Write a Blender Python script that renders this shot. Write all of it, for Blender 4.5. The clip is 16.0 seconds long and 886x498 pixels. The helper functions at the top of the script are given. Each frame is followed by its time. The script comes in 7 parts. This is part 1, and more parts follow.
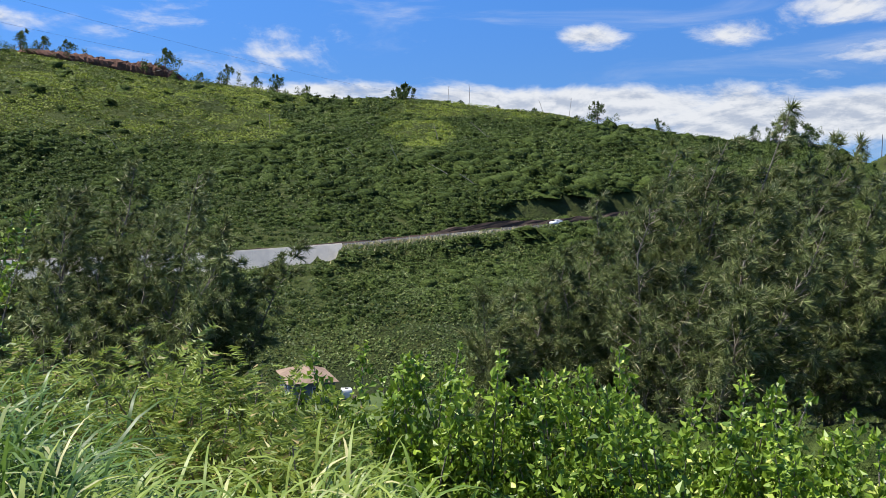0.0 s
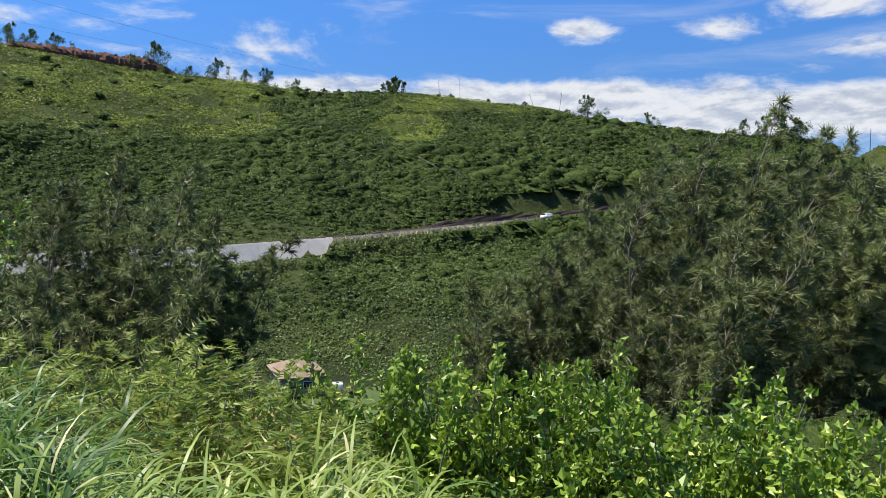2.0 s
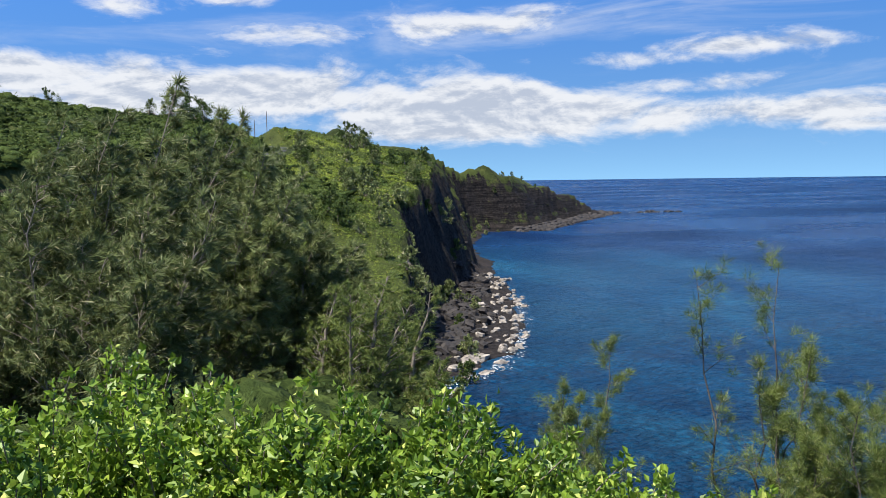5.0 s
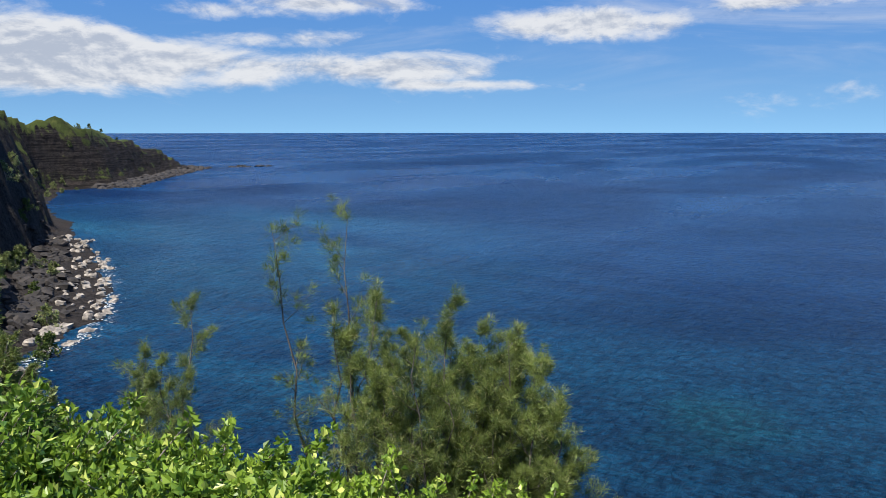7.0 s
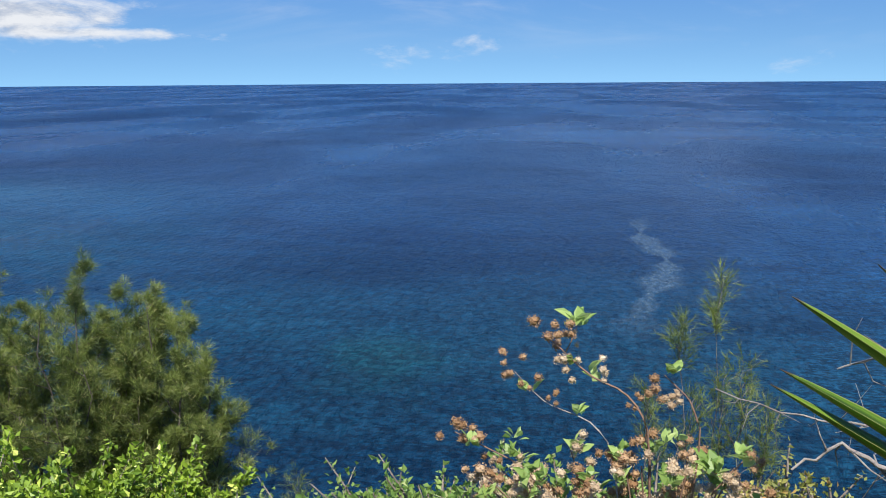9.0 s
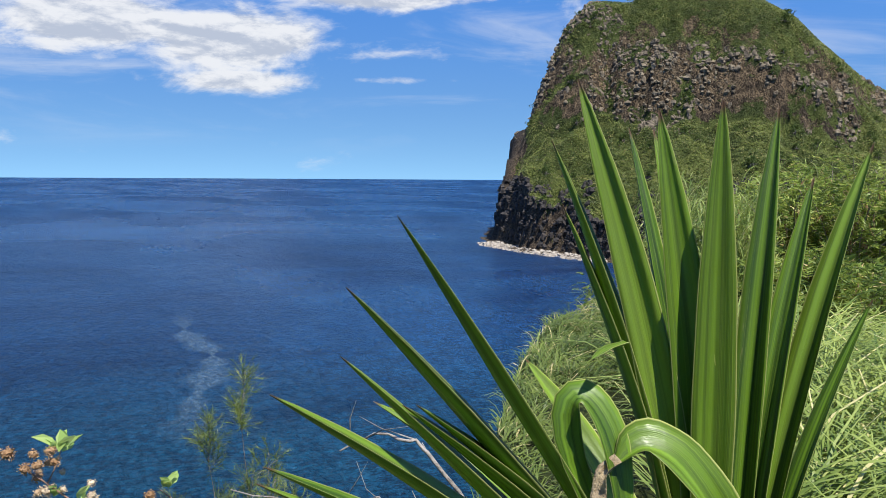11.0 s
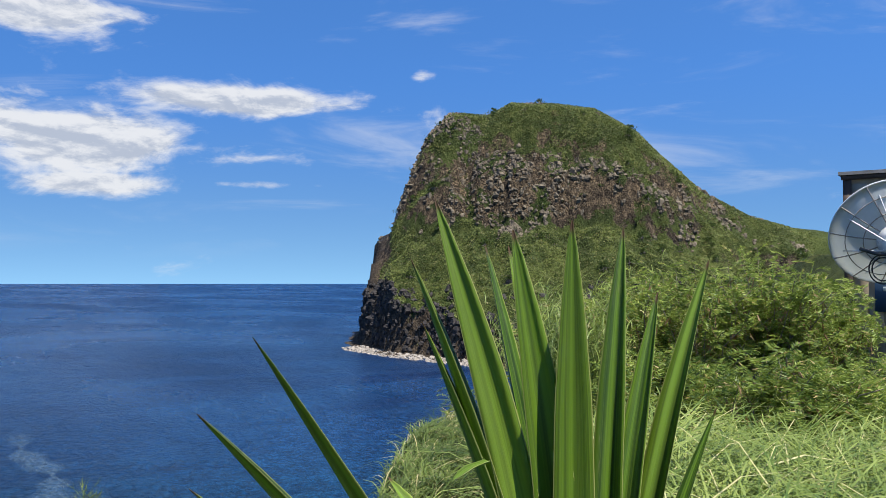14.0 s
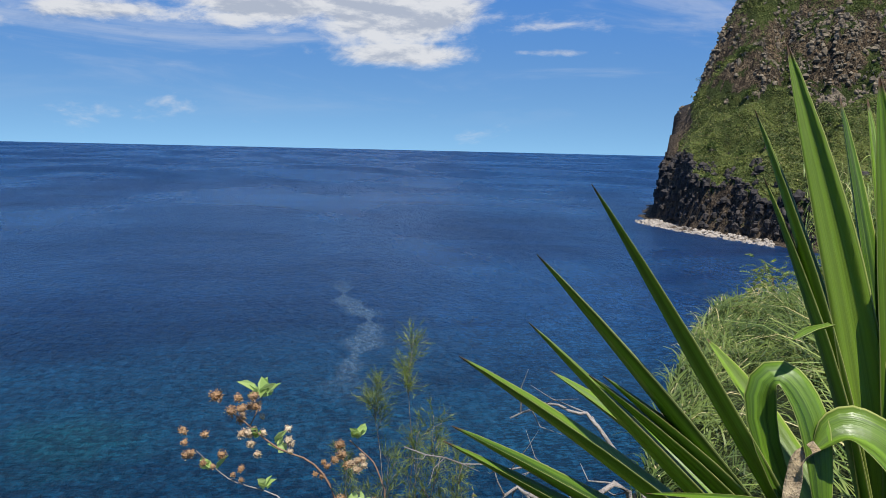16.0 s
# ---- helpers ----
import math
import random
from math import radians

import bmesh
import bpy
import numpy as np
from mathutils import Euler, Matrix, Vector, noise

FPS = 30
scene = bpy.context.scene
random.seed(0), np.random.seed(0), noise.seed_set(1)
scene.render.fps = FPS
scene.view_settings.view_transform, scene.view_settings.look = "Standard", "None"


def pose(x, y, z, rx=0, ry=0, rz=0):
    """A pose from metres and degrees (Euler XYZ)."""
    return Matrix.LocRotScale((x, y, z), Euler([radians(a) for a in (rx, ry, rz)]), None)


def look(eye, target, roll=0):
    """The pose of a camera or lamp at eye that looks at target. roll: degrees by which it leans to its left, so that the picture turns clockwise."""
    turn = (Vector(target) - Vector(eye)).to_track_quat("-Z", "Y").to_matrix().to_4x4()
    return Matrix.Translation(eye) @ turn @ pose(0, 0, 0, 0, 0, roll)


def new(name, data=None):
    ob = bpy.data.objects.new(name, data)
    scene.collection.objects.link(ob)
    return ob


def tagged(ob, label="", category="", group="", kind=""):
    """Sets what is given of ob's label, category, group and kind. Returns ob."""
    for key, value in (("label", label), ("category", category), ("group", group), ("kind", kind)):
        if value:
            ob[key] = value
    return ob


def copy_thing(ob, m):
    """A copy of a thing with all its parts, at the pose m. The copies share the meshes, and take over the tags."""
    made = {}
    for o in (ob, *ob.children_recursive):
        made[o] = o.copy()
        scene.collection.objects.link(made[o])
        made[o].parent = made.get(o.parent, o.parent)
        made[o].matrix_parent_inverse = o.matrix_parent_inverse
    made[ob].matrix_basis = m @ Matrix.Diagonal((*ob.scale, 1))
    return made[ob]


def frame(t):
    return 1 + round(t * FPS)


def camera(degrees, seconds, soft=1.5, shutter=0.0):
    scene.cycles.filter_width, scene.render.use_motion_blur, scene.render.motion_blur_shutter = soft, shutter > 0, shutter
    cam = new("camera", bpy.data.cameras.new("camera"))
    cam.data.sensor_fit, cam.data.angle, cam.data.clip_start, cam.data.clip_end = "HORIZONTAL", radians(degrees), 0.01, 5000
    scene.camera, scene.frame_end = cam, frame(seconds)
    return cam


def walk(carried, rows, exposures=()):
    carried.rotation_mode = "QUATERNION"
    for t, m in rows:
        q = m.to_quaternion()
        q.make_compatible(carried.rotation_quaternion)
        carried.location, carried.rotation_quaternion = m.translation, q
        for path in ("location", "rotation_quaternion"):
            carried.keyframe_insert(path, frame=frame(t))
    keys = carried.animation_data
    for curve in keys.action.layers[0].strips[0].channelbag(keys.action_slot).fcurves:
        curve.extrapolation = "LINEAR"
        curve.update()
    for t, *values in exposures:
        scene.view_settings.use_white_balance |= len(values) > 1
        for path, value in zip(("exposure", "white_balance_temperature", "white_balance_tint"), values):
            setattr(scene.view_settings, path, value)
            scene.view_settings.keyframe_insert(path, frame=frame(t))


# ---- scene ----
cam = camera(55.86, 16.0, soft=0.55)
walk(cam, [
    (0.0, pose(-0.057, 0.423, 45.031, 86.96, -0.74, 8.13)),
    (0.5, pose(-0.066, 0.413, 45.016, 86.77, -0.64, 8.16)),
    (1.0, pose(-0.068, 0.413, 45.006, 86.62, -0.65, 7.92)),
    (1.5, pose(-0.081, 0.455, 45.009, 86.62, -0.66, 7.65)),
    (2.0, pose(-0.114, 0.478, 45.014, 86.56, -0.69, 7.47)),
    (2.5, pose(-0.116, 0.478, 45.002, 86.54, -0.57, 7.22)),
    (3.0, pose(-0.079, 0.452, 44.993, 86.48, -0.39, 5.90)),
    (3.5, pose(-0.052, 0.404, 44.980, 86.40, -0.04, 2.01)),
    (4.0, pose(-0.034, 0.404, 44.972, 86.39, 0.33, -2.79)),
    (4.5, pose(0.069, 0.409, 45.012, 85.87, 0.62, -14.45)),
    (5.0, pose(0.270, 0.412, 44.993, 85.15, 0.75, -31.14)),
    (5.2, pose(0.336, 0.375, 45.014, 84.85, 0.68, -36.14)),
    (7.3, pose(0.463, 0.189, 44.988, 81.49, -0.20, -60.61)),
    (7.5, pose(0.474, 0.124, 44.968, 81.28, -0.38, -62.09)),
    (8.0, pose(0.428, 0.106, 44.962, 80.61, -0.37, -67.38)),
    (8.5, pose(0.385, 0.045, 44.964, 79.76, 0.00, -74.24)),
    (9.0, pose(0.420, -0.045, 44.977, 78.57, 0.37, -82.09)),
    (9.5, pose(0.402, -0.080, 44.985, 78.21, 0.46, -90.19)),
    (10.0, pose(0.379, -0.122, 44.993, 79.47, 0.37, -98.72)),
    (10.2, pose(0.396, -0.140, 44.991, 80.34, 0.30, -101.90)),
    (12.3, pose(0.393, -0.195, 45.042, 90.64, -0.28, -122.55)),
    (12.5, pose(0.390, -0.190, 45.041, 91.04, -0.25, -122.63)),
    (13.0, pose(0.391, -0.193, 45.043, 91.67, -0.21, -122.77)),
    (13.5, pose(0.392, -0.194, 45.043, 92.12, 0.07, -122.68)),
    (14.0, pose(0.397, -0.197, 45.042, 92.17, -0.05, -122.09)),
    (14.5, pose(0.393, -0.178, 45.039, 91.43, -0.28, -119.62)),
    (15.0, pose(0.372, -0.137, 45.033, 89.75, -0.61, -114.00)),
    (15.5, pose(0.395, -0.117, 45.012, 86.68, -1.26, -107.99)),
    (16.0, pose(0.417, -0.101, 44.992, 83.08, -1.31, -102.16)),
], exposures=[(0.0, 0.70), (4.0, 0.72), (5.2, 0.78), (7.4, 0.62), (8.5, 0.68), (9.5, 0.77), (10.2, 0.78), (12.3, 0.70), (15.0, 0.69), (15.5, 0.65), (16.0, 0.52)])

# ---- world, sun ----
SUN_AZ, SUN_EL = 262.0, 64.0      # clockwise from +Y, degrees


def bearing(az, d, z=0.0):
    """A place at az degrees clockwise from +Y and d metres off."""
    return Vector((d * math.sin(radians(az)), d * math.cos(radians(az)), z))


world = bpy.data.worlds.new("world")
scene.world = world
world.use_nodes = True


class Nodes:
    """Short spelling for shader nodes."""

    def __init__(self, tree):
        self.tree = tree

    def add(self, kind, inputs=(), **settings):
        n = self.tree.nodes.new(kind)
        for k, v in settings.items():
            if k == "operation":
                n.operation = v
            elif k == "data_type":
                n.data_type = v
            elif k == "blend_type":
                n.blend_type = v
            elif k == "sky_type":
                n.sky_type = v
            elif k == "noise_dimensions":
                n.noise_dimensions = v
            elif k == "voronoi_dimensions":
                n.voronoi_dimensions = v
            elif k == "feature":
                n.feature = v
        for k, v in dict(inputs).items():
            self.put(n.inputs[k], v)
        return n

    def put(self, socket, v):
        if isinstance(v, bpy.types.NodeSocket):
            self.tree.links.new(v, socket)
        else:
            socket.default_value = v

    def math(self, op, a, b=0.0, c=0.0):
        return self.add("ShaderNodeMath", {0: a, 1: b, 2: c}, operation=op).outputs[0]

    def noise(self, scale, detail=4.0, rough=0.55, vector=None, distortion=0.0):
        n = self.add("ShaderNodeTexNoise", {"Scale": scale, "Detail": detail, "Roughness": rough, "Distortion": distortion})
        if vector is not None:
            self.put(n.inputs["Vector"], vector)
        return n.outputs["Fac"]

    def span(self, v, a, b, lo=0.0, hi=1.0):
        n = self.add("ShaderNodeMapRange", {0: v, 1: a, 2: b, 3: lo, 4: hi})
        n.interpolation_type = "SMOOTHSTEP"
        return n.outputs[0]

    def mix(self, fac, a, b):
        n = self.add("ShaderNodeMix", data_type="RGBA")
        self.put(n.inputs[0], fac)
        self.put(n.inputs[6], a if isinstance(a, bpy.types.NodeSocket) else (*a, 1))
        self.put(n.inputs[7], b if isinstance(b, bpy.types.NodeSocket) else (*b, 1))
        return n.outputs[2]

    def mapped(self, vector, scale):
        return self.add("ShaderNodeMapping", {"Vector": vector, "Scale": scale}).outputs[0]


def sky_world():
    nt = world.node_tree
    nt.nodes.clear()
    k = Nodes(nt)
    out = k.add("ShaderNodeOutputWorld")
    sky = k.add("ShaderNodeTexSky", sky_type="NISHITA")
    sky.sun_disc = False
    sky.sun_elevation, sky.sun_rotation = radians(SUN_EL), radians(SUN_AZ)
    sky.air_density, sky.dust_density, sky.ozone_density = 1.0, 0.0, 2.0
    way = k.add("ShaderNodeTexCoord").outputs["Generated"]
    sep = k.add("ShaderNodeSeparateXYZ", {0: way})
    # the haze of the lowest degrees is thin in the trade wind: look the sky up a little higher
    lift = k.add("ShaderNodeCombineXYZ", {0: sep.outputs[0], 1: sep.outputs[1], 2: k.math("ADD", k.math("MULTIPLY", sep.outputs[2], 1.7), 0.16)}).outputs[0]
    k.put(sky.inputs[0], k.add("ShaderNodeVectorMath", {0: lift}, operation="NORMALIZE").outputs[0])
    az = k.math("MULTIPLY", k.math("ARCTAN2", sep.outputs[0], sep.outputs[1]), 57.2958)
    el = k.math("MULTIPLY", k.math("ARCSINE", sep.outputs[2]), 57.2958)
    flat = k.add("ShaderNodeCombineXYZ", {0: k.math("MULTIPLY", az, 0.1), 1: k.math("MULTIPLY", el, 0.25), 2: 3.7}).outputs[0]
    warp = k.noise(0.55, 3, 0.5, flat)
    fine = k.noise(1.1, 9, 0.62, flat, 0.5)
    small = k.noise(3.6, 7, 0.62, flat, 0.3)
    above = k.add("ShaderNodeCombineXYZ", {0: k.math("ADD", k.math("MULTIPLY", az, 0.1), 0.02), 1: k.math("MULTIPLY", k.math("ADD", el, 0.45), 0.25), 2: 3.7}).outputs[0]
    fine_above = k.noise(1.1, 6, 0.62, above, 0.5)
    small_above = k.noise(3.6, 6, 0.62, above, 0.3)
    wisp = k.noise(0.35, 6, 0.6, k.add("ShaderNodeCombineXYZ", {0: k.math("MULTIPLY", az, 0.12), 1: k.math("MULTIPLY", el, 0.7), 2: 9.1}).outputs[0], 0.8)

    cover = None

    def cloud(a, e, wa, we, strength):
        """A soft heap of cloud round bearing a and height e, in degrees."""
        nonlocal cover
        dx = k.math("DIVIDE", k.math("SUBTRACT", az, a), wa)
        dy = k.math("DIVIDE", k.math("SUBTRACT", el, e), we)
        r2 = k.math("ADD", k.math("MULTIPLY", dx, dx), k.math("MULTIPLY", dy, dy))
        g = k.math("MULTIPLY", k.math("POWER", 2.71828, k.math("MULTIPLY", r2, -1.0)), strength)
        cover = g if cover is None else k.math("MAXIMUM", cover, g)

    # the long bank low over the valley, the coast and the open sea
    cloud(-16, 7.4, 10, 0.9, 1.3)
    cloud(0, 6.8, 15, 1.4, 1.7)
    cloud(17, 5.6, 14, 2.0, 1.8)
    cloud(34, 4.2, 14, 2.1, 1.8)
    cloud(50, 3.9, 14, 1.4, 1.3)
    cloud(58, 3.0, 9, 0.5, 1.0)
    cloud(46, 5.8, 9, 0.8, 0.95)
    cloud(24, 9.6, 8, 0.9, 0.9)
    cloud(44, 7.6, 9, 0.7, 0.85)
    # high streaks
    cloud(33, 10.2, 9, 1.5, 1.2)
    cloud(51, 8.1, 8, 0.7, 1.0)
    cloud(67.5, 6.9, 6, 1.4, 1.45)
    cloud(83, 8.0, 8, 0.8, 1.0)
    cloud(-19, 9.7, 3, 0.5, 0.7)
    cloud(-24, 9.5, 16, 3.0, 0.55)
    # puffs
    cloud(1.2, 11.2, 2.6, 0.9, 1.05)
    cloud(10.8, 11.0, 2.6, 1.0, 1.05)
    cloud(17, 12.4, 4.0, 1.6, 1.1)
    cloud(-35.5, 10.7, 3.5, 0.9, 1.0)
    # heaps beside the head
    cloud(98.5, 8.6, 6.5, 2.3, 1.9)
    cloud(90.5, 9.6, 7.0, 2.2, 1.8)
    cloud(99.5, 6.2, 5.5, 1.0, 1.5)
    cloud(108.5, 11.8, 8.0, 1.1, 1.45)
    cloud(96, 16.3, 5.0, 1.6, 1.5)
    cloud(109, 6.4, 5.0, 0.35, 0.85)
    cloud(120.5, 14.0, 0.9, 0.6, 0.8)
    body = k.math("ADD", k.math("MULTIPLY", cover, 0.85), k.math("MULTIPLY", k.math("SUBTRACT", fine, 0.5), 2.2))
    body = k.math("ADD", body, k.math("MULTIPLY", k.math("SUBTRACT", warp, 0.5), 0.7))
    body = k.math("ADD", body, k.math("MULTIPLY", k.math("SUBTRACT", small, 0.5), 0.85))
    amount = k.span(body, 0.30, 1.0)
    thin = k.math("MULTIPLY", k.span(wisp, 0.50, 0.80), k.math("MULTIPLY", k.span(el, 1, 6), 0.45))
    amount = k.math("MAXIMUM", k.math("MULTIPLY", amount, 0.93), thin)
    relief = k.math("ADD", k.math("SUBTRACT", fine, fine_above), k.math("MULTIPLY", k.math("SUBTRACT", small, small_above), 0.6))
    shade = k.span(k.math("ADD", relief, k.math("MULTIPLY", k.math("SUBTRACT", 1.0, body), 0.10)), -0.14, 0.08)
    tint = k.mix(shade, (3.9, 4.3, 5.1), (6.6, 6.7, 6.9))
    # the clear deep blue of the trade-wind sky, paler towards the sea
    grade = k.mix(k.span(el, 0.5, 15.0), (0.74, 1.00, 1.14), (0.62, 1.15, 1.70))
    grade = k.mix(k.span(el, 20.0, 40.0), grade, (0.85, 1.05, 1.3))
    clear = k.add("ShaderNodeMix", data_type="RGBA", blend_type="MULTIPLY")
    k.put(clear.inputs[0], 1.0)
    k.put(clear.inputs[6], sky.outputs[0])
    k.put(clear.inputs[7], grade)
    colour = k.mix(amount, clear.outputs[2], tint)
    bg = k.add("ShaderNodeBackground", {"Color": colour, "Strength": 0.08})
    nt.links.new(bg.outputs[0], out.inputs[0])


sky_world()
sun = new("sun", bpy.data.lights.new("sun", "SUN"))
sun.data.energy, sun.data.angle, sun.data.color = 4.6, radians(0.5), (1.0, 0.95, 0.87)
sun.matrix_world = look(bearing(SUN_AZ, 60 * math.cos(radians(SUN_EL)), 60 * math.sin(radians(SUN_EL))), (0, 0, 0))


# ---- materials ----
def material(name):
    m = bpy.data.materials.new(name)
    m.use_nodes = True
    k = Nodes(m.node_tree)
    bsdf = m.node_tree.nodes["Principled BSDF"]
    return m, k, bsdf


def plain(name, a, b, rough=0.7, scale=8.0, metal=0.0, bump=0.1):
    """Two tones in noise, fine relief."""
    m, k, p = material(name)
    pos = k.add("ShaderNodeTexCoord").outputs["Object"]
    big, small = k.noise(scale * 0.15, 4, 0.6, pos), k.noise(scale, 6, 0.65, pos)
    fac = k.span(k.math("ADD", k.math("MULTIPLY", big, 0.6), k.math("MULTIPLY", small, 0.4)), 0.35, 0.65)
    k.put(p.inputs["Base Color"], k.mix(fac, a, b))
    k.put(p.inputs["Roughness"], k.span(small, 0.3, 0.7, rough - 0.08, min(1, rough + 0.08)))
    p.inputs["Metallic"].default_value = metal
    k.put(p.inputs["Normal"], k.add("ShaderNodeBump", {"Strength": bump * 3, "Distance": 0.02, "Height": small}).outputs[0])
    return m


def leafy(name, dark, light, tip=None, gloss=0.35, through_light=0.35, patch=0.5, rough=0.45, share=0.4, plant=0.0):
    """Foliage: each leaf its own tone, patches of lighter growth, light through the blade."""
    m, k, p = material(name)
    rnd = k.add("ShaderNodeNewGeometry").outputs["Random Per Island"]
    pos = k.add("ShaderNodeTexCoord").outputs["Object"]
    zone = k.noise(patch, 3, 0.6, pos)
    fac = k.math("ADD", k.math("MULTIPLY", rnd, 1.0 - share), k.math("MULTIPLY", k.span(zone, 0.38, 0.62), share))
    if plant:
        own = k.add("ShaderNodeObjectInfo").outputs["Random"]
        fac = k.math("ADD", fac, k.math("MULTIPLY", k.math("SUBTRACT", own, 0.5), plant))
    col = k.mix(k.math("MAXIMUM", k.math("MINIMUM", fac, 1.0), 0.0), dark, light)
    if tip:
        col = k.mix(k.span(rnd, 0.9, 0.97), col, tip)
    k.put(p.inputs["Base Color"], col)
    p.inputs["Roughness"].default_value = rough
    p.inputs["Specular IOR Level"].default_value = gloss
    tr = k.add("ShaderNodeBsdfTranslucent", {"Color": k.mix(0.5, col, light)})
    mix = k.add("ShaderNodeMixShader", {0: through_light, 1: p.outputs[0], 2: tr.outputs[0]})
    k.put(m.node_tree.nodes["Material Output"].inputs[0], mix.outputs[0])
    return m


def canopy(name, dark, light, leaf=1.5):
    """The closed leaf cover of a bush seen from afar: small leaves in relief, lighter tops of shoots, shade between
    them put into the colour.
    """
    m, k, p = material(name)
    pos = k.add("ShaderNodeNewGeometry").outputs["Position"]
    rnd = k.add("ShaderNodeNewGeometry").outputs["Random Per Island"]
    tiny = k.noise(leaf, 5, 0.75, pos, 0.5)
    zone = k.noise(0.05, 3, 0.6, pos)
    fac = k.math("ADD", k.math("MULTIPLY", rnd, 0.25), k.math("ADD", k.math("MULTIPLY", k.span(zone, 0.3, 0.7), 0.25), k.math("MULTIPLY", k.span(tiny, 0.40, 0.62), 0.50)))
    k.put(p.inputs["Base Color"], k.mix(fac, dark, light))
    p.inputs["Roughness"].default_value = 0.8
    p.inputs["Specular IOR Level"].default_value = 0.05
    k.put(p.inputs["Normal"], k.add("ShaderNodeBump", {"Strength": 0.8, "Distance": 0.7, "Height": tiny}).outputs[0])
    return m


def ground_material():
    """Green cover on gentle land, dark lava rock where it is steep, pale stones at the tide line."""
    m, k, p = material("land")
    geo = k.add("ShaderNodeNewGeometry")
    pos = geo.outputs["Position"]
    nz = k.add("ShaderNodeSeparateXYZ", {0: geo.outputs["Normal"]}).outputs[2]
    z = k.add("ShaderNodeSeparateXYZ", {0: pos}).outputs[2]
    big, mid = k.noise(0.018, 4, 0.6, pos), k.noise(0.12, 6, 0.65, pos)
    fine, grit = k.noise(0.9, 8, 0.7, pos), k.noise(4.0, 6, 0.7, pos)
    grass = k.mix(k.span(big, 0.38, 0.62), (0.034, 0.048, 0.012), (0.072, 0.092, 0.022))
    grass = k.mix(k.math("MULTIPLY", k.span(mid, 0.5, 0.72), 0.7), grass, (0.115, 0.124, 0.032))
    grass = k.mix(k.math("MULTIPLY", k.span(fine, 0.5, 0.75), 0.65), grass, (0.018, 0.032, 0.010))
    # dark lava, its near-black tones also holding shade of cliffs and cracks
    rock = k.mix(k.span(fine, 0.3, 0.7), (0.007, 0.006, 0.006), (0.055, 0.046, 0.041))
    rock = k.mix(k.math("MULTIPLY", k.span(mid, 0.5, 0.7), 0.35), rock, (0.09, 0.068, 0.056))
    rock = k.mix(k.math("MAXIMUM", k.math("MULTIPLY", k.span(z, 70.0, 100.0), 0.8), k.span(k.add("ShaderNodeVectorMath", {0: pos, 1: (545.0, -423.0, 40.0)}, operation="DISTANCE").outputs["Value"], 340.0, 300.0, 0.0, 0.45)), rock, k.mix(k.span(fine, 0.38, 0.62), (0.026, 0.019, 0.012), (0.17, 0.128, 0.082)))
    tail = k.add("ShaderNodeVectorMath", {0: pos, 1: (620.0, 730.0, 10.0)}, operation="DISTANCE").outputs["Value"]
    layer = k.noise(0.9, 3, 0.6, k.mapped(pos, (0.04, 0.04, 1.0)))
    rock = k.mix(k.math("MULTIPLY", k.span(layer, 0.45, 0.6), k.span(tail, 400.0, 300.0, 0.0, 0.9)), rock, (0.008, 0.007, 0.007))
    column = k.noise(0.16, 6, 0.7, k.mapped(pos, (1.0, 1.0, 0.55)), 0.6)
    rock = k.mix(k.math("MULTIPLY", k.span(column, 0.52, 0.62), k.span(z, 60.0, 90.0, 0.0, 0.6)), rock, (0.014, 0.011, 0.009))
    block = k.add("ShaderNodeTexVoronoi", {"Vector": k.mapped(pos, (0.34, 0.34, 0.2)), "Scale": 1.0}, voronoi_dimensions="3D")
    tone = k.add("ShaderNodeSeparateXYZ", {0: block.outputs["Color"]}).outputs[0]
    blocky = k.add("ShaderNodeMix", data_type="RGBA", blend_type="MULTIPLY")
    k.put(blocky.inputs[0], 1.0)
    k.put(blocky.inputs[6], rock)
    k.put(blocky.inputs[7], k.mix(tone, (0.45, 0.45, 0.46), (1.75, 1.68, 1.55)))
    rock = k.mix(k.span(k.add("ShaderNodeVectorMath", {0: pos, 1: (545.0, -423.0, 60.0)}, operation="DISTANCE").outputs["Value"], 360.0, 320.0), rock, blocky.outputs[2])
    steep = k.math("ADD", nz, k.math("ADD", k.math("MULTIPLY", k.math("SUBTRACT", mid, 0.5), 0.9), k.math("MULTIPLY", k.math("SUBTRACT", fine, 0.5), 0.6)))
    bare = k.math("MULTIPLY", k.span(z, 70.0, 110.0), k.math("SUBTRACT", k.noise(0.05, 6, 0.7, pos), 0.36))
    steep = k.math("SUBTRACT", steep, k.math("MULTIPLY", bare, 0.45))
    steep = k.math("ADD", steep, k.math("MULTIPLY", k.math("SUBTRACT", column, 0.5), k.span(z, 60.0, 90.0, 0.0, 1.3)))
    # the great head: rock on the steep band, broken up by grass
    away = k.add("ShaderNodeVectorMath", {0: pos, 1: (545.0, -423.0, 100.0)}, operation="DISTANCE").outputs["Value"]
    clump = k.noise(0.045, 9, 0.72, k.mapped(pos, (1.0, 1.0, 0.7)), 0.5)
    stone = k.math("ADD", clump, k.math("MULTIPLY", k.math("SUBTRACT", 0.80, nz), 0.40))
    belt = k.math("MULTIPLY", k.span(z, 84.0, 108.0), k.span(z, 150.0, 124.0))
    stone = k.math("ADD", stone, k.math("MULTIPLY", k.math("SUBTRACT", belt, 0.55), 0.08))
    stone = k.math("SUBTRACT", 1.0, k.span(stone, 0.59, 0.66))
    on_head = k.math("MULTIPLY", k.span(away, 330.0, 280.0), k.span(z, 62.0, 74.0))
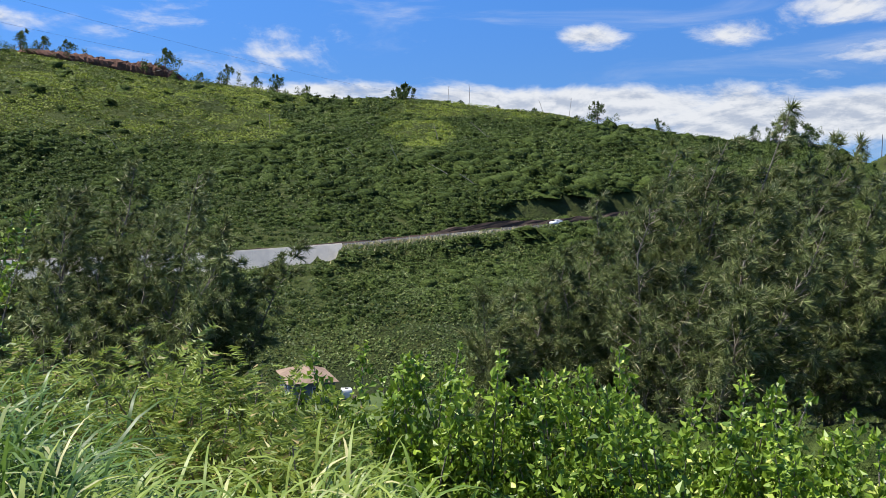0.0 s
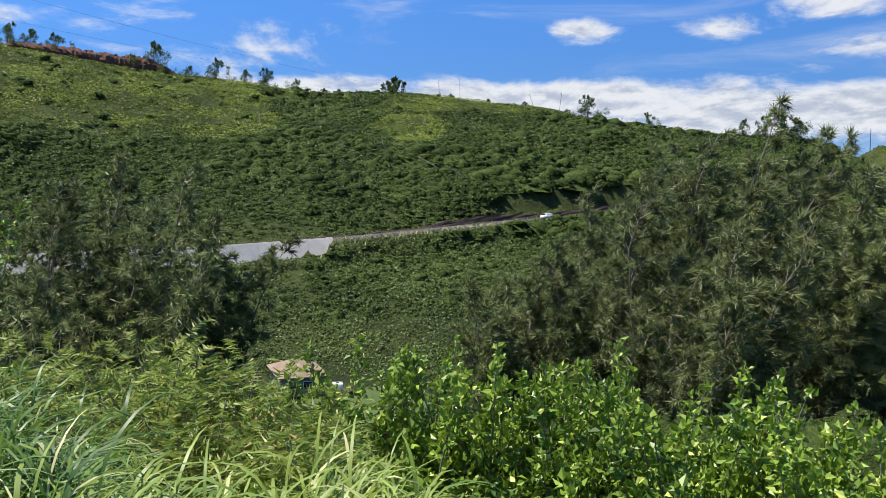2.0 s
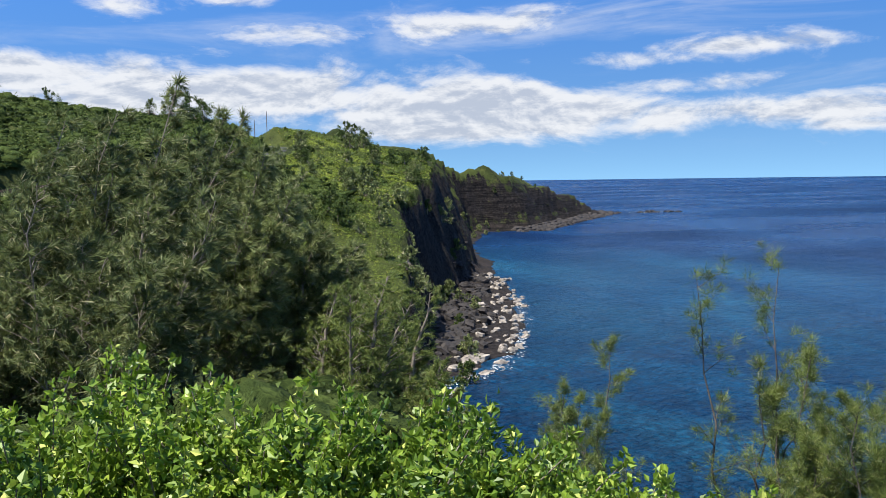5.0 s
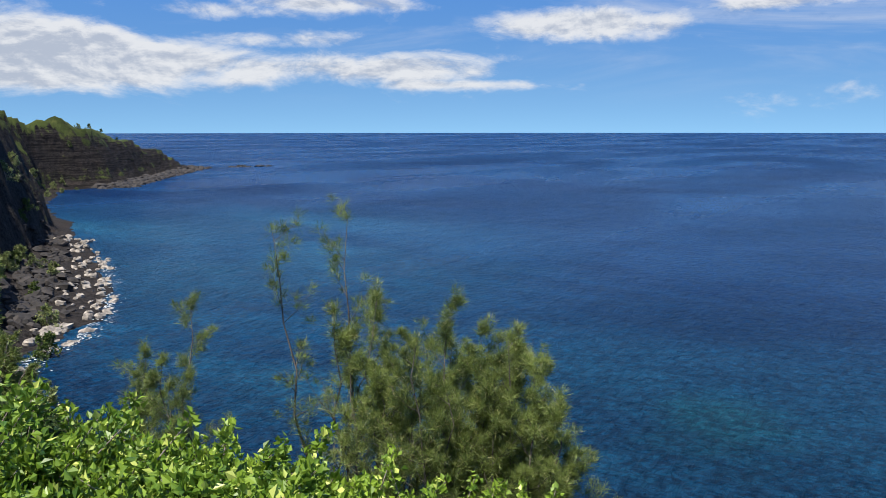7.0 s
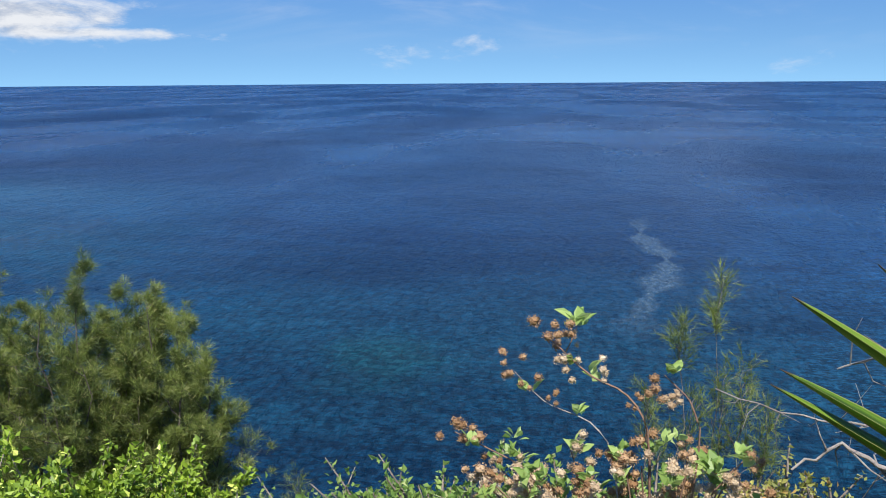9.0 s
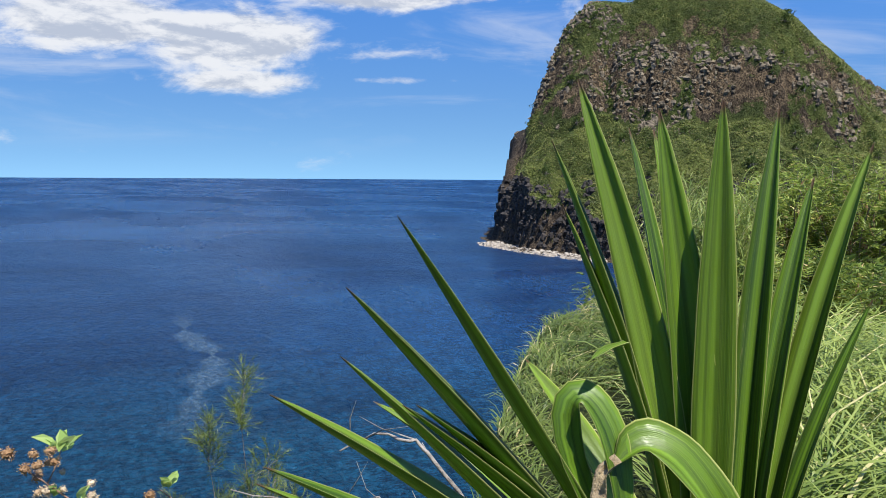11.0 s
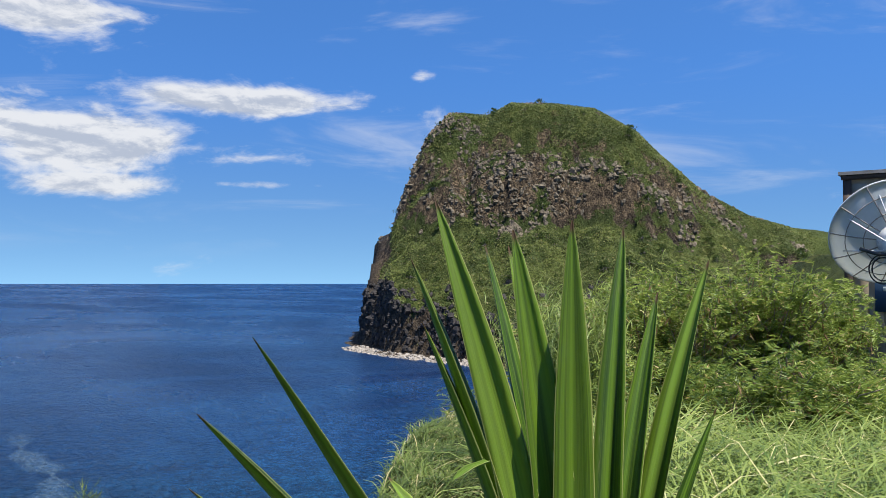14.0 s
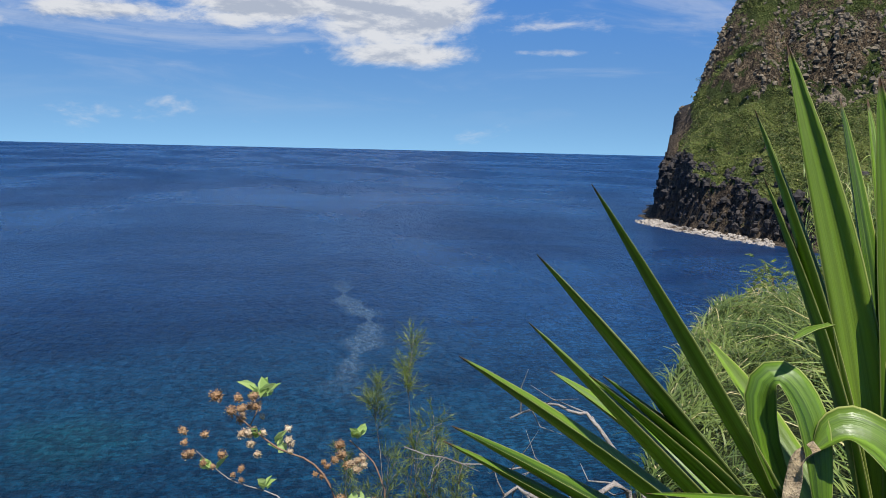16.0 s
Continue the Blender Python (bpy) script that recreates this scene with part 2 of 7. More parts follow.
    steep = k.math("ADD", k.math("MULTIPLY", steep, k.math("SUBTRACT", 1.0, on_head)), k.math("MULTIPLY", on_head, k.math("ADD", 0.40, k.math("MULTIPLY", stone, 0.25))))
    seaward = k.add("ShaderNodeVectorMath", {0: pos, 1: (-0.6136, -0.7896, 0.0)}, operation="DOT_PRODUCT").outputs["Value"]
    steep = k.math("SUBTRACT", steep, k.math("MULTIPLY", k.span(seaward, -104.0, -114.0, 0.0, 0.6), k.span(away, 330.0, 280.0)))
    # the bare lava of the far point
    steep = k.math("SUBTRACT", steep, k.math("MULTIPLY", k.span(tail, 330.0, 90.0), k.math("MULTIPLY", k.span(k.noise(0.05, 5, 0.65, k.mapped(pos, (0.7, 0.7, 2.5))), 0.40, 0.55, 0.0, 1.0), k.span(z, 46.0, 24.0, 0.15, 0.75))))
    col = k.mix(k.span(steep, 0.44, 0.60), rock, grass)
    # the seaward cliff of the head is the same dark lava up to the shelf
    lava = k.mix(k.span(fine, 0.35, 0.65), (0.010, 0.009, 0.008), (0.060, 0.050, 0.043))
    col = k.mix(k.math("MULTIPLY", k.math("MULTIPLY", k.span(seaward, -106.0, -116.0), k.span(away, 330.0, 280.0)), k.span(z, 92.0, 80.0)), col, lava)
    shore = k.math("ADD", z, k.math("MULTIPLY", k.math("SUBTRACT", fine, 0.5), 6.0))
    col = k.mix(k.span(shore, 5.0, 9.0), rock, col)
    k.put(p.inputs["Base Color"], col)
    p.inputs["Roughness"].default_value = 0.95
    p.inputs["Specular IOR Level"].default_value = 0.2
    h = k.math("ADD", k.math("MULTIPLY", fine, 1.0), k.math("MULTIPLY", grit, 0.3))
    h = k.math("ADD", h, k.math("MULTIPLY", mid, k.span(nz, 0.75, 0.5, 0.0, 4.0)))
    h = k.math("ADD", h, k.math("MULTIPLY", column, k.span(z, 60.0, 90.0, 0.0, 5.0)))
    k.put(p.inputs["Normal"], k.add("ShaderNodeBump", {"Strength": 0.9, "Distance": 1.6, "Height": h}).outputs[0])
    return m


def sea_material():
    m, k, p = material("sea")
    pos = k.add("ShaderNodeNewGeometry").outputs["Position"]
    sep = k.add("ShaderNodeSeparateXYZ", {0: pos})
    streak = k.noise(1.0, 5, 0.6, k.mapped(pos, (0.0022, 0.006, 0.004)), 0.6)
    patch = k.noise(1.0, 4, 0.6, k.mapped(pos, (0.011, 0.008, 0.01)), 0.8)
    deep = k.mix(k.span(streak, 0.35, 0.65), (0.007, 0.037, 0.112), (0.011, 0.057, 0.168))
    shoal = k.mix(k.span(patch, 0.35, 0.7), (0.004, 0.058, 0.135), (0.009, 0.088, 0.160))
    inshore = k.add("ShaderNodeVectorMath", {0: pos}, operation="LENGTH").outputs["Value"]
    deep = k.mix(k.span(inshore, 260.0, 110.0, 0.0, 0.75), deep, (0.005, 0.046, 0.086))
    # shallows off the near shore and the coast beyond the valley
    far = k.add("ShaderNodeVectorMath", {0: pos, 1: (150.0, 190.0, 0.0)}, operation="DISTANCE").outputs["Value"]
    col = k.mix(k.span(far, 170.0, 30.0), deep, shoal)
    cove = k.add("ShaderNodeVectorMath", {0: pos, 1: (225.0, 290.0, 0.0)}, operation="DISTANCE").outputs["Value"]
    col = k.mix(k.span(cove, 215.0, 60.0, 0.0, 0.8), col, k.mix(k.span(patch, 0.35, 0.7), (0.012, 0.085, 0.185), (0.022, 0.120, 0.215)))
    # one pale reef below the lookout
    reef = k.add("ShaderNodeVectorMath", {0: k.mapped(pos, (1.0, 1.5, 1.0)), 1: (128.0, 40.0, 0.0)}, operation="DISTANCE").outputs["Value"]
    reef = k.math("ADD", reef, k.math("MULTIPLY", k.math("SUBTRACT", k.noise(0.07, 4, 0.6, pos), 0.5), 30.0))
    col = k.mix(k.math("MULTIPLY", k.span(reef, 22.0, 6.0), 0.4), col, (0.008, 0.070, 0.080))
    w2 = k.noise(0.30, 5, 0.62, k.mapped(pos, (1.0, 1.9, 1.0)), 0.4)
    # the waves' lit and dark faces are put into the water's colour
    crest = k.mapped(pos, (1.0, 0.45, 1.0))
    ripple_shade = None
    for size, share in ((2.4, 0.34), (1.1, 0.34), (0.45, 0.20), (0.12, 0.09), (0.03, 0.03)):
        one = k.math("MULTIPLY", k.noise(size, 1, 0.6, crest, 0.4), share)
        ripple_shade = one if ripple_shade is None else k.math("ADD", ripple_shade, one)
    ripple_shade = k.span(ripple_shade, 0.43, 0.57)
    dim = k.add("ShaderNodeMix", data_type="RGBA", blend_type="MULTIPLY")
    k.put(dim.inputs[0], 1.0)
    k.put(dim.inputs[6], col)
    k.put(dim.inputs[7], k.mix(ripple_shade, (0.52, 0.56, 0.62), (1.62, 1.55, 1.45)))
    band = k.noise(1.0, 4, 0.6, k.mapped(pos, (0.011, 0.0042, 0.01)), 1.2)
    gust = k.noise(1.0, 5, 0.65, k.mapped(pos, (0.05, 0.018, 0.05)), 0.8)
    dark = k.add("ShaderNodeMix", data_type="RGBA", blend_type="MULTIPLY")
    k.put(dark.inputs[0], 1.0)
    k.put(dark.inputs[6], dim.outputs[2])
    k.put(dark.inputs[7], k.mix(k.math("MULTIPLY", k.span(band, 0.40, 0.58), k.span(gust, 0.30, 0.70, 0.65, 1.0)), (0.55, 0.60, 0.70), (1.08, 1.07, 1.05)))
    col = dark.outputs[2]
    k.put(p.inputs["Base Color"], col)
    p.inputs["IOR"].default_value = 1.33
    k.put(p.inputs["Roughness"], k.span(streak, 0.35, 0.65, 0.34, 0.24))
    # wind-roughened water in the offing gives back more of the sky
    offing = k.add("ShaderNodeVectorMath", {0: pos, 1: (560.0, -30.0, 0.0)}, operation="DISTANCE").outputs["Value"]
    k.put(p.inputs["Specular IOR Level"], k.span(offing, 640.0, 150.0, 0.035, 0.20))
    w1 = k.noise(0.055, 3, 0.5, k.mapped(pos, (1.0, 1.9, 1.0)))
    w3 = k.noise(1.6, 4, 0.6, pos)
    h = k.math("ADD", k.math("ADD", k.math("MULTIPLY", w1, 6.0), k.math("MULTIPLY", w2, 4.0)), k.math("MULTIPLY", w3, 0.6))
    k.put(p.inputs["Normal"], k.add("ShaderNodeBump", {"Strength": 1.0, "Distance": 1.0, "Height": h}).outputs[0])
    return m


MAT = {
    "land": ground_material(), "sea": sea_material(),
    "shrub": leafy("shrub", (0.024, 0.046, 0.011), (0.135, 0.185, 0.045), (0.22, 0.24, 0.07), 0.15, through_light=0.15, patch=0.05),
    "shrub_light": leafy("shrub_light", (0.036, 0.072, 0.013), (0.24, 0.30, 0.040), (0.32, 0.33, 0.06), 0.15, through_light=0.2, patch=0.05, share=0.72),
    # dark tone stands for the shaded inside of the bushes
    "shaded_scrub_cover": canopy("shaded_scrub_cover", (0.010, 0.021, 0.006), (0.100, 0.138, 0.034)),
    "needle": leafy("needle", (0.032, 0.050, 0.015), (0.27, 0.315, 0.115), (0.44, 0.40, 0.23), 0.2, 0.18, 1.1, share=0.55, plant=0.3),
    "needle_near": leafy("needle_near", (0.030, 0.056, 0.013), (0.27, 0.335, 0.085), (0.40, 0.38, 0.16), 0.3, 0.25, 5.0, share=0.55, plant=0.2),
    "bush_leaf": leafy("bush_leaf", (0.040, 0.105, 0.009), (0.31, 0.44, 0.045), (0.62, 0.68, 0.16), 0.5, 0.24, 5.0, plant=0.35),
    "feather_leaf": leafy("feather_leaf", (0.055, 0.11, 0.02), (0.36, 0.44, 0.085), (0.52, 0.38, 0.17), 0.35, 0.38, 2.5, plant=0.5),
    "grass_blade": leafy("grass_blade", (0.022, 0.066, 0.010), (0.175, 0.285, 0.05), (0.46, 0.46, 0.22), 0.5, 0.32, 2.5),
    "dry_grass": leafy("dry_grass", (0.08, 0.16, 0.022), (0.40, 0.48, 0.10), (0.66, 0.62, 0.30), 0.45, 0.35, 2.0),
    "bark": plain("bark", (0.13, 0.105, 0.085), (0.34, 0.29, 0.24), 0.9, 30, 0, 0.3),
    "dead_wood": plain("dead_wood", (0.19, 0.165, 0.145), (0.38, 0.34, 0.31), 0.85, 40, 0, 0.3),
    "rock_dark": plain("rock_dark", (0.012, 0.011, 0.011), (0.060, 0.051, 0.046), 0.9, 1.5, 0, 0.4),
    "rock_pale": plain("rock_pale", (0.15, 0.13, 0.11), (0.44, 0.39, 0.33), 0.9, 2.0, 0, 0.3),
    "red_soil": plain("red_soil", (0.085, 0.036, 0.024), (0.17, 0.08, 0.052), 0.95, 1.2, 0, 0.4),
    "concrete": plain("concrete", (0.60, 0.54, 0.46), (0.80, 0.72, 0.60), 0.9, 0.8, 0, 0.1),
    "asphalt": plain("asphalt", (0.05, 0.05, 0.05), (0.09, 0.085, 0.08), 0.9, 2.0),
    "foam": plain("foam", (0.42, 0.47, 0.5), (0.68, 0.71, 0.72), 0.8, 1.2),
}


# ---- geometry helpers ----
class Geo:
    """Collects vertices and faces of one mesh."""

    def __init__(self):
        self.v, self.f, self.n, self.uv = [], [], 0, []

    def add(self, verts, faces):
        verts = np.asarray(verts, dtype=np.float32).reshape(-1, 3)
        self.v.append(verts)
        for block in faces if isinstance(faces, list) and np.ndim(faces[0]) == 2 else [faces]:
            self.f.append(np.asarray(block, dtype=np.int32) + self.n)
        self.n += len(verts)
        return self

    def mesh(self, name, smooth=True):
        me = bpy.data.meshes.new(name)
        v = np.concatenate(self.v)
        sizes = np.concatenate([np.full(len(b), b.shape[1], np.int32) for b in self.f])
        idx = np.concatenate([b.ravel() for b in self.f])
        me.vertices.add(len(v))
        me.vertices.foreach_set("co", v.ravel())
        me.loops.add(len(idx))
        me.loops.foreach_set("vertex_index", idx)
        me.polygons.add(len(sizes))
        me.polygons.foreach_set("loop_start", np.concatenate([[0], np.cumsum(sizes)[:-1]]).astype(np.int32))
        me.polygons.foreach_set("loop_total", sizes)
        me.polygons.foreach_set("use_smooth", np.full(len(sizes), smooth))
        me.update(calc_edges=True)
        return me


def part(name, geo, mat, parent=None, label="", smooth=True):
    """One mesh object under a thing or under a part."""
    ob = new(name, geo.mesh(name, smooth) if isinstance(geo, Geo) else geo)
    ob.data.materials.clear()
    ob.data.materials.append(MAT[mat] if isinstance(mat, str) else mat)
    if parent is not None:
        ob.parent = parent
    if label:
        tagged(ob, label)
    return ob


def thing(name, place, label, category, group="", kind="", turn=0.0):
    """An Empty at the base of a thing."""
    ob = new(name)
    ob.empty_display_size = 0.1
    ob.matrix_world = Matrix.Translation(place) @ Matrix.Rotation(radians(turn), 4, "Z")
    return tagged(ob, label, category, group, kind)


def box(geo, centre, size, turn=None):
    c = np.array([[x, y, z] for x in (-.5, .5) for y in (-.5, .5) for z in (-.5, .5)]) * np.array(size)
    if turn is not None:
        c = c @ np.array(turn.to_3x3()).T
    q = [[0, 1, 3, 2], [4, 6, 7, 5], [0, 4, 5, 1], [2, 3, 7, 6], [0, 2, 6, 4], [1, 5, 7, 3]]
    return geo.add(c + np.array(centre), q)


def tube(geo, pts, radii, n=6):
    """A tapered round rod along the points."""
    pts = np.asarray(pts, float)
    radii = np.broadcast_to(np.asarray(radii, float), (len(pts),))
    d = np.gradient(pts, axis=0)
    d /= np.linalg.norm(d, axis=1)[:, None] + 1e-9
    ref = np.where(np.abs(d[:, 2:3]) < 0.9, [[0, 0, 1]], [[1, 0, 0]])
    a = np.cross(d, ref)
    a /= np.linalg.norm(a, axis=1)[:, None] + 1e-9
    b = np.cross(d, a)
    ang = np.arange(n) * 2 * np.pi / n
    ring = (a[:, None] * np.cos(ang)[None, :, None] + b[:, None] * np.sin(ang)[None, :, None]) * radii[:, None, None] + pts[:, None]
    i, j = np.meshgrid(np.arange(len(pts) - 1), np.arange(n), indexing="ij")
    i, j = i.ravel(), j.ravel()
    q = np.stack([i * n + j, i * n + (j + 1) % n, (i + 1) * n + (j + 1) % n, (i + 1) * n + j], 1)
    return geo.add(ring.reshape(-1, 3), q)


def unit(a):
    return a / (np.linalg.norm(a, axis=-1, keepdims=True) + 1e-9)


def blades(geo, base, way, length, width, rng, fold=True):
    """Leaves as folded lozenges, or slim triangles when fold is off."""
    n = len(base)
    way = unit(way)
    side = unit(np.cross(way, rng.normal(size=(n, 3))))
    nrm = np.cross(side, way)
    L, W = np.broadcast_to(length, (n,))[:, None], np.broadcast_to(width, (n,))[:, None]
    if fold:
        v = np.stack([base, base + way * L * 0.45 + side * W * 0.5 + nrm * W * 0.18, base + way * L - nrm * L * 0.12,
                      base + way * L * 0.45 - side * W * 0.5 + nrm * W * 0.18], 1)
        i = np.arange(n)[:, None] * 4
        return geo.add(v.reshape(-1, 3), np.concatenate([i + [[0, 1, 2]], i + [[0, 2, 3]]]))
    v = np.stack([base - side * W * 0.5, base + side * W * 0.5, base + way * L], 1)
    return geo.add(v.reshape(-1, 3), np.arange(n)[:, None] * 3 + [[0, 1, 2]])


def scales(geo, base, nrm, length, width, rng, loose=0.35):
    """Leaves that lie roughly along the surface they grow on."""
    n = len(base)
    nrm = unit(nrm + rng.normal(size=(n, 3)) * loose)
    way = unit(np.cross(nrm, rng.normal(size=(n, 3))))
    side = np.cross(nrm, way)
    L, W = np.broadcast_to(length, (n,))[:, None], np.broadcast_to(width, (n,))[:, None]
    v = np.stack([base - way * L * 0.5 - side * W * 0.5, base + way * L * 0.5 - side * W * 0.1, base - way * L * 0.3 + side * W * 0.5], 1)
    return geo.add(v.reshape(-1, 3), np.arange(n)[:, None] * 3 + [[0, 1, 2]])


def ovals(geo, base, way, length, width, rng):
    """Broad leaves with rounded sides and a slight arch."""
    n = len(base)
    way = unit(way)
    side = unit(np.cross(way, rng.normal(size=(n, 3)) * 0.6 + np.array([0, 0, 1.0])))
    nrm = np.cross(side, way)
    L, W = np.broadcast_to(length, (n,))[:, None], np.broadcast_to(width, (n,))[:, None]
    v = [base]
    for f, w, h in ((0.32, 0.46, 0.06), (0.68, 0.40, 0.05), (1.0, 0.0, -0.12), (0.68, -0.40, 0.05), (0.32, -0.46, 0.06)):
        v.append(base + way * L * f + side * W * w + nrm * L * h)
    return geo.add(np.stack(v, 1).reshape(-1, 3), np.arange(n)[:, None] * 6 + [[0, 1, 2, 3, 4, 5]])


def arching(geo, base, heading, length, width, droop, rng, steps=4, lift=1.0):
    """Grass blades that rise and bend over along their heading."""
    n = len(base)
    heading = unit(heading)
    side = np.stack([-heading[:, 1], heading[:, 0], np.zeros(n)], 1) + rng.normal(size=(n, 3)) * 0.25
    side = unit(side)
    s = np.linspace(0, 1, steps + 1)
    L, W, D = [np.broadcast_to(a, (n,))[:, None] for a in (length, width, droop)]
    up = np.sin(np.minimum(s[None] * (0.6 + D), 2.6)) / (0.6 + D) * L * lift
    out = (1 - np.cos(np.minimum(s[None] * (0.6 + D), 2.6))) / (0.6 + D) * L + 0.12 * s[None] * L
    mid = base[:, None] + heading[:, None] * out[..., None] + np.array([0, 0, 1.0]) * up[..., None]
    w = (np.sin(np.pi * (0.25 + 0.75 * s)) ** 0.7)[None, :, None] * W[..., None] * 0.5
    a, b = mid + side[:, None] * w, mid - side[:, None] * w
    v = np.stack([a, b], 2).reshape(n, -1, 3)
    k = np.arange(steps)
    q = np.stack([2 * k, 2 * k + 1, 2 * k + 3, 2 * k + 2], 1)
    faces = (np.arange(n)[:, None, None] * (2 * steps + 2) + q[None]).reshape(-1, 4)
    return geo.add(v.reshape(-1, 3), faces)


def lumpy(geo, centre, size, rng, rings=5, seg=8, rough=0.25):
    """An uneven boulder."""
    th = np.linspace(0, np.pi, rings + 1)[1:-1]
    ph = np.arange(seg) * 2 * np.pi / seg
    v = [[0, 0, 1]] + [[np.sin(t) * np.cos(p), np.sin(t) * np.sin(p), np.cos(t)] for t in th for p in ph] + [[0, 0, -1]]
    v = np.array(v) * (1 + rng.uniform(-rough, rough, (len(v), 1)))
    v = v * np.array(size) + np.array(centre)
    m = rings - 1
    tri = [[0, 1 + j, 1 + (j + 1) % seg] for j in range(seg)] + [[len(v) - 1, 1 + (m - 1) * seg + (j + 1) % seg, 1 + (m - 1) * seg + j] for j in range(seg)]
    quad = [[1 + i * seg + j, 1 + (i + 1) * seg + j, 1 + (i + 1) * seg + (j + 1) % seg, 1 + i * seg + (j + 1) % seg] for i in range(m - 1) for j in range(seg)]
    return geo.add(v, [np.array(tri), np.array(quad)])


# ---- the lie of the land ----
def fbm(x, y, scale, octaves=4, seed=0.0):
    """Smooth value noise in numpy, about -1 to 1."""
    total, amp, norm = 0.0, 1.0, 0.0
    for o in range(octaves):
        u, v = x / scale + seed + o * 17.3, y / scale - seed * 1.7 + o * 9.1
        iu, iv = np.floor(u), np.floor(v)
        fu, fv = u - iu, v - iv
        fu, fv = fu * fu * (3 - 2 * fu), fv * fv * (3 - 2 * fv)

        def h(a, b):
            s = np.sin(a * 127.1 + b * 311.7) * 43758.5453
            return (s - np.floor(s)) * 2 - 1
        total = total + amp * ((h(iu, iv) * (1 - fu) + h(iu + 1, iv) * fu) * (1 - fv) + (h(iu, iv + 1) * (1 - fu) + h(iu + 1, iv + 1) * fu) * fv)
        norm += amp
        amp *= 0.5
        scale = scale * 0.5
    return total / norm


def places(rows):
    """Rows of bearing, distance and height as points of the plan."""
    return np.array([bearing(a, d, z) for a, d, z in rows])


def to_line(x, y, line):
    """Distance to a polyline of the plan and the height along it there."""
    best, height = np.full(x.shape, 1e9), np.zeros(x.shape)
    for p, q in zip(line[:-1], line[1:]):
        e = q[:2] - p[:2]
        t = np.clip(((x - p[0]) * e[0] + (y - p[1]) * e[1]) / (e @ e), 0, 1)
        d = np.hypot(x - p[0] - t * e[0], y - p[1] - t * e[1])
        near = d < best
        best, height = np.where(near, d, best), np.where(near, p[2] + t * (q[2] - p[2]), height)
    return best, height


def from_crest(x, y, line, soft):
    """Distance to a crest line and its height, blended where two stretches are about as near."""
    ds, zs = [], []
    for p, q in zip(line[:-1], line[1:]):
        d, z = to_line(x, y, np.array([p, q]))
        ds.append(d)
        zs.append(z)
    ds, zs = np.array(ds), np.array(zs)
    w = np.exp(-(ds - ds.min(0)) / soft)
    return ds.min(0), (w * zs).sum(0) / w.sum(0)


def smooth(a, lo, hi):
    t = np.clip((a - lo) / (hi - lo), 0, 1)
    return t * t * (3 - 2 * t)


COAST = places([(a, d, 0) for a, d in (
    (-60, 1500), (20, 1400), (38, 1150), (42.4, 1035), (39.5, 830), (37.6, 715), (34.2, 690), (33.0, 560), (34.6, 430), (35.0, 395), (35.7, 345),
    (36.3, 275), (36.2, 229), (34.4, 196), (31, 180), (32, 150), (42, 105), (55, 78), (75, 62), (95, 64), (108, 78), (117, 115),
    (123, 200), (128, 320), (127, 420), (123.3, 455), (118.8, 500), (116.2, 545), (115.5, 600), (116.0, 735), (123, 900), (137, 1150), (167, 1500), (-120, 1600))])
RIDGE = places([(-60, 460, 120), (-36, 400, 108), (-25, 380, 97), (-15, 362, 89), (-11, 350, 89), (-1, 342, 83), (4.2, 342, 75), (11, 350, 71.5), (19, 372, 69),
                (22.6, 382, 67.5), (25.6, 388, 61), (28, 392, 56), (31, 400, 48)])
HEADLAND = places([(24, 520, 74), (30, 640, 63), (33.7, 720, 54), (36.4, 800, 42), (39.5, 920, 26), (42.0, 1015, 6)])
ROAD = places([(-60, 190, 32), (-36, 170, 33.4), (-22.7, 170, 34.7), (-15.3, 176, 36.1), (-7, 192, 38.3), (-3.2, 202, 39.7), (0.6, 215, 40.3), (8, 245, 44), (14, 275, 47.5),
               (17.2, 297, 51.0), (19.5, 315, 54), (20.5, 345, 58), (16, 400, 62)])
PROFILE = np.array([(-160, 0), (-134, 60), (-127, 80), (-109, 86), (-93, 136), (-80, 168), (-63, 185), (-32, 182), (-13, 192), (20, 191), (55, 186), (88, 167),
                    (105, 149), (137, 119), (172, 99), (208, 88), (240, 84), (400, 95), (700, 150)])


def inside_coast(x, y):
    """Distance to the shore line, positive on land."""
    d, _ = to_line(x, y, np.vstack([COAST, COAST[:1]]))
    odd = np.zeros(x.shape, bool)
    for p, q in zip(COAST, np.roll(COAST, -1, axis=0)):
        cross = (p[1] > y) != (q[1] > y)
        with np.errstate(divide="ignore", invalid="ignore"):
            xi = p[0] + (y - p[1]) / (q[1] - p[1] + 1e-12) * (q[0] - p[0])
        odd ^= cross & (x < xi)
    return np.where(odd, d, -d)


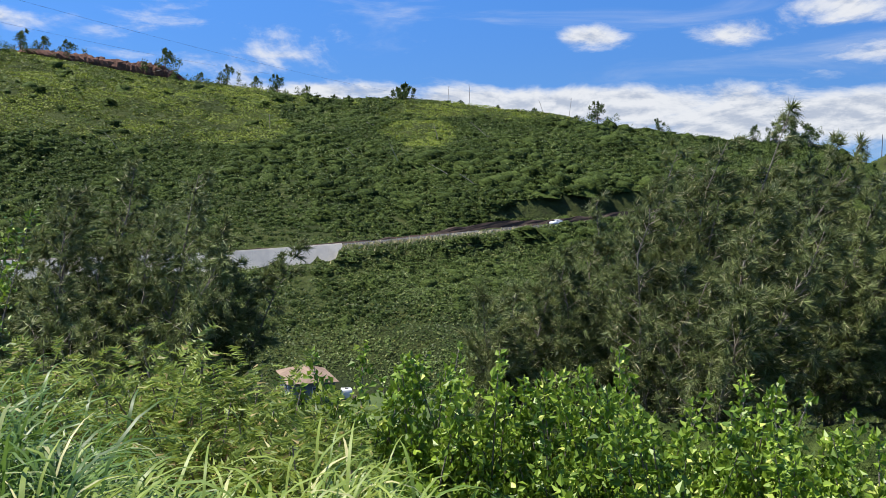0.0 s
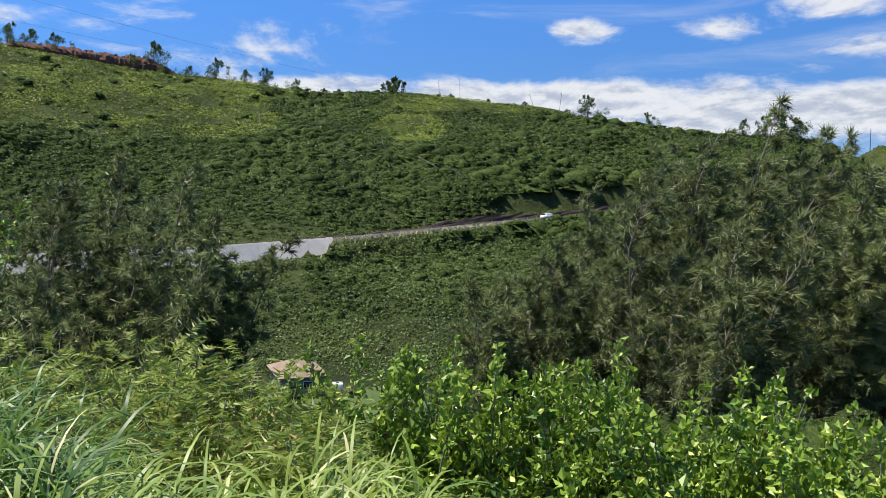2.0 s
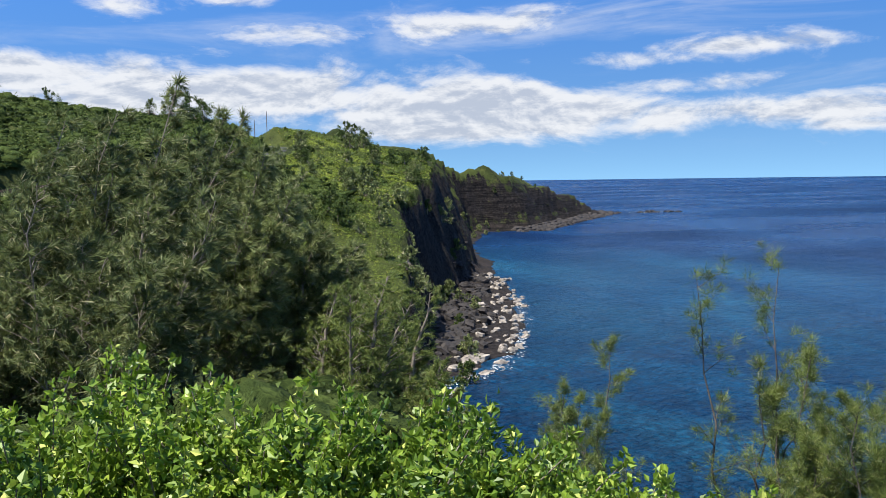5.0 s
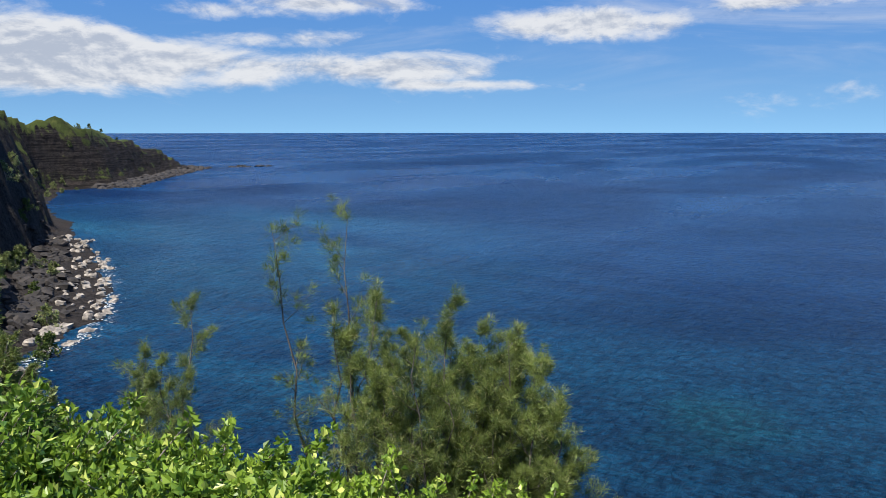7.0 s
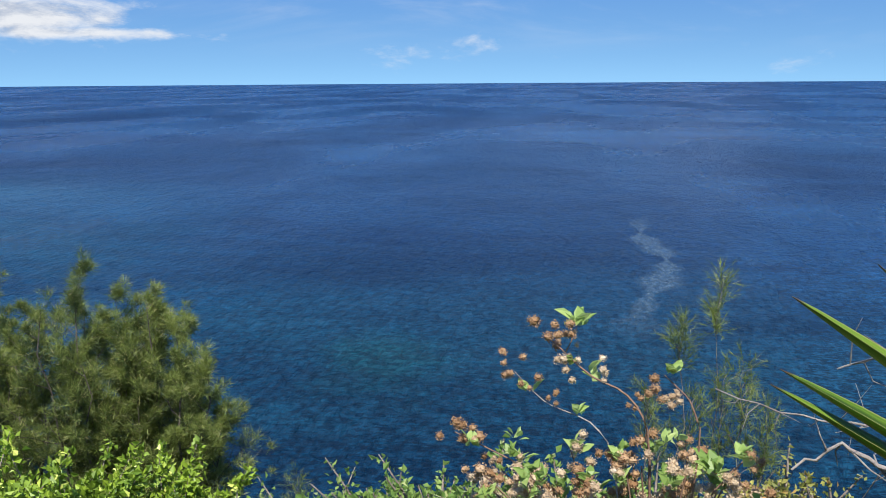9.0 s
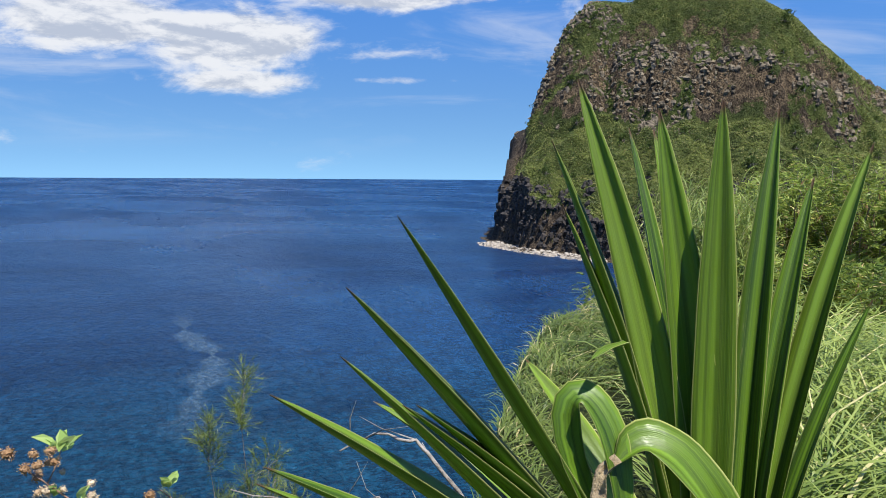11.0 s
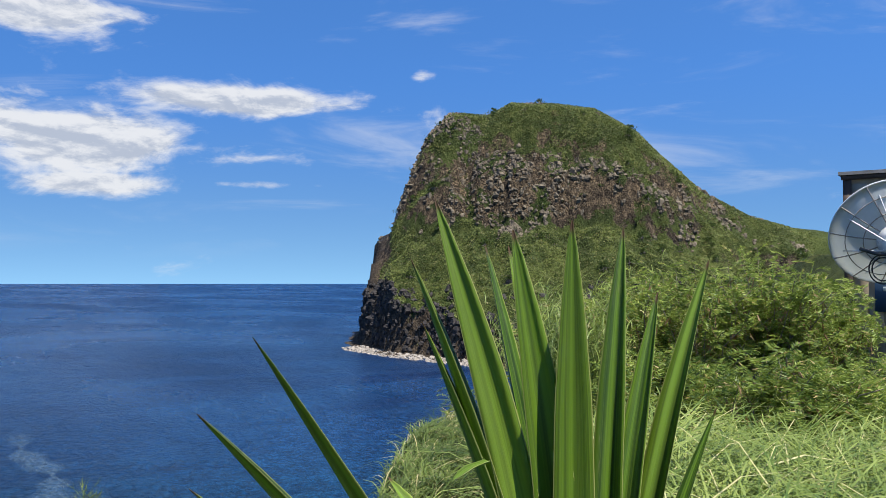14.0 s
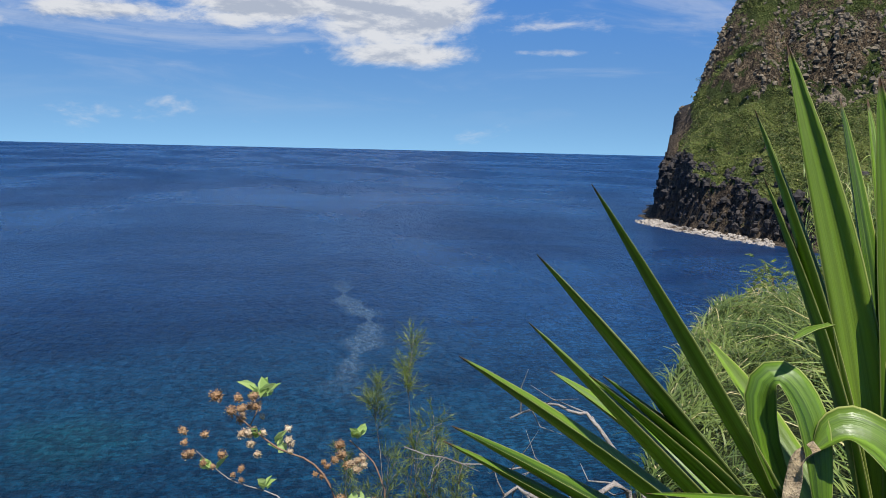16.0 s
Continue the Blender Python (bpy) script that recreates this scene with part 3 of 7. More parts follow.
def land(x, y):
    """Height of the ground over the sea."""
    x, y = np.asarray(x, float), np.asarray(y, float)
    r = np.hypot(x, y)
    az = np.degrees(np.arctan2(x, y))
    # the spur that the lookout stands on
    down = x * math.sin(radians(-6)) + y * math.cos(radians(-6))
    spur = 43.35 - 0.27 * np.maximum(down - 1.0, 0) - 0.10 * np.maximum(-x - 1, 0) * smooth(down, -20, 30)
    spur = spur + np.minimum(np.maximum(-down - 25, 0) * 0.1, 5.0)
    spur = spur - 0.5 * np.maximum(r - 130, 0) * smooth(az, 100, 106)
    floor = 17.0 + 0.02 * np.maximum(-x, 0) - 0.12 * np.maximum(x - 5, 0)
    # the hill across the valley, the headland beyond it and the head over the bay
    d, crest = from_crest(x, y, RIDGE, 18.0)
    hill = crest - 0.29 * d + 4.0 * fbm(x, y, 70, 3, 2.0) * smooth(d, 4, 40)
    d, crest = from_crest(x, y, HEADLAND, 18.0)
    ledge = crest - 0.35 * d + (6 * fbm(x, y, 40, 3, 6.0) - 9 * np.abs(fbm(x, y, 22, 3, 2.5))) * smooth(d, 3, 30)
    hill = np.maximum(hill, ledge + 2.6 * np.sin(ledge * 0.62) - 4.0 * smooth(d, 10, 45))
    c, s = math.cos(radians(127.85)), math.sin(radians(127.85))
    u, w = x * c - y * s, x * s + y * c - 690
    top = np.interp(u, PROFILE[:, 0], PROFILE[:, 1])
    q = np.clip(np.abs(w) / 210 + (0.11 * fbm(x, y, 60, 3, 9.0) + 0.035 * fbm(x, y, 14, 2, 6.0)) * smooth(np.abs(w), 15, 60), 0, 1.6)
    fall = np.interp(q, (0, .10, .22, .33, .42, .65, .95, 1.25, 1.6), (1, .96, .84, .68, .46, .34, .17, .08, 0))
    head = top * fall
    rough = smooth(np.abs(w), 6, 60) * (u > -170) * (0.2 + 0.8 * smooth(u, -128, -85))
    head = head + rough * top / 190 * (10 * fbm(x, y, 45, 4, 5.0) + 7.0 * np.abs(fbm(x, y, 14, 3, 7.0)) - 15 * np.abs(fbm(u, w * 0.28, 26, 3, 3.0)))
    head = np.where(az > 100, head, 0)
    z = np.maximum(np.maximum(spur, floor), np.maximum(hill, head))
    # sea cliffs
    dc = inside_coast(x, y)
    wob = dc + (5.0 * fbm(x, y, 22, 4, 1.0) + 3.0 * fbm(x, y, 26, 3, 4.0) * smooth(az, 104, 110) + 2.5 * fbm(x, y, 7, 2, 3.0)) * smooth(r, 90, 200)
    steep = 0.74 + 0.06 * smooth(az, 114, 121) + 1.7 * smooth(r, 130, 230) + 3.5 * smooth(az, 100, 108) * smooth(r, 300, 420)
    cap = np.where(wob > 0, steep * np.maximum(wob - 11 * smooth(r, 130, 230), 0) + 0.12 * wob * smooth(r, 130, 230), 0.35 * wob)
    cap = np.where(r < 130, np.maximum(cap, -30), cap)
    z = np.minimum(z, cap)
    # the black cliff over the boulder shelf of the cove
    foot = np.interp(r, (190, 231, 270, 308, 361, 400), (29.4, 30.1, 30.4, 31.2, 32.8, 34.4))
    back = np.radians(foot - az) * r + 3.5 * fbm(x, y, 12, 3, 8.0) + 4.0 * fbm(x, y, 30, 2, 3.0)
    shelf = (r > 186) & (r < 400) & (az > 20) & (az < 40)
    z = np.where(shelf, np.minimum(z, 1.6 + 0.7 * fbm(x, y, 5, 2, 2.0) + 3.4 * np.maximum(back, 0)), z)
    # the road's bench in the hill
    d, level = to_line(x, y, ROAD)
    bench = smooth(d, 12.0, 4.2)
    z = np.where((wob > 10) & (r > 100), z * (1 - bench) + level * bench, z)
    # the bank falls away below the wall on the valley side
    edge = np.interp(az, np.degrees(np.arctan2(ROAD[:11, 0], ROAD[:11, 1])), np.hypot(ROAD[:11, 0], ROAD[:11, 1]))
    drop = smooth(az, -46, -40) * smooth(az, -14.6, -15.6) * (r < edge) * (r > 100) * smooth(d, 3.3, 3.9)
    z = np.where(drop > 0, np.minimum(z, level - drop * (2.4 + 0.28 * np.maximum(d - 4, 0))), z)
    return np.maximum(z, -14.0)


def ground():
    az = np.concatenate([np.arange(-46, 113, 0.34), np.arange(113, 148, 0.21), np.arange(148, 162, 0.34), np.arange(162, 314, 3.0)])
    r = np.concatenate([np.geomspace(0.6, 40, 60)[:-1], np.arange(40, 150, 2.2), np.arange(150, 420, 2.1), np.arange(420, 720, 3.0), np.arange(720, 1080, 6.0), [1120, 1200, 1300]])
    A, R = np.meshgrid(np.radians(az), r, indexing="ij")
    x, y = R * np.sin(A), R * np.cos(A)
    z = land(x, y)
    z = z + 0.5 * fbm(x, y, 6.0, 3, 4.0) * smooth(R, 60, 140) * (z > 2)
    na, nr = len(az), len(r)
    i, j = np.meshgrid(np.arange(na), np.arange(nr - 1), indexing="ij")
    i, j = i.ravel(), j.ravel()
    quads = np.stack([i * nr + j, ((i + 1) % na) * nr + j, ((i + 1) % na) * nr + j + 1, i * nr + j + 1], 1)[:, ::-1]
    v = np.stack([x, y, z], -1).reshape(-1, 3)
    v = np.vstack([v, [[0, 0, float(land(np.zeros(1), np.zeros(1))[0])]]])
    fan = np.stack([np.arange(na) * nr, (np.arange(na) + 1) % na * nr, np.full(na, len(v) - 1)], 1)[:, ::-1]
    g = Geo().add(v, [quads, fan])
    tagged(part("ground", g, "land"), "steep green volcanic hillsides with dark lava sea cliffs", "ground", kind="structure")


def sea():
    az = np.radians(np.arange(0, 360, 2.0))
    r = np.array([0, 30, 60, 100, 160, 250, 400, 600, 900, 1300, 1800, 2400, 3000, 3600, 4200, 4880.0])
    z = 25.8 * smooth(r, 2200, 5600) / smooth(np.array(4880.0), 2200, 5600)
    v = np.stack([np.outer(np.sin(az), r), np.outer(np.cos(az), r), np.tile(z, (len(az), 1))], -1).reshape(-1, 3)
    na, nr = len(az), len(r)
    i, j = np.meshgrid(np.arange(na), np.arange(nr - 1), indexing="ij")
    i, j = i.ravel(), j.ravel()
    quads = np.stack([i * nr + j, ((i + 1) % na) * nr + j, ((i + 1) % na) * nr + j + 1, i * nr + j + 1], 1)[:, ::-1]
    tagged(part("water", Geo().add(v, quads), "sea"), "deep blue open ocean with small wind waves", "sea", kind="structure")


ground()
sea()


def mounds(geo, centre, size, rng, rings=4, seg=7, rough=0.2):
    """Uneven domes of leaves, one for each centre."""
    th = np.linspace(0, np.pi * 0.55, rings + 1)[1:]
    ph = np.arange(seg) * 2 * np.pi / seg
    v = np.array([[0, 0, 1]] + [[np.sin(t) * np.cos(p + t), np.sin(t) * np.sin(p + t), np.cos(t)] for t in th for p in ph])
    n, m = len(centre), len(v)
    v = v[None] * (1 + rng.uniform(-rough, rough, (n, m, 1))) * size[:, None] + centre[:, None]
    tri = [[0, 1 + j, 1 + (j + 1) % seg] for j in range(seg)]
    for i in range(rings - 1):
        for j in range(seg):
            a, b = 1 + i * seg + j, 1 + i * seg + (j + 1) % seg
            tri += [[a, a + seg, b + seg], [a, b + seg, b]]
    f = np.arange(n)[:, None, None] * m + np.array(tri)[None]
    return geo.add(v.reshape(-1, 3), f.reshape(-1, 3))


def meadow_share(x, y, z, a):
    """How far grass takes over from scrub on the hill: the high left slope, a lime patch in the middle, the open slope over the cove."""
    left = smooth(a, -16.5, -22) * smooth(z + 5 * fbm(x, y, 60, 2, 5.0), 60, 70)
    lime = 1.1 * np.exp(-((a + 9.6) / 2.6) ** 2 - ((z - 68) / 8) ** 2)
    crest = 0.62 * smooth(z, 72, 80) * smooth(a, 16, 10)
    return np.maximum(np.maximum(left, lime), np.maximum(crest, 0.66 * smooth(a, 14.5, 18)))


def hill_shrubs():
    """The dense low scrub of the far slopes: many small overlapping lumps with leaves of their own, and short grass between."""
    rng = np.random.default_rng(11)

    def spots(n, near=105):
        a, d = rng.uniform(-42, 34, n), rng.uniform(near ** 1.25, 400 ** 1.25, n) ** 0.8
        x, y = d * np.sin(np.radians(a)), d * np.cos(np.radians(a))
        z = land(x, y)
        rd, level = to_line(x, y, ROAD)
        slope = np.hypot(land(x + 1, y) - z, land(x, y + 1) - z)
        free = (rd > np.where(z > level + 0.4, 5.4, 6.6)) & (z > 4) & (np.hypot(x + 31, y - 108) > 15) & (slope < 0.95)
        return x[free], y[free], z[free], a[free], d[free], rd[free]

    x, y, z, a, d, rd = spots(60000)
    patch = fbm(x, y, 26, 3, 3.0)
    keep = (meadow_share(x, y, z, a) + 0.42 * patch < 0.48) | (rng.random(len(x)) < 0.035)
    keep &= (d > 190) | (z > 24 + 4 * patch)
    x, y, z, a, d, rd, patch = [q[keep][:22000] for q in (x, y, z, a, d, rd, patch)]
    n = len(x)
    # thick bush above the road, low creepers on the bottom slope
    grown = 0.55 + 0.75 * smooth(d, 170, 260) + 0.5 * smooth(rd, 40, 8) * (d > 190)
    size = (0.5 + 0.6 * rng.random(n) + 1.9 * rng.random(n) ** 6 * smooth(fbm(x, y, 18, 2, 7.0), -0.3, 0.4)) * grown
    tall = size[:, None] * np.stack([rng.uniform(0.95, 1.5, n), rng.uniform(0.95, 1.5, n), rng.uniform(0.55, 1.05, n)], 1)
    at = np.stack([x, y, z - 0.25 * size], 1)
    top = tagged(part("hillside_scrub", mounds(Geo(), at, tall, rng, 2, 6, 0.42), "shaded_scrub_cover"), "dense dark green scrub covering the far hillside", "scrub", kind="stuff")
    m = 26
    w = unit(rng.normal(size=(n, m, 3)))
    w[..., 2] = np.abs(w[..., 2])
    p = at[:, None] + w * tall[:, None] * rng.uniform(0.92, 1.42, (n, m, 1))
    leaf = rng.uniform(0.30, 0.70, n * m) * np.repeat(0.75 + 0.35 * smooth(d, 150, 300), m)
    g = scales(Geo(), p.reshape(-1, 3), w.reshape(-1, 3) + np.array([0, 0, 0.15]), leaf, leaf * 0.75, rng, 0.8)
    tagged(part("shoots", g, "shrub", top, "small sunlit leaves and shoots", smooth=False), kind="stuff")

    # creepers that close the bottom slope
    a, d = rng.uniform(-42, 16, 210000), np.sqrt(rng.uniform(105.0 ** 2, 235.0 ** 2, 210000))
    x, y = d * np.sin(np.radians(a)), d * np.cos(np.radians(a))
    z = land(x, y)
    rd, level = to_line(x, y, ROAD)
    free = (rd > 5.0) & (z < level + 1) & (np.hypot(x + 31, y - 108) > 15)
    x, y, z = x[free], y[free], z[free]
    n = len(x)
    leaf = rng.uniform(0.22, 0.6, n)
    p = np.stack([x, y, z + rng.uniform(0.0, 0.25, n) + 0.9 * np.maximum(fbm(x, y, 3.5, 2, 4.0), 0)], 1)
    tagged(part("creeper", scales(Geo(), p, np.tile([-0.2, -0.4, 1.0], (n, 1)), leaf, leaf * 0.75, rng, 0.6), "shrub", smooth=False), "low dark green creepers on the valley slope", "creeper", kind="stuff")

    # undergrowth of the near slope, in the shade of the trees
    a, d = rng.uniform(-44, 36, 3400), np.sqrt(rng.uniform(24.0 ** 2, 106.0 ** 2, 3400))
    x, y = d * np.sin(np.radians(a)), d * np.cos(np.radians(a))
    z = land(x, y)
    free = (z > 4) & (np.hypot(x + 31, y - 108) > 17)
    x, y, z = x[free], y[free], z[free]
    n, m = len(x), 60
    size = rng.uniform(0.9, 1.5, n) + 0.9 * smooth(np.hypot(x, y), 60, 32)
    tall = size[:, None] * np.stack([rng.uniform(1.0, 1.5, n), rng.uniform(1.0, 1.5, n), rng.uniform(0.5, 0.9, n)], 1)
    at = np.stack([x, y, z - 0.3 * size], 1)
    # same dark cover, with the inner shade in its colour
    under = tagged(part("undergrowth", mounds(Geo(), at, tall, rng, 4, 7, 0.35), "shaded_scrub_cover"), "dark tangled undergrowth beneath the trees", "scrub", kind="stuff")
    w = unit(rng.normal(size=(n, m, 3)))
    w[..., 2] = np.abs(w[..., 2])
    p = at[:, None] + w * tall[:, None] * rng.uniform(0.92, 1.4, (n, m, 1))
    leaf = rng.uniform(0.14, 0.34, n * m)
    tagged(part("shoots", scales(Geo(), p.reshape(-1, 3), w.reshape(-1, 3), leaf, leaf * 0.6, rng, 0.8), "shrub", under, smooth=False), kind="stuff")

    # short tangled grass that lies close to the slope
    x, y, z, a, d, rd = spots(520000)
    patch = fbm(x, y, 26, 3, 3.0)
    keep = meadow_share(x, y, z, a) + 0.42 * patch > 0.40
    x, y, z, d, a = [q[keep][:220000] for q in (x, y, z, d, a)]
    n = len(x)
    leaf = rng.uniform(0.35, 0.95, n) * (0.42 + 0.58 * smooth(d, 170, 300))
    clump = np.maximum(fbm(x, y, 5, 2, 6.0), 0)
    p = np.stack([x, y, z + rng.uniform(0.02, 0.28, n) + 0.7 * clump], 1)
    g = scales(Geo(), p, np.tile([0.0, -0.2, 1.0], (n, 1)), leaf, leaf * 0.7, rng, 0.45)
    tagged(part("hillside_grass", g, "shrub_light", smooth=False), "light yellow-green grassy growth on the upper hillside", "grass", kind="stuff")


def casuarina(name, place, height, spread, seed, label, stems=5, boughs=70, strands=190, strand=(0.28, 0.65), width=0.045, mat="needle", lean=(0.32, -0.10), start=0.1, girth=0.17, group="", tuft=1, reach_out=0.55, plume=0.0, burst=0.15, hang=-0.2, rise=(0.5, 1.5)):
    """A she-oak: several leaning stems, slim boughs and hanging tufts of needles that stream with the wind."""
    rng = np.random.default_rng(seed)
    top = thing(name, place, label, "tree", group)
    trunk, limbs, crown = Geo(), Geo(), Geo()
    wind = np.array([lean[0], lean[1], 0.0])
    for s in range(stems):
        a = rng.uniform(0, 2 * np.pi)
        reach = spread * (0.15 + 0.45 * rng.random()) * (s > 0)
        h = height * (1.0 if s == 0 else rng.uniform(0.6, 0.95))
        t = np.linspace(0, 1, 9)[:, None]
        off = np.array([np.cos(a), np.sin(a), 0])
        pts = off * reach * t ** 0.8 + np.array([0, 0, 1.0]) * h * t + wind * h * t ** 2 * 0.5
        pts[1:-1] += rng.normal(size=(7, 3)) * height * 0.012
        tube(trunk, pts, girth * (1.05 - t[:, 0]) * (0.6 + 0.4 * (s == 0)) + min(0.01, girth * 0.2), 6)
        nb = int(boughs * (1.0 if s == 0 else 0.7))
        for f in np.linspace(start, 0.99, nb):
            k = f * 8
            i = min(int(k), 7)
            root = pts[i] + (pts[i + 1] - pts[i]) * (k - i)
            b = rng.uniform(0, 2 * np.pi)
            length = spread * reach_out * (1.04 - f) ** 0.6 * rng.uniform(0.45, 1.1)
            d = np.array([np.cos(b), np.sin(b), rng.uniform(*rise)]) + wind * 0.8
            u = np.linspace(0, 1, 5)[:, None]
            bp = root + unit(d) * length * u - np.array([0, 0, 1.0]) * length * 0.18 * u ** 2 + rng.normal(size=(5, 3)) * length * 0.03 * u
            tube(limbs, bp, np.linspace(0.28 * girth, 0.006, 5) * (1.1 - 0.6 * f), 3)
            n = int(strands * (0.5 + length / (spread * reach_out)) * 0.75)
            g = rng.uniform(0.25, 1.05, n) ** 0.8
            kk = np.clip(g * 4, 0, 3.999)
            ii = kk.astype(int)
            at = bp[ii] + (bp[ii + 1] - bp[ii]) * (g * 4 - ii)[:, None] + rng.normal(size=(n, 3)) * length * (0.06 if tuft < 9 else 0.1)
            if tuft > 1:
                at = np.repeat(at[:max(1, n // tuft)], tuft, axis=0)[:n]
                n = len(at)
            own = rng.normal(size=(n, 3)) * (0.34 if tuft == 1 else 0.6)
            if plume:
                own = np.repeat(own[::tuft], tuft, axis=0)[:n] * 0.75
                at = at + unit(own + unit(d) * 0.7 + wind + np.array([0, 0, hang])) * rng.uniform(0, 1, (n, 1)) * plume
                own = own + rng.normal(size=(n, 3)) * burst
            way = unit(d) * 0.7 + own + wind * 0.9 + np.array([0, 0, hang])
            blades(crown, at, way, rng.uniform(*strand, n), width * rng.uniform(0.6, 1.3, n), rng, fold=False)
    part("trunk", trunk, "bark", top)
    tagged(part("branchwork", limbs, "bark", top), kind="stuff")
    part("crown", crown, mat, top, smooth=False)
    return top


def on_land(az, d, sink=0.15):
    p = bearing(az, d)
    p.z = float(land(np.array([p.x]), np.array([p.y]))[0]) - sink
    return p


def trees_across():
    """The windblown grove below the lookout, and the lone group beside it."""
    rows = ((-2.6, 47, -4.2, 7, 21), (2.6, 45, -0.6, 6, 22), (3.9, 47, 3.8, 8, 23), (6.8, 43, 4.3, 8, 24), (10.2, 45, 6.3, 7, 25), (13.4, 46, 4.2, 8, 26), (16.4, 43, 1.8, 7, 27),
            (20.5, 44, -3.5, 6, 28), (10.0, 38, 1.0, 8, 29))
    for az, d, el, spread, seed in rows:
        p = on_land(az, d)
        casuarina("she_oak_tree", p, 45 + d * math.tan(radians(el)) - p.z, spread, seed, "grey-green she-oak with many stems bending in the wind", 7, 56, 340, (0.25, 0.62), 0.044, start=0.22, girth=0.13, group="grove below the lookout", tuft=40, plume=0.25, burst=0.5, hang=-0.35)
    for az, d, el, spread, seed in ((-33.4, 47, 0.6, 7, 31), (-30.6, 45, 2.1, 8, 32), (-26.8, 44, 1.7, 8, 33), (-36.2, 50, -0.6, 6, 34), (-29.0, 41, -1.2, 8, 35), (-24.8, 42, -1.5, 6, 36)):
        p = on_land(az, d)
        casuarina("she_oak_tree", p, 45 + d * math.tan(radians(el)) - p.z, spread, seed, "dark rounded she-oak on the slope by the valley", 7, 60, 330, (0.22, 0.55), 0.052, start=0.10, girth=0.13, group="trees by the valley", tuft=40, plume=0.25, burst=0.55, hang=-0.35)
    for az, d, el, spread, seed in ((22.6, 40, -7.2, 4.5, 41), (25.6, 38, -6.6, 4.5, 42), (28.4, 42, -7.8, 3.6, 43), (29.6, 36, -12.5, 3.0, 44)):
        p = on_land(az, d)
        casuarina("young_she_oak", p, 45 + d * math.tan(radians(el)) - p.z, spread, seed, "lighter green young she-oak on the slope over the cove", 5, 44, 280, (0.16, 0.34), 0.028, mat="needle_near", group="young trees over the cove", tuft=30, plume=0.2, burst=0.5)


def clumped_oak(place, height, spread, seed, label, stems=2, boughs=12, start=0.3, clumps=4, needles=80, size=0.17, lean=(0.05, 0.02)):
    """A she-oak seen near: dark crooked boughs that carry soft round clumps of fine needles with air between them."""
    rng = np.random.default_rng(seed)
    top = thing("seaside_she_oak", place, label, "tree", "she-oaks above the sea")
    trunk, limbs, centres, aims = Geo(), Geo(), [], []
    for k in range(stems):
        a = rng.uniform(0, 2 * np.pi)
        h = height * (1.0 if k == 0 else rng.uniform(0.68, 0.95))
        t = np.linspace(0, 1, 10)[:, None]
        pts = np.array([np.cos(a), np.sin(a), 0]) * spread * 0.28 * (k > 0) * t ** 0.8 + np.array([lean[0] * t[:, 0] ** 2 * h, lean[1] * t[:, 0] ** 2 * h, h * t[:, 0]]).T
        pts[1:-1] += rng.normal(size=(8, 3)) * height * 0.014 * np.array([1, 1, 0.2])
        tube(trunk, pts, 0.030 * (1.06 - t[:, 0]) + 0.003, 6)
        for f in np.linspace(start, 0.985, boughs) + rng.normal(size=boughs) * 0.015:
            f = min(max(f, 0.02), 0.995)
            i = min(int(f * 9), 8)
            root = pts[i] + (pts[i + 1] - pts[i]) * (f * 9 - i)
            b = rng.uniform(0, 2 * np.pi)
            length = spread * 0.52 * (1.08 - f) ** 0.7 * rng.uniform(0.4, 1.15) + 0.10
            d = unit(np.array([np.cos(b), np.sin(b), rng.uniform(0.4, 1.5)]))
            u = np.linspace(0, 1, 5)[:, None]
            bp = root + d * length * u + np.array([0, 0, 1.0]) * length * 0.22 * u ** 2 + rng.normal(size=(5, 3)) * length * 0.05 * u
            tube(limbs, bp, np.linspace(0.011, 0.003, 5) * (1.25 - 0.7 * f), 4)
            for g in np.linspace(0.35, 1.0, clumps):
                q = bp[min(int(g * 4), 4)] + rng.normal(size=3) * length * 0.10
                if g < 0.99:
                    tube(limbs, [bp[min(int(g * 4), 4)], q], [0.004, 0.002], 3)
                centres.append(q)
                aims.append(d * 0.35 + np.array([0, 0, 0.5]))
        centres.append(pts[-1])
        aims.append(np.array([0, 0, 0.9]))
    centres, aims = np.array(centres), np.array(aims)
    own = size * rng.uniform(0.6, 1.2, len(centres))
    at = np.repeat(centres, needles, axis=0)
    w = unit(rng.normal(size=(len(at), 3)) * 0.62 + np.repeat(aims, needles, axis=0))
    r = np.repeat(own, needles)[:, None]
    base = at + w * r * rng.uniform(0.0, 0.55, (len(at), 1)) + rng.normal(size=(len(at), 3)) * r * 0.16
    crown = blades(Geo(), base, w + np.array([0, 0, -0.12]), rng.uniform(0.45, 0.95, len(at)) * r[:, 0], rng.uniform(0.004, 0.0085, len(at)), rng, fold=False)
    part("trunk", trunk, "dark_bark", top)
    tagged(part("branchwork", limbs, "dark_bark", top), kind="stuff")
    part("crown", crown, "needle_near", top, smooth=False)


MAT["dark_bark"] = plain("dark_bark", (0.055, 0.045, 0.038), (0.17, 0.145, 0.12), 0.9, 30, 0, 0.3)


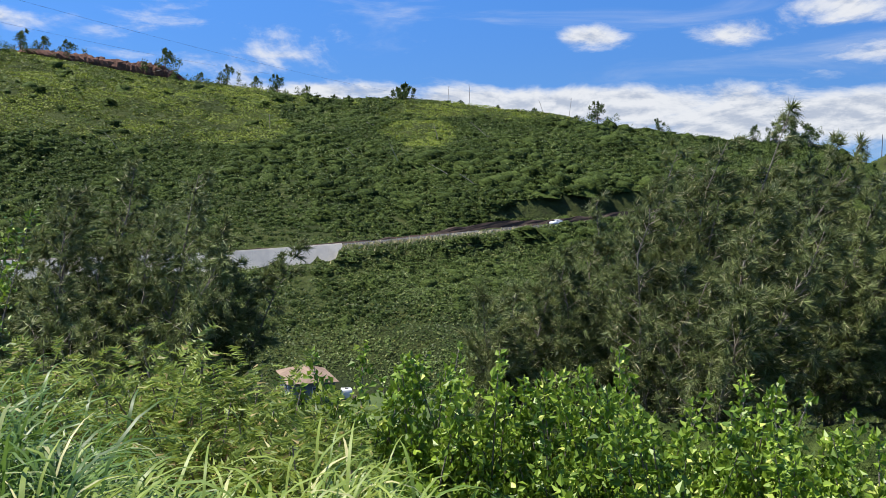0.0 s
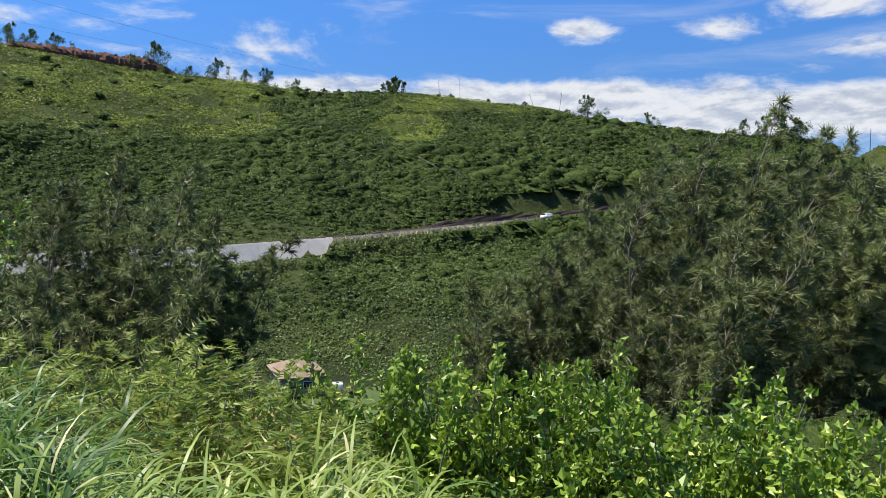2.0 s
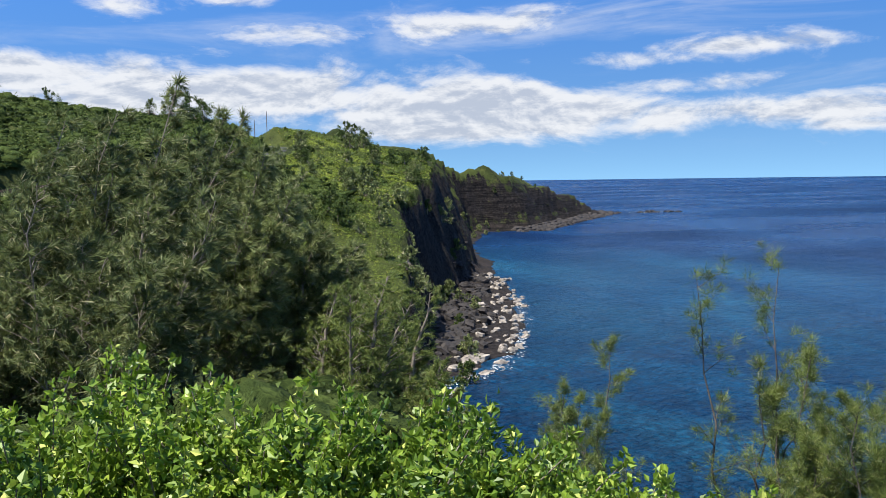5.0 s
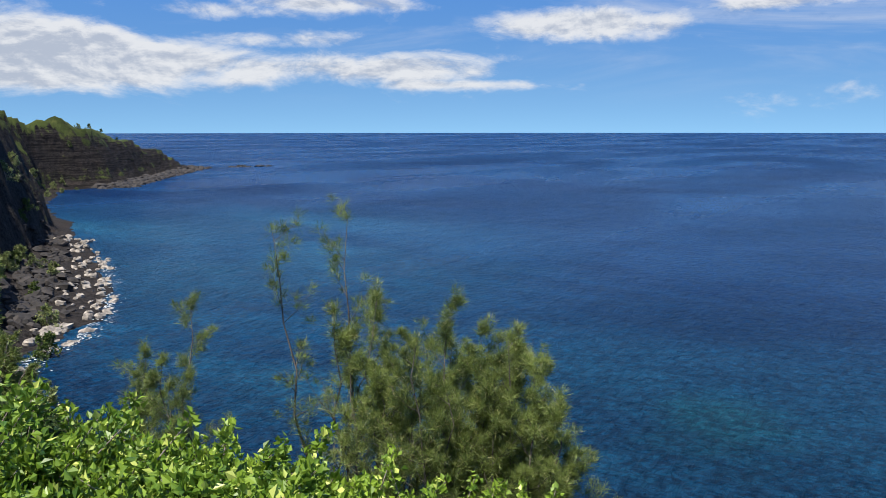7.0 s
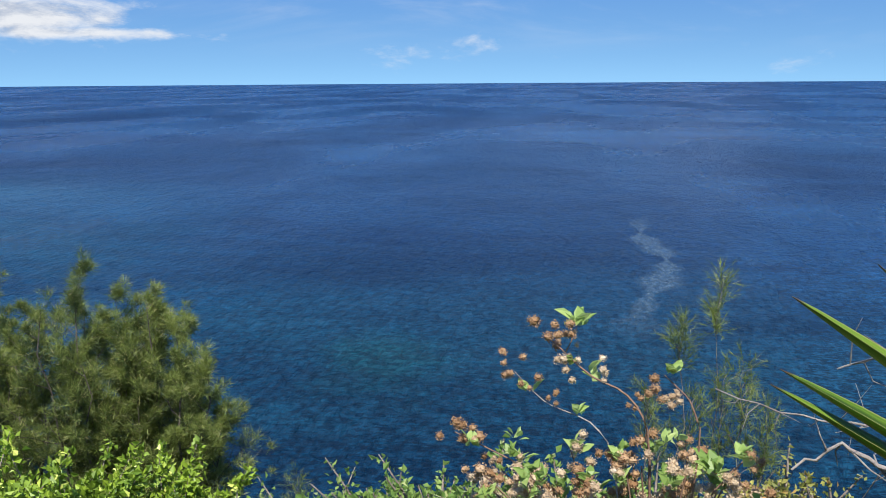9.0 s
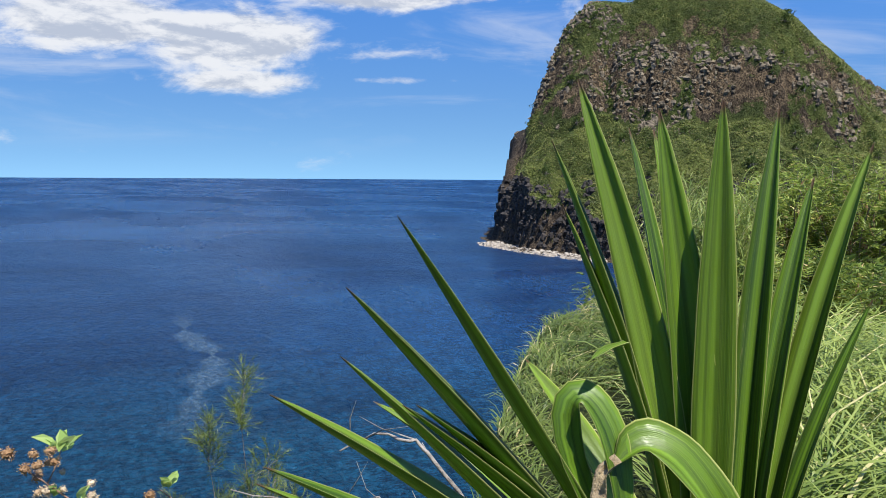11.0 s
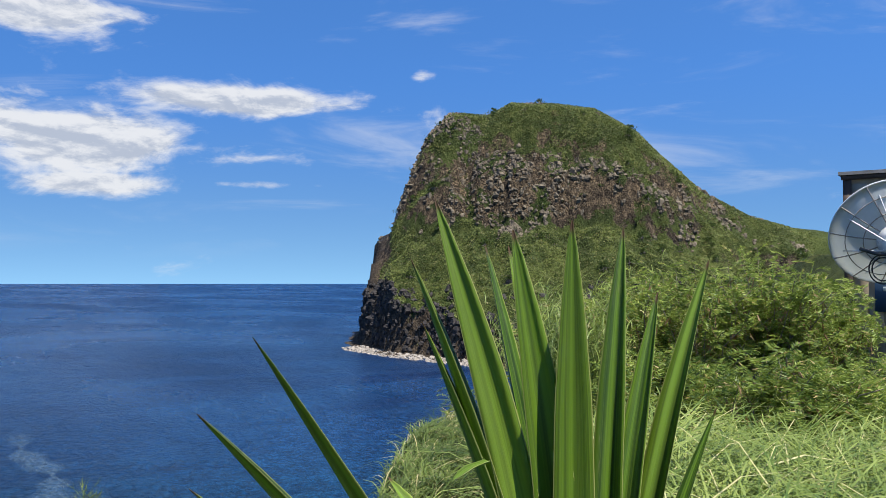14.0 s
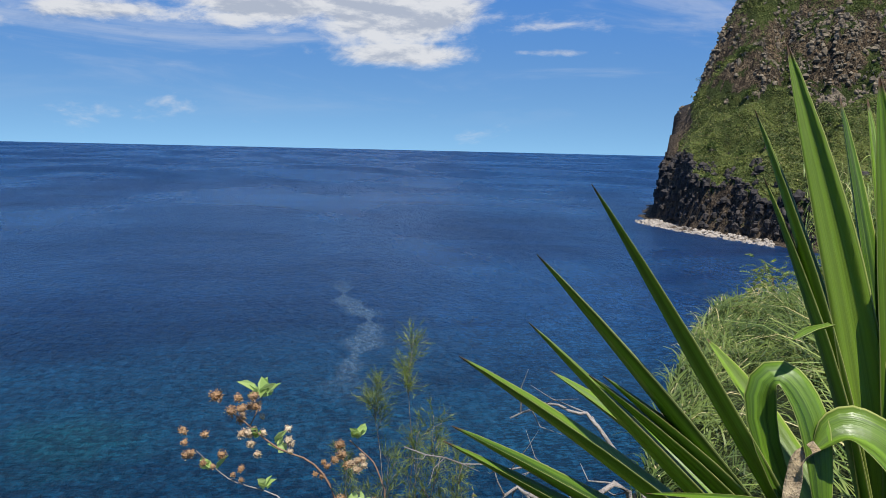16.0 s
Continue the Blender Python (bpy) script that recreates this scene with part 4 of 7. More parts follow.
def trees_by_sea():
    def oak(az, d, el, *shape, **more):
        p = on_land(az, d)
        clumped_oak(p, 45 + d * math.tan(radians(el)) - p.z - 0.1, *shape, **more)
    slim, full = "slender green she-oak with open tufted boughs above the sea", "dense bushy green she-oak with tufted needles above the sea"
    oak(51.9, 12.5, -5.5, 2.3, 51, slim, 2, 15, 0.22, 5, 70, 0.16)
    oak(50.2, 12.8, -6.1, 2.7, 52, slim, 2, 15, 0.22, 5, 70, 0.16, lean=(-0.08, 0.06))
    oak(53.9, 12.0, -10.9, 1.7, 53, full, 3, 20, 0.12, 8, 80, 0.14)
    oak(41.6, 14.0, -10.9, 1.8, 54, full, 3, 18, 0.1, 8, 70, 0.14)
    oak(38.8, 15.0, -14.0, 1.8, 55, full, 3, 18, 0.1, 8, 70, 0.14)
    for az, d, el, spread, seed in ((59.0, 11.5, -11.6, 2.4, 56), (61.0, 11.6, -13.2, 2.2, 59), (62.9, 11.2, -13.4, 2.3, 57), (64.6, 11.0, -15.8, 2.0, 58), (56.7, 11.5, -14.6, 2.4, 60)):
        oak(az, d, el, spread, seed, full, 5, 20, 0.06, 9, 80, 0.145)


hill_shrubs()
trees_across()
trees_by_sea()


# ---- growth round the lookout ----
def leafy_bush(place, height, radius, seed, label, leaves=9000, size=(0.04, 0.078), mat="bush_leaf", shoots=13):
    """A broad-leaved shrub: forked stems, leaves in rosettes at the twig ends, some shoots standing clear."""
    rng = np.random.default_rng(seed)
    top = thing("leafy_bush", place, label, "bush", "bushes on the slope")
    stems, crown = Geo(), Geo()
    tips = []
    for k in range(90):
        a, r = rng.uniform(0, 2 * np.pi), radius * np.sqrt(rng.random())
        h = height * (0.55 + 0.45 * np.sqrt(max(0, 1 - (r / radius) ** 2))) * rng.uniform(0.8, 1.05)
        if k < shoots:
            h = height * rng.uniform(1.05, 1.30)
        end = np.array([r * np.cos(a), r * np.sin(a), h])
        t = np.linspace(0, 1, 5)[:, None]
        bend = end * np.array([0.25, 0.25, 0.5])
        pts = 2 * t * (1 - t) * bend + t ** 2 * end
        tube(stems, pts, np.linspace(0.014, 0.003, 5), 4)
        tips.append(pts)
    tips = np.array(tips)
    n = leaves
    which = rng.integers(0, len(tips), n)
    f = 0.45 + 0.55 * rng.random(n) ** 0.55
    k = np.clip(f * 4, 0, 3.999)
    i = k.astype(int)
    at = tips[which, i] + (tips[which, i + 1] - tips[which, i]) * (k - i)[:, None]
    at = at + rng.normal(size=(n, 3)) * 0.06 * radius * (1.15 - f)[:, None] * 3.0
    way = rng.normal(size=(n, 3)) * 0.8 + np.array([0, 0, 0.45])
    L = rng.uniform(*size, n)
    blades(crown, at, way, L, rng.uniform(0.58, 0.74, n) * L, rng)
    part("branchwork", stems, "bark", top)
    part("crown", crown, mat, top, smooth=False)
    return top


def feather_bush(place, height, radius, seed, label, fronds=1000, mat="feather_leaf", pods=170):
    """A lead-tree shrub: thin crooked stems, ferny leaves, hanging brown pods."""
    rng = np.random.default_rng(seed)
    top = thing("feathery_bush", place, label, "bush", "feathery bushes")
    stems, crown, pod = Geo(), Geo(), Geo()
    lines = []
    for k in range(34):
        a, r = rng.uniform(0, 2 * np.pi), radius * np.sqrt(rng.random())
        end = np.array([r * np.cos(a), r * np.sin(a), height * rng.uniform(0.7, 1.03) * (1 - 0.2 * r / radius)])
        t = np.linspace(0, 1, 7)[:, None]
        pts = 2 * t * (1 - t) * end * np.array([0.3, 0.3, 0.55]) + t ** 2 * end
        pts[1:-1] += rng.normal(size=(5, 3)) * 0.05 * radius
        tube(stems, pts, np.linspace(0.017, 0.004, 7), 4)
        lines.append(pts)
    lines = np.array(lines)
    n = fronds
    f = 0.30 + 0.70 * rng.random(n) ** 0.45
    k = np.clip(f * 6, 0, 5.999)
    i = k.astype(int)
    which = rng.integers(0, len(lines), n)
    at = lines[which, i] + (lines[which, i + 1] - lines[which, i]) * (k - i)[:, None] + rng.normal(size=(n, 3)) * 0.09 * radius
    way = unit(rng.normal(size=(n, 3)) + np.array([0.15, 0, 0.25]))
    L = rng.uniform(0.16, 0.30, n)
    m = 10                       # leaflets on both sides of each frond
    s = np.linspace(0.15, 1, m)
    side = unit(np.cross(way, rng.normal(size=(n, 3)) * 0.3 + np.array([0, 0, 1.0])))
    rib = at[:, None] + way[:, None] * (L[:, None] * s)[..., None] - np.array([0, 0, 1.0]) * (L[:, None] * 0.35 * s ** 2)[..., None]
    for sign in (1, -1):
        lw = side[:, None] * sign + way[:, None] * 0.4 + rng.normal(size=(n, m, 3)) * 0.12
        blades(crown, rib.reshape(-1, 3), lw.reshape(-1, 3), np.repeat(L * 0.24, m), 0.016, rng, fold=False)
    at = lines[rng.integers(0, len(lines), pods), 5] + rng.normal(size=(pods, 3)) * 0.08 * radius
    blades(pod, at, rng.normal(size=(pods, 3)) * 0.35 + np.array([0, 0, -1.0]), rng.uniform(0.11, 0.20, pods), 0.024, rng)
    part("branchwork", stems, "bark", top)
    part("crown", crown, mat, top, smooth=False)
    tagged(part("podding", pod, "pod", top, "dry brown seed pods", smooth=False), kind="stuff")
    return top


def grass_patch(name, label, az, d, count, seed, length, width, mat, heading, droop=(0.6, 1.8), low=0.0):
    """Blades over a stretch of ground, in tufts."""
    rng = np.random.default_rng(seed)
    tufts = max(6, count // 30)
    ta, td = rng.uniform(*az, tufts), np.sqrt(rng.uniform(d[0] ** 2, d[1] ** 2, tufts))
    w = rng.integers(0, tufts, count)
    x = td[w] * np.sin(np.radians(ta[w])) + rng.normal(size=count) * 0.10
    y = td[w] * np.cos(np.radians(ta[w])) + rng.normal(size=count) * 0.10
    z = land(x, y) - 0.03 - low
    h = np.radians(90 - (heading + rng.normal(size=count) * 55))
    g = arching(Geo(), np.stack([x, y, z], 1), np.stack([np.cos(h), np.sin(h), np.zeros(count)], 1), rng.uniform(*length, count), rng.uniform(*width, count), rng.uniform(*droop, count), rng)
    tagged(part(name, g, mat), label, "grass", kind="stuff")


def cane_grass(name, label, az, d, el, culms, seed, blade, width, mat, heading, leaves=8, droop=(0.9, 2.2), stray=65):
    """Tall grass in clumps: upright canes, each with several arching blades; el gives the angle of the tops along the bearing."""
    rng = np.random.default_rng(seed)
    clumps = max(5, culms // 12)
    ca, cd = rng.uniform(*az, clumps), np.sqrt(rng.uniform(d[0] ** 2, d[1] ** 2, clumps))
    lean = rng.normal(size=(clumps, 2)) * 0.16
    w = rng.integers(0, clumps, culms)
    x = cd[w] * np.sin(np.radians(ca[w])) + rng.normal(size=culms) * 0.09
    y = cd[w] * np.cos(np.radians(ca[w])) + rng.normal(size=culms) * 0.09
    z = land(x, y) - 0.03
    a, r = np.degrees(np.arctan2(x, y)), np.hypot(x, y)
    rise = 45 + r * np.tan(np.radians(np.interp(a, *el) + rng.normal(size=clumps)[w] * 0.9 + rng.normal(size=culms) * 0.9)) - z
    rise = np.maximum(rise - 0.30, 0.3)
    foot = np.stack([x, y, z], 1)
    tip = foot + np.stack([lean[w, 0] * rise, lean[w, 1] * rise, rise], 1)
    g = Geo()
    blades(g, foot, tip - foot, np.linalg.norm(tip - foot, axis=1), width[1] * 0.6, rng, fold=False)
    f = np.repeat(np.linspace(0.45, 1.0, leaves)[None], culms, 0) + rng.normal(size=(culms, leaves)) * 0.05
    base = (foot[:, None] + (tip - foot)[:, None] * f[..., None]).reshape(-1, 3)
    n = len(base)
    h = np.radians(90 - (heading + rng.normal(size=n) * stray))
    arching(g, base, np.stack([np.cos(h), np.sin(h), np.zeros(n)], 1), rng.uniform(*blade, n), rng.uniform(*width, n), rng.uniform(*droop, n), rng, 5)
    tagged(part(name, g, mat), label, "grass", kind="stuff")


MAT["bank_blade"] = leafy("bank_blade", (0.026, 0.058, 0.012), (0.20, 0.26, 0.058), (0.54, 0.46, 0.23), 0.3, 0.25, 2.2, share=0.55)
MAT["pale_blade"] = leafy("pale_blade", (0.085, 0.155, 0.028), (0.40, 0.47, 0.13), (0.66, 0.60, 0.30), 0.4, 0.35, 2.5, share=0.5)
MAT["pod"] = leafy("pod", (0.16, 0.09, 0.04), (0.38, 0.26, 0.13), None, 0.3, 0.2, 2.0)


def growth():
    # broad-leaved bushes along the brink: bearing, distance, height of the crown's top by angle, width
    rows = ((-13.5, 6.6, -12.0, 0.7), (-9.5, 6.2, -12.4, 0.7), (-5.0, 6.4, -12.6, 0.8), (0.0, 6.0, -13.6, 0.8), (3.6, 6.4, -12.2, 0.8), (7.0, 5.8, -14.0, 0.8), (10.2, 6.2, -13.0, 0.8),
            (14.5, 5.8, -14.6, 0.8), (18.5, 5.6, -15.4, 0.8), (23, 5.8, -15.5, 0.8), (27.5, 5.6, -16.0, 0.8), (32, 5.8, -17.0, 0.8), (37, 5.8, -18.6, 0.8), (42, 6.0, -20.3, 0.8),
            (47, 6.0, -21.2, 0.8), (52.5, 6.2, -22.8, 0.8), (58, 6.4, -24.0, 0.8), (64, 6.6, -25.4, 0.7),
            (-4, 4.3, -20, 0.7), (4, 4.2, -20, 0.7), (12, 4.2, -21, 0.7), (20, 4.2, -21, 0.7), (28, 4.3, -22, 0.7), (36, 4.4, -23.5, 0.7), (-12, 4.6, -19, 0.6), (44, 4.6, -25.5, 0.7))
    for n, (az, d, el, radius) in enumerate(rows):
        p = on_land(az, d)
        h = 45 + d * math.tan(radians(el)) - p.z
        leafy_bush(p, max(h / 1.08, 0.5), radius, 100 + n, "bright green broad-leaved bush on the brink of the slope")
    for n, (az, d, el, radius) in enumerate(((-29, 7.0, -8.2, 1.1), (-24.5, 6.4, -7.6, 1.0), (-20.5, 6.0, -9.4, 0.8), (-33.5, 7.6, -7.8, 1.0), (-17.0, 5.2, -12.6, 0.55), (-18.8, 5.6, -11.4, 0.5), (-14.8, 5.0, -14.6, 0.4))):
        p = on_land(az, d)
        feather_bush(p, 45 + d * math.tan(radians(el)) - p.z, radius, 200 + n, "feathery green bush with brown seed pods among tall grass")
    p = on_land(-37.5, 8.5)
    leafy_bush(p, 45 + 8.5 * math.tan(radians(-5.0)) - p.z, 0.75, 140, "yellow-green leafy bush beside the tall grass")
    cane_grass("tall_grass", "long green grass blowing on the slope", (-45, -28.5), (3.3, 5.6), ((-45, -33, -28), (-10.5, -11.6, -15.5)), 1000, 301, (0.22, 0.50), (0.009, 0.018), "grass_blade", 60, 7, (1.0, 2.6), 80)
    cane_grass("tall_grass", "pale green grass tufts below the lookout", (-30, -8.5), (2.7, 3.7), ((-30, -24, -18, -13, -8), (-15.6, -14.6, -14.6, -16.0, -18.6)), 800, 302, (0.18, 0.42), (0.008, 0.017), "dry_grass", 65, 7, (0.9, 2.4), 75)
    # the bank over the bay
    grass_patch("slope_grass", "short tangled green growth on the slope under the bank", (112.5, 121.5), (4.5, 16), 20000, 306, (0.14, 0.36), (0.005, 0.011), "bank_blade", 165, (1.2, 3.2))
    grass_patch("bank_grass", "pale sunlit grass on the bank above the bay", (130, 158), (3.6, 7.2), 16000, 303, (0.85, 1.5), (0.007, 0.016), "pale_blade", 170, (1.2, 2.6))
    cane_grass("bank_grass", "tall pale cane grass among the thicket", (127, 134), (9.5, 12.5), ((127, 134), (-1.8, -1.0)), 420, 307, (0.2, 0.45), (0.006, 0.014), "pale_blade", 190)
    grass_patch("bank_grass", "long green grass on the bank under the thicket", (125, 158), (6.0, 9.5), 10000, 305, (0.45, 0.95), (0.006, 0.014), "bank_blade", 110, (1.2, 3.0))
    grass_patch("bank_grass", "rough grass on the edge of the bank", (119.8, 131), (7, 18), 15000, 304, (0.2, 0.5), (0.006, 0.012), "bank_blade", 165, (1.2, 3.2))
    for n, (az, d, el, radius) in enumerate(((129.5, 13, -2.0, 1.0), (132, 12, -0.2, 1.1), (135, 11.5, 1.4, 1.2), (138.4, 11, 1.6, 1.1), (142, 11, 2.4, 1.0), (144.6, 11.5, 0.6, 0.8), (126, 14, -5.5, 1.0), (122.5, 15, -9.0, 0.9),
                                             (142, 8.0, -4.2, 0.9), (147, 8.5, -4.4, 0.9), (150.5, 9, -4.6, 1.0), (154, 13, -3.0, 1.0), (136, 9.0, -4.0, 0.8))):
        p = on_land(az, d)
        feather_bush(p, max(0.5, 45 + d * math.tan(radians(el)) - p.z), radius, 220 + n, "feathery green thicket with dry pods on the bank", 950)


growth()


# ---- the big rosette plant beside the lookout ----
def rosette_leaf_material():
    m, k, p = material("rosette_leaf")
    uv = k.add("ShaderNodeUVMap").outputs[0]
    sep = k.add("ShaderNodeSeparateXYZ", {0: uv})
    rnd = k.add("ShaderNodeObjectInfo").outputs["Random"]
    own = k.add("ShaderNodeCombineXYZ", {0: k.math("MULTIPLY", rnd, 37.0), 1: k.math("MULTIPLY", rnd, 11.0), 2: 0.0}).outputs[0]
    uv = k.add("ShaderNodeVectorMath", {0: uv, 1: own}, operation="ADD").outputs[0]
    wide = k.noise(1.0, 3, 0.5, k.mapped(uv, (5.5, 0.5, 1.0)))
    thin = k.noise(1.0, 4, 0.6, k.mapped(uv, (48.0, 1.6, 1.0)))
    blot = k.noise(1.0, 5, 0.6, k.mapped(uv, (3.0, 9.0, 1.0)))
    col = k.mix(k.span(wide, 0.35, 0.65), (0.015, 0.052, 0.004), (0.14, 0.265, 0.018))
    col = k.mix(k.math("MULTIPLY", k.span(thin, 0.5, 0.7), 0.45), col, (0.24, 0.34, 0.045))
    col = k.mix(k.math("MULTIPLY", rnd, 0.4), col, (0.24, 0.34, 0.035))
    edge = k.math("ABSOLUTE", k.math("SUBTRACT", sep.outputs[0], 0.5))
    col = k.mix(k.math("MULTIPLY", k.span(edge, 0.46, 0.49), 0.8), col, (0.42, 0.44, 0.14))
    col = k.mix(k.math("MULTIPLY", k.span(blot, 0.66, 0.76), 0.5), col, (0.30, 0.27, 0.12))
    col = k.mix(k.span(k.math("ADD", sep.outputs[1], k.math("MULTIPLY", blot, 0.03)), 0.985, 1.005), col, (0.10, 0.05, 0.025))
    k.put(p.inputs["Base Color"], col)
    k.put(p.inputs["Roughness"], k.span(blot, 0.3, 0.7, 0.32, 0.48))
    p.inputs["Specular IOR Level"].default_value = 0.5
    k.put(p.inputs["Normal"], k.add("ShaderNodeBump", {"Strength": 0.25, "Distance": 0.004, "Height": thin}).outputs[0])
    tr = k.add("ShaderNodeBsdfTranslucent", {"Color": k.mix(0.5, col, (0.38, 0.52, 0.04))})
    k.put(m.node_tree.nodes["Material Output"].inputs[0], k.add("ShaderNodeMixShader", {0: 0.22, 1: p.outputs[0], 2: tr.outputs[0]}).outputs[0])
    return m


MAT["rosette_leaf"] = rosette_leaf_material()
MAT["dry_leaf"] = plain("dry_leaf", (0.16, 0.10, 0.05), (0.46, 0.36, 0.22), 0.8, 30, 0, 0.3)


def sword(path, width, up, fold=0.22, thick=0.006, wave=0.0):
    """A stiff channelled leaf along a path, as a closed shell with its own lengthwise map."""
    path, up = np.asarray(path, float), np.asarray(up, float)
    n = 22
    t = np.linspace(0, 1, n)
    knots = np.linspace(0, 1, len(path))
    mid = np.stack([np.interp(t, knots, path[:, i]) for i in range(3)], 1)
    for _ in range(4):
        mid[1:-1] = (mid[:-2] + 2 * mid[1:-1] + mid[2:]) / 4
    d = unit(np.gradient(mid, axis=0))
    nrm = unit(up - (d @ up)[:, None] * d) if up.ndim == 1 else up
    side = np.cross(d, nrm)
    w = width * np.interp(t, (0, .12, .3, .5, .7, .85, .95, 1), (.8, .68, .86, 1, .88, .58, .27, .04))
    cols = np.array([-1, -.55, 0, .55, 1])
    rise = fold * np.array([1, .42, 0, .42, 1]) * (1 + wave * np.sin(9 * t))[:, None]
    top = mid[:, None] + side[:, None] * (w[:, None] * cols / 2)[..., None] + nrm[:, None] * (w[:, None] * rise)[..., None]
    low = top - nrm[:, None] * (thick * np.array([.2, .8, 1, .8, .2])[None, :, None] * np.minimum(1, 3 * (1.02 - t))[:, None, None])
    g = Geo()
    i, j = np.meshgrid(np.arange(n - 1), np.arange(4), indexing="ij")
    i, j = i.ravel(), j.ravel()
    a = np.stack([i * 5 + j, i * 5 + j + 1, (i + 1) * 5 + j + 1, (i + 1) * 5 + j], 1)
    k = np.arange(n - 1)
    rim = [np.stack([k * 5 + c, (k + 1) * 5 + c, (k + 1) * 5 + c + n * 5, k * 5 + c + n * 5], 1)[:, ::s] for c, s in ((0, 1), (4, -1))]
    g.add(np.vstack([top.reshape(-1, 3), low.reshape(-1, 3)]), [a, a[:, ::-1] + n * 5, *rim])
    me = g.mesh("leaf")
    uv = me.uv_layers.new(name="map")
    loops = np.zeros(len(me.loops), np.int32)
    me.loops.foreach_get("vertex_index", loops)
    local = loops % (n * 5)
    co = np.stack([(cols[local % 5] + 1) / 2, t[local // 5]], 1)
    uv.data.foreach_set("uv", co.astype(np.float32).ravel())
    return me


def rosette_plant():
    root = np.array([1.95, -1.60, 43.78])
    base = float(land(root[:1], root[1:2])[0])
    plant = thing("rosette_plant", (root[0], root[1], base), "large rosette plant with long sword-shaped green leaves", "plant")
    off = np.array([0, 0, root[2] - base])
    stump = Geo()
    zs = np.linspace(-0.1, off[2] + 0.08, 8)
    tube(stump, [(0.0, 0.0, z) for z in zs], 0.12 + 0.03 * np.sin(zs * 30), 10)
    part("stump", stump, "dry_leaf", plant, "rough brown stump of old leaf bases")

    def leaf(x, y, z, width=0.10, bow=0.06, fold=0.22, face=None):
        tip = np.array([x, y, z])
        flat = unit(np.array([x, y, 0.0]))
        d = unit(tip)
        start = off + flat * 0.05 - np.array([0, 0, 0.08])
        rise = unit(np.array([0, 0, 1.0]) - d[2] * d)
        path = [start + (off + tip - start) * t + rise * bow * math.sin(math.pi * t) for t in np.linspace(0, 1, 9)]
        up = np.array([0, 0, 1.0]) - flat * 0.9 if face is None else np.array(face)
        part("leaf", sword(path, width * (0.86 if z > 1.15 else 1.0), up, fold + 0.1), "rosette_leaf", plant)

    here = (-0.8, 0.65, 0.3)     # towards the lookout
    # the tall leaves
    leaf(0.26, 0.29, 1.47, 0.115, 0.05, 0.22, here)
    leaf(0.30, 0.34, 1.32, 0.085, 0.04, 0.35)
    leaf(0.26, 0.33, 1.16, 0.075, 0.04, 0.35)
    leaf(0.34, 0.08, 1.36, 0.085, 0.03, 0.3)
    leaf(0.34, 0.00, 1.36, 0.085, 0.03, 0.3)
    leaf(0.13, 0.14, 1.39, 0.125, 0.04, 0.22, here)
    leaf(0.01, 0.05, 1.41, 0.12, 0.0, 0.2, here)
    leaf(0.14, -0.25, 1.41, 0.10, 0.03, 0.3)
    leaf(0.12, -0.36, 1.23, 0.10, 0.04, 0.3)
    leaf(0.04, -0.48, 1.32, 0.105, 0.04, 0.3)
    leaf(-0.03, -0.42, 0.92, 0.06, 0.04)
    # the leaves that spread over the sea
    leaf(0.20, 0.79, 1.14, 0.095, -0.005)
    leaf(0.23, 0.90, 0.98, 0.115, 0.01)
    leaf(0.24, 1.07, 0.75, 0.11, 0.03)
    leaf(0.21, 1.09, 0.60, 0.10, 0.025)
    leaf(0.20, 1.11, 0.57, 0.085, 0.01)
    leaf(0.21, 0.92, 0.83, 0.095, 0.0)
    leaf(0.22, 0.78, 0.85, 0.11, 0.00)
    leaf(0.19, 0.78, 0.71, 0.10, 0.04)
    leaf(0.18, 0.75, 0.71, 0.10, 0.05)
    # low leaves and those turned away
    leaf(-0.55, 0.75, 0.10, 0.10, 0.08)
    leaf(0.80, 0.65, 0.55, 0.10, 0.06)
    leaf(0.95, 0.05, 0.60, 0.10, 0.06)
    leaf(0.75, -0.65, 0.55, 0.10, 0.06)
    leaf(0.05, -0.95, 0.30, 0.10, 0.06)
    # a leaf bent double, a curled one with a withered end, loose strips
    up = np.array([-0.5, 0.3, 1.0])
    part("bent_leaf", sword(off + np.array([(0, 0.1, 0.1), (0.06, 0.36, 0.42), (0.08, 0.44, 0.66), (0.07, 0.40, 0.75), (0.04, 0.36, 0.71), (0.0, 0.33, 0.63), (-0.03, 0.33, 0.50), (-0.05, 0.32, 0.35)]), 0.078, up, 0.2), "rosette_leaf", plant, "leaf bent over in the middle")
    part("bent_leaf", sword(off + np.array([(-0.05, 0, 0.1), (-0.12, 0.12, 0.45), (-0.08, 0.22, 0.61), (-0.03, 0.28, 0.63), (-0.01, 0.34, 0.58)]), 0.12, up, 0.35, wave=0.5), "rosette_leaf", plant, "curled leaf with a withered end")
    part("withered_tip", sword(off + np.array([(-0.015, 0.33, 0.59), (0, 0.37, 0.55), (-0.01, 0.39, 0.47), (0.0, 0.38, 0.36)]), 0.036, up, 0.5, wave=0.8), "dry_leaf", plant, "shrivelled brown leaf tip")
    part("snapped_leaf", sword(off + np.array([(0.03, 0.29, 0.85), (0.03, 0.34, 0.84), (0.02, 0.39, 0.82)]), 0.03, np.array([0, 0, 1.0]), 0.1), "rosette_leaf", plant, "pale broken leaf strip")
